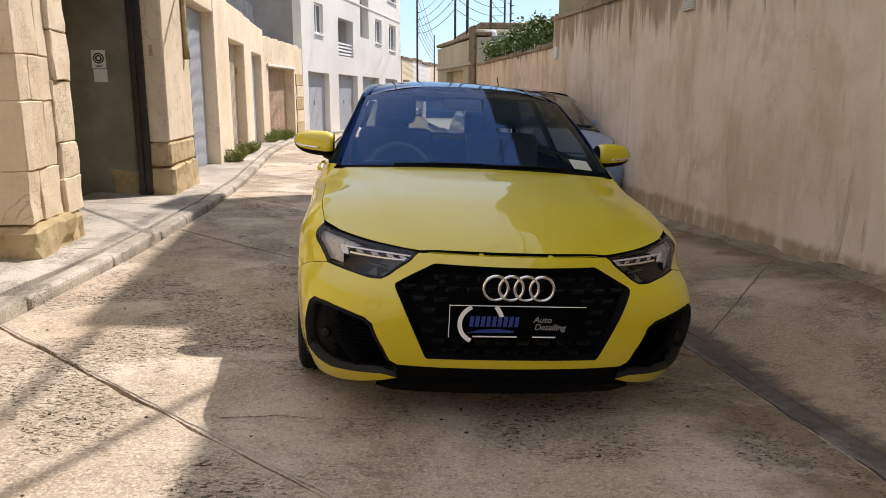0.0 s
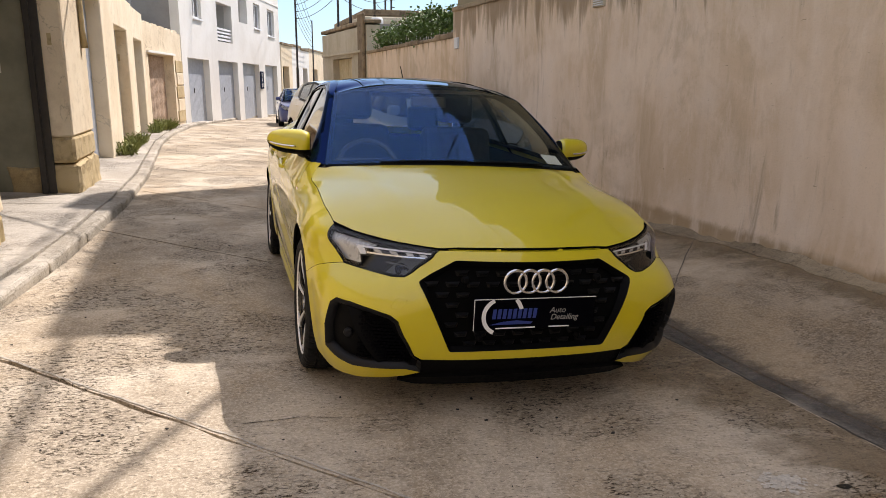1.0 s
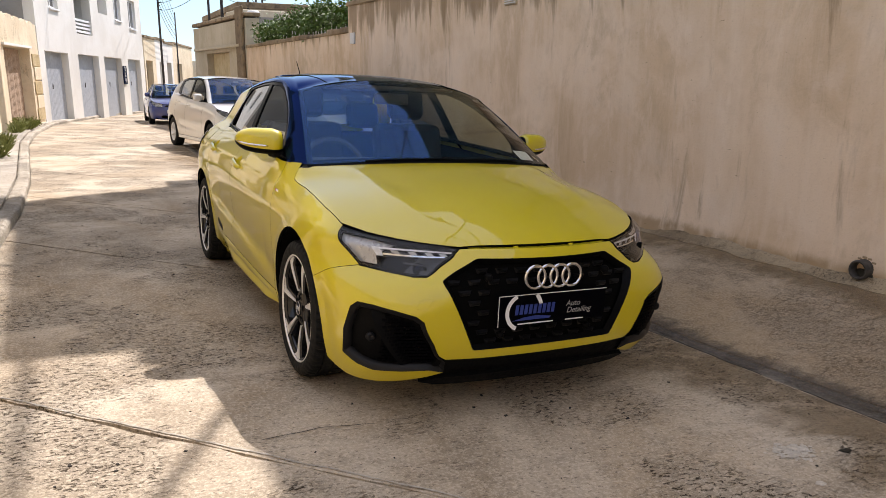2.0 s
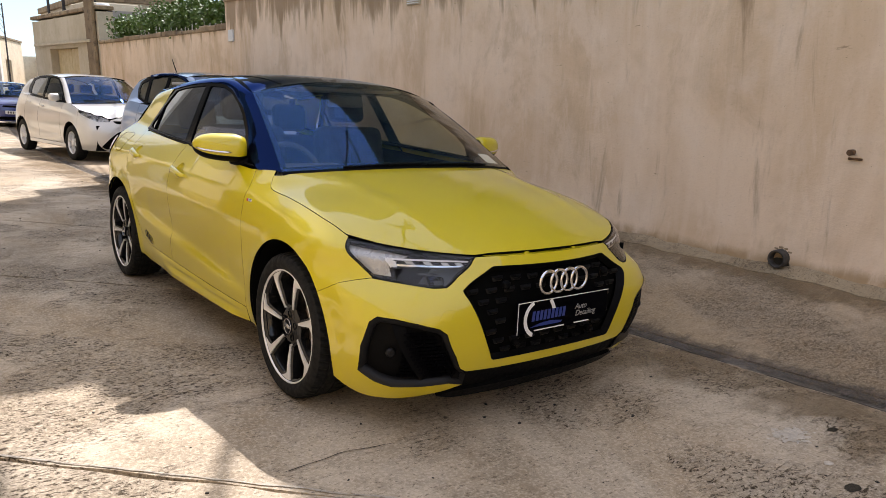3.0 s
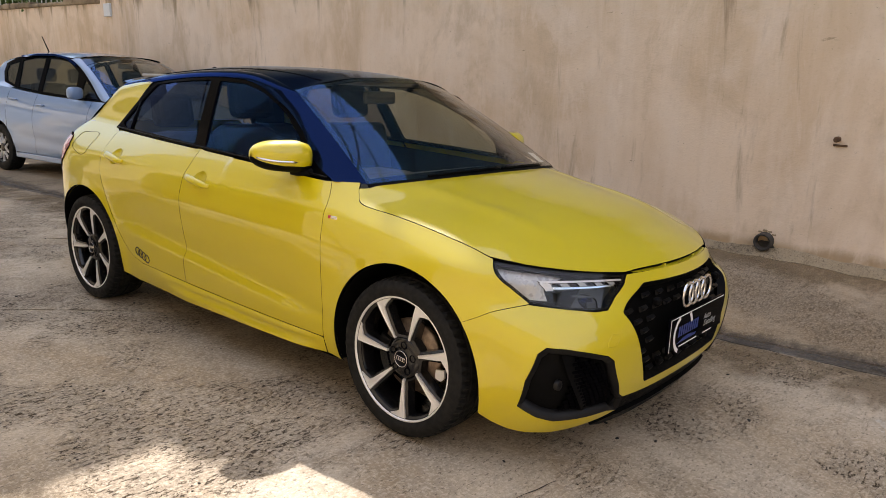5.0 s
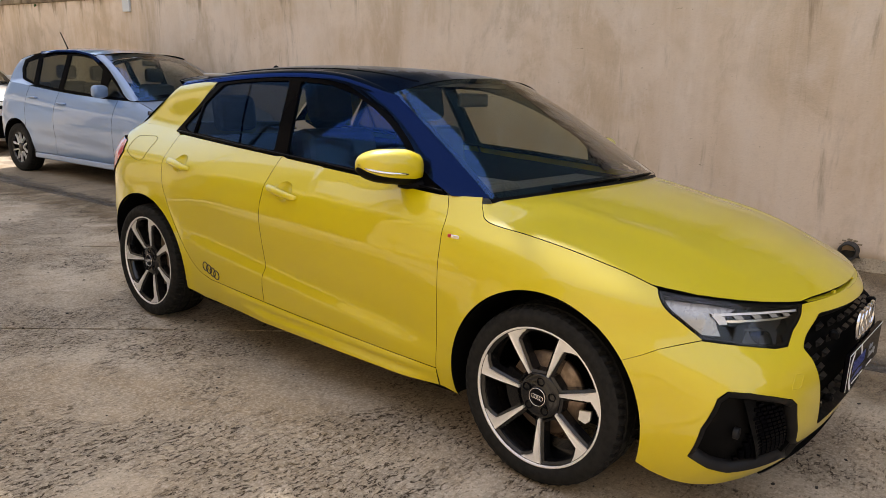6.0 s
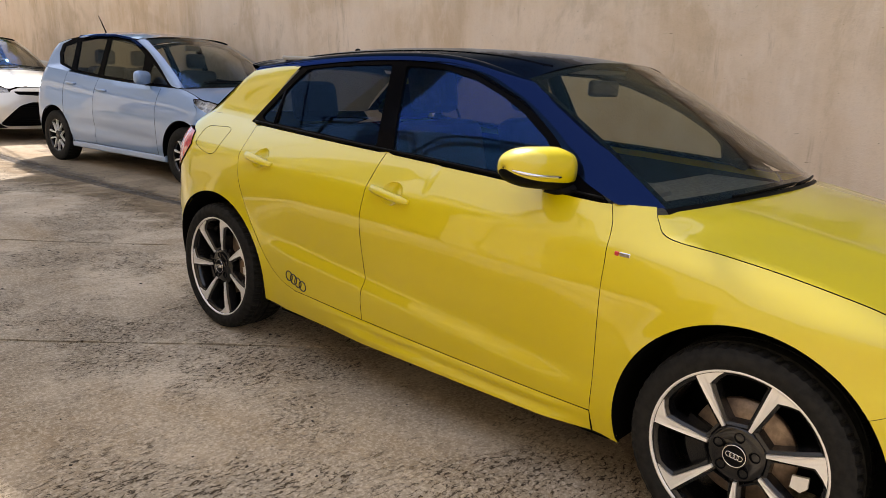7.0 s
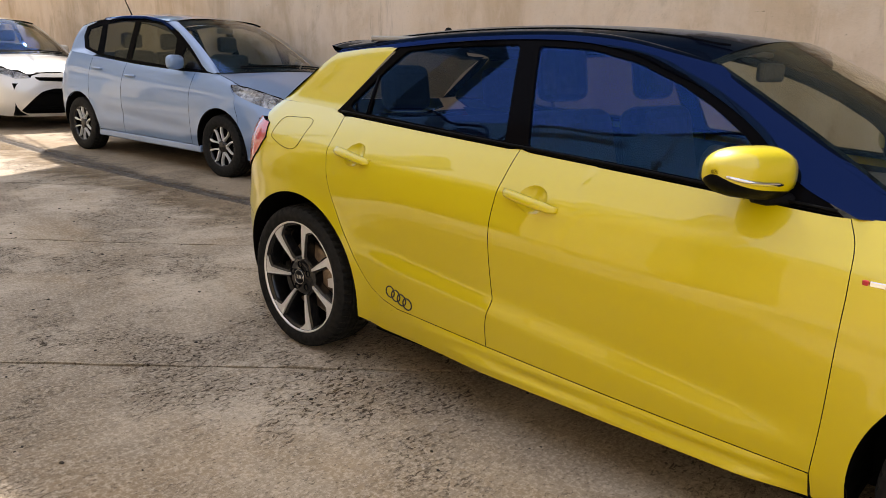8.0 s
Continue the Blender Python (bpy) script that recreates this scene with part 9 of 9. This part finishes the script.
def fading_band(name, rows, fades, parent, mat, height):
    """A thin film on the ground from rows of plan points, with the share of cover across each row."""
    bm = bmesh.new()
    lay = bm.verts.layers.float.new("fade")
    grid = []
    for r, row in enumerate(rows):
        line = []
        for (x, y), f in zip(row, fades):
            v = bm.verts.new((x, y, height(x, y)))
            v[lay] = f if 0 < r < len(rows) - 1 else 0.0
            line.append(v)
        grid.append(line)
    for p, q in zip(grid, grid[1:]):
        for k in range(len(p) - 1):
            bm.faces.new((p[k], p[k + 1], q[k + 1], q[k]))
    bmesh.ops.recalc_face_normals(bm, faces=bm.faces)
    return part(name, bm, mat, parent)


def build_ground_marks():
    marks = tagged(new("road_marks"), "cracks, stains and cement spills on the concrete", "road", kind="structure")
    ground_line("crack", [(-1.14, -0.62), (-0.92, -0.60), (-0.70, -0.64)], 0.003, marks, M_CRACK, 1, road_z)
    ground_line("crack", [(1.40, 0.44), (1.9, 1.02), (2.45, 1.70), (2.95, 2.30)], 0.004, marks, M_CRACK, 2, apron_z, 0.006)
    for k, (x, y, r, mat, hf) in enumerate(((0.60, -1.66, 0.018, M_CEMPATCH, road_z), (0.93, -1.52, 0.022, M_WET, road_z), (0.48, -1.80, 0.03, M_WET, road_z))):
        o = [(x + r * (1 + 0.35 * noise.noise((math.cos(a) * 1.4, math.sin(a) * 1.4, k * 7.0))) * math.cos(a) * 1.3, y + r * (1 + 0.35 * noise.noise((math.cos(a) * 1.4, math.sin(a) * 1.4, k * 7.0))) * math.sin(a) * 0.8) for a in np.linspace(0, 6.283, 28, endpoint=False)]
        V, faces, _ = fill2(o, (), 0.1)
        bm = bmesh.new()
        vs = [bm.verts.new((u, v, hf(u, v) + 0.003)) for u, v in V]
        for f in faces:
            bm.faces.new([vs[i] for i in f])
        part("patch", bm, mat, marks)
    for d, w, mat, z in ((0.024, 0.007, M_PAVE, 0.0035),):
        pts = [(x, -1.93 + d * 1.414 - x) for x in np.linspace(kerb_x(0.4) + 0.03, gutter_x(-2.7) - 0.03, 14)]
        ground_line("joint_bead", pts, w, marks, mat, 40, road_z, z)
    # the open joint along the gutter, and silt settled on its far side
    for k, (y0, y1) in enumerate(((-3.2, -0.9), (-0.8, 1.5), (1.7, 3.4), (3.5, 9.0))):
        ground_line("joint", [(gutter_x(y) - 0.006, y) for y in np.arange(y0, y1, 0.2)], 0.009, marks, M_CRACK, 50 + k, road_z, 0.002)
    ys = np.arange(-8, 14, 0.1)
    wide = lambda y: 0.16 + 0.16 * max(0.0, 0.3 + noise.noise((y * 0.55, 7.0, 0)))
    fading_band("silt", [[(gutter_x(y) + 0.10 + gutter_w(y) + k * wide(y), y) for k in (-0.45, -0.1, 0.25, 0.6, 1.0)] for y in ys], (0, 0.75, 0.85, 0.45, 0), marks, M_SILT, lambda x, y: (road_z(x, y) - 0.004 if x < gutter_x(y) + 0.155 + gutter_w(y) else apron_z(x, y)) + 0.004)
    # dirt washed down the apron; on the street's gutter side also painted warm bounce
    fading_band("dirt", [[(WALL_X - 0.02 - k * (0.55 + 0.25 * noise.noise((y * 0.4, 2, 0))), y) for k in (0.0, 0.35, 0.7, 1.0)] for y in ys], (1, 0.8, 0.4, 0), marks, M_DIRT_BOUNCE, lambda x, y: apron_z(x, y) + 0.005)
    fading_band("dirt", [[(gutter_x(y) - 0.02 - k * (0.75 + 0.3 * noise.noise((y * 0.5, 9, 0))), y) for k in (0.0, 0.35, 0.7, 1.0)] for y in ys], (0.75, 0.7, 0.35, 0), marks, M_DIRT_BOUNCE, lambda x, y: road_z(x, y) + 0.003)
    # a dusty spill of cement: crumbs and thin skins, thicker in its middle
    rng = random.Random(12)
    bm = bmesh.new()
    for _ in range(240):
        x, y = 0.72 + rng.gauss(0, 0.042), -1.45 + rng.gauss(0, 0.028)
        s, turn = rng.uniform(0.003, 0.013), rng.uniform(0, 6.28)
        ring = [(x + s * rng.uniform(0.6, 1.2) * math.cos(turn + a), y + s * rng.uniform(0.6, 1.2) * math.sin(turn + a)) for a in np.linspace(0, 6.283, 7, endpoint=False)]
        bm.faces.new([bm.verts.new((u, v, road_z(u, v) + 0.002 + 0.003 * rng.random())) for u, v in ring])
    part("cement_spill", bm, M_CEMPATCH, marks, kind="stuff")
    rng = random.Random(31)
    bm = bmesh.new()
    for _ in range(420):
        x, y = rng.uniform(-2.3, 1.2), rng.uniform(-2.2, 9)
        s = rng.uniform(0.002, 0.007)
        z = road_z(x, y)
        add_box(bm, (-s, -s * 0.7, -s * 0.3), (s, s * 0.7, s * 0.6), m=Matrix.Translation((x, y, z)) @ Matrix.Rotation(rng.uniform(0, 3), 4, "Z"))
    tagged(part("grit", bm, M_CRACK), "small dark stones and crumbs on the street", "gravel", kind="stuff")


build_ground_marks()


def build_wall_foot():
    """Crumbled render and washed-up soil along the foot of the boundary wall."""
    bm, rows = bmesh.new(), []
    for y in np.arange(-13.5, 18.5, 0.06):
        z0 = wall_base_z(y)
        wide = 0.10 + 0.16 * max(0.0, 0.5 + noise.noise((y * 0.9, 3.1, 0))) + 0.05 * noise.noise((y * 6, 1.7, 0))
        high = 0.035 + 0.05 * max(0.0, 0.3 + noise.noise((y * 1.7, 8.2, 0))) + 0.018 * noise.noise((y * 9, 4.4, 0))
        row = []
        for k, u in enumerate((0.0, 0.3, 0.6, 0.85, 1.0)):
            x = WALL_X + 0.01 - wide * u
            z = apron_z(x, y) if u > 0.5 else z0
            row.append(bm.verts.new((x, y, z + (high * (1 - u) ** 1.4 + 0.010 * noise.noise((x * 22, y * 22, 0)) * (u < 0.9)) + (0.004 if u < 1 else -0.006))))
        rows.append(row)
    for p, q in zip(rows, rows[1:]):
        for k in range(4):
            bm.faces.new((p[k], p[k + 1], q[k + 1], q[k])).smooth = True
    bmesh.ops.recalc_face_normals(bm, faces=bm.faces)
    tagged(part("washed_soil", bm, M_SOIL), "crumbled render and brown soil along the wall foot", "soil", kind="stuff")


build_wall_foot()
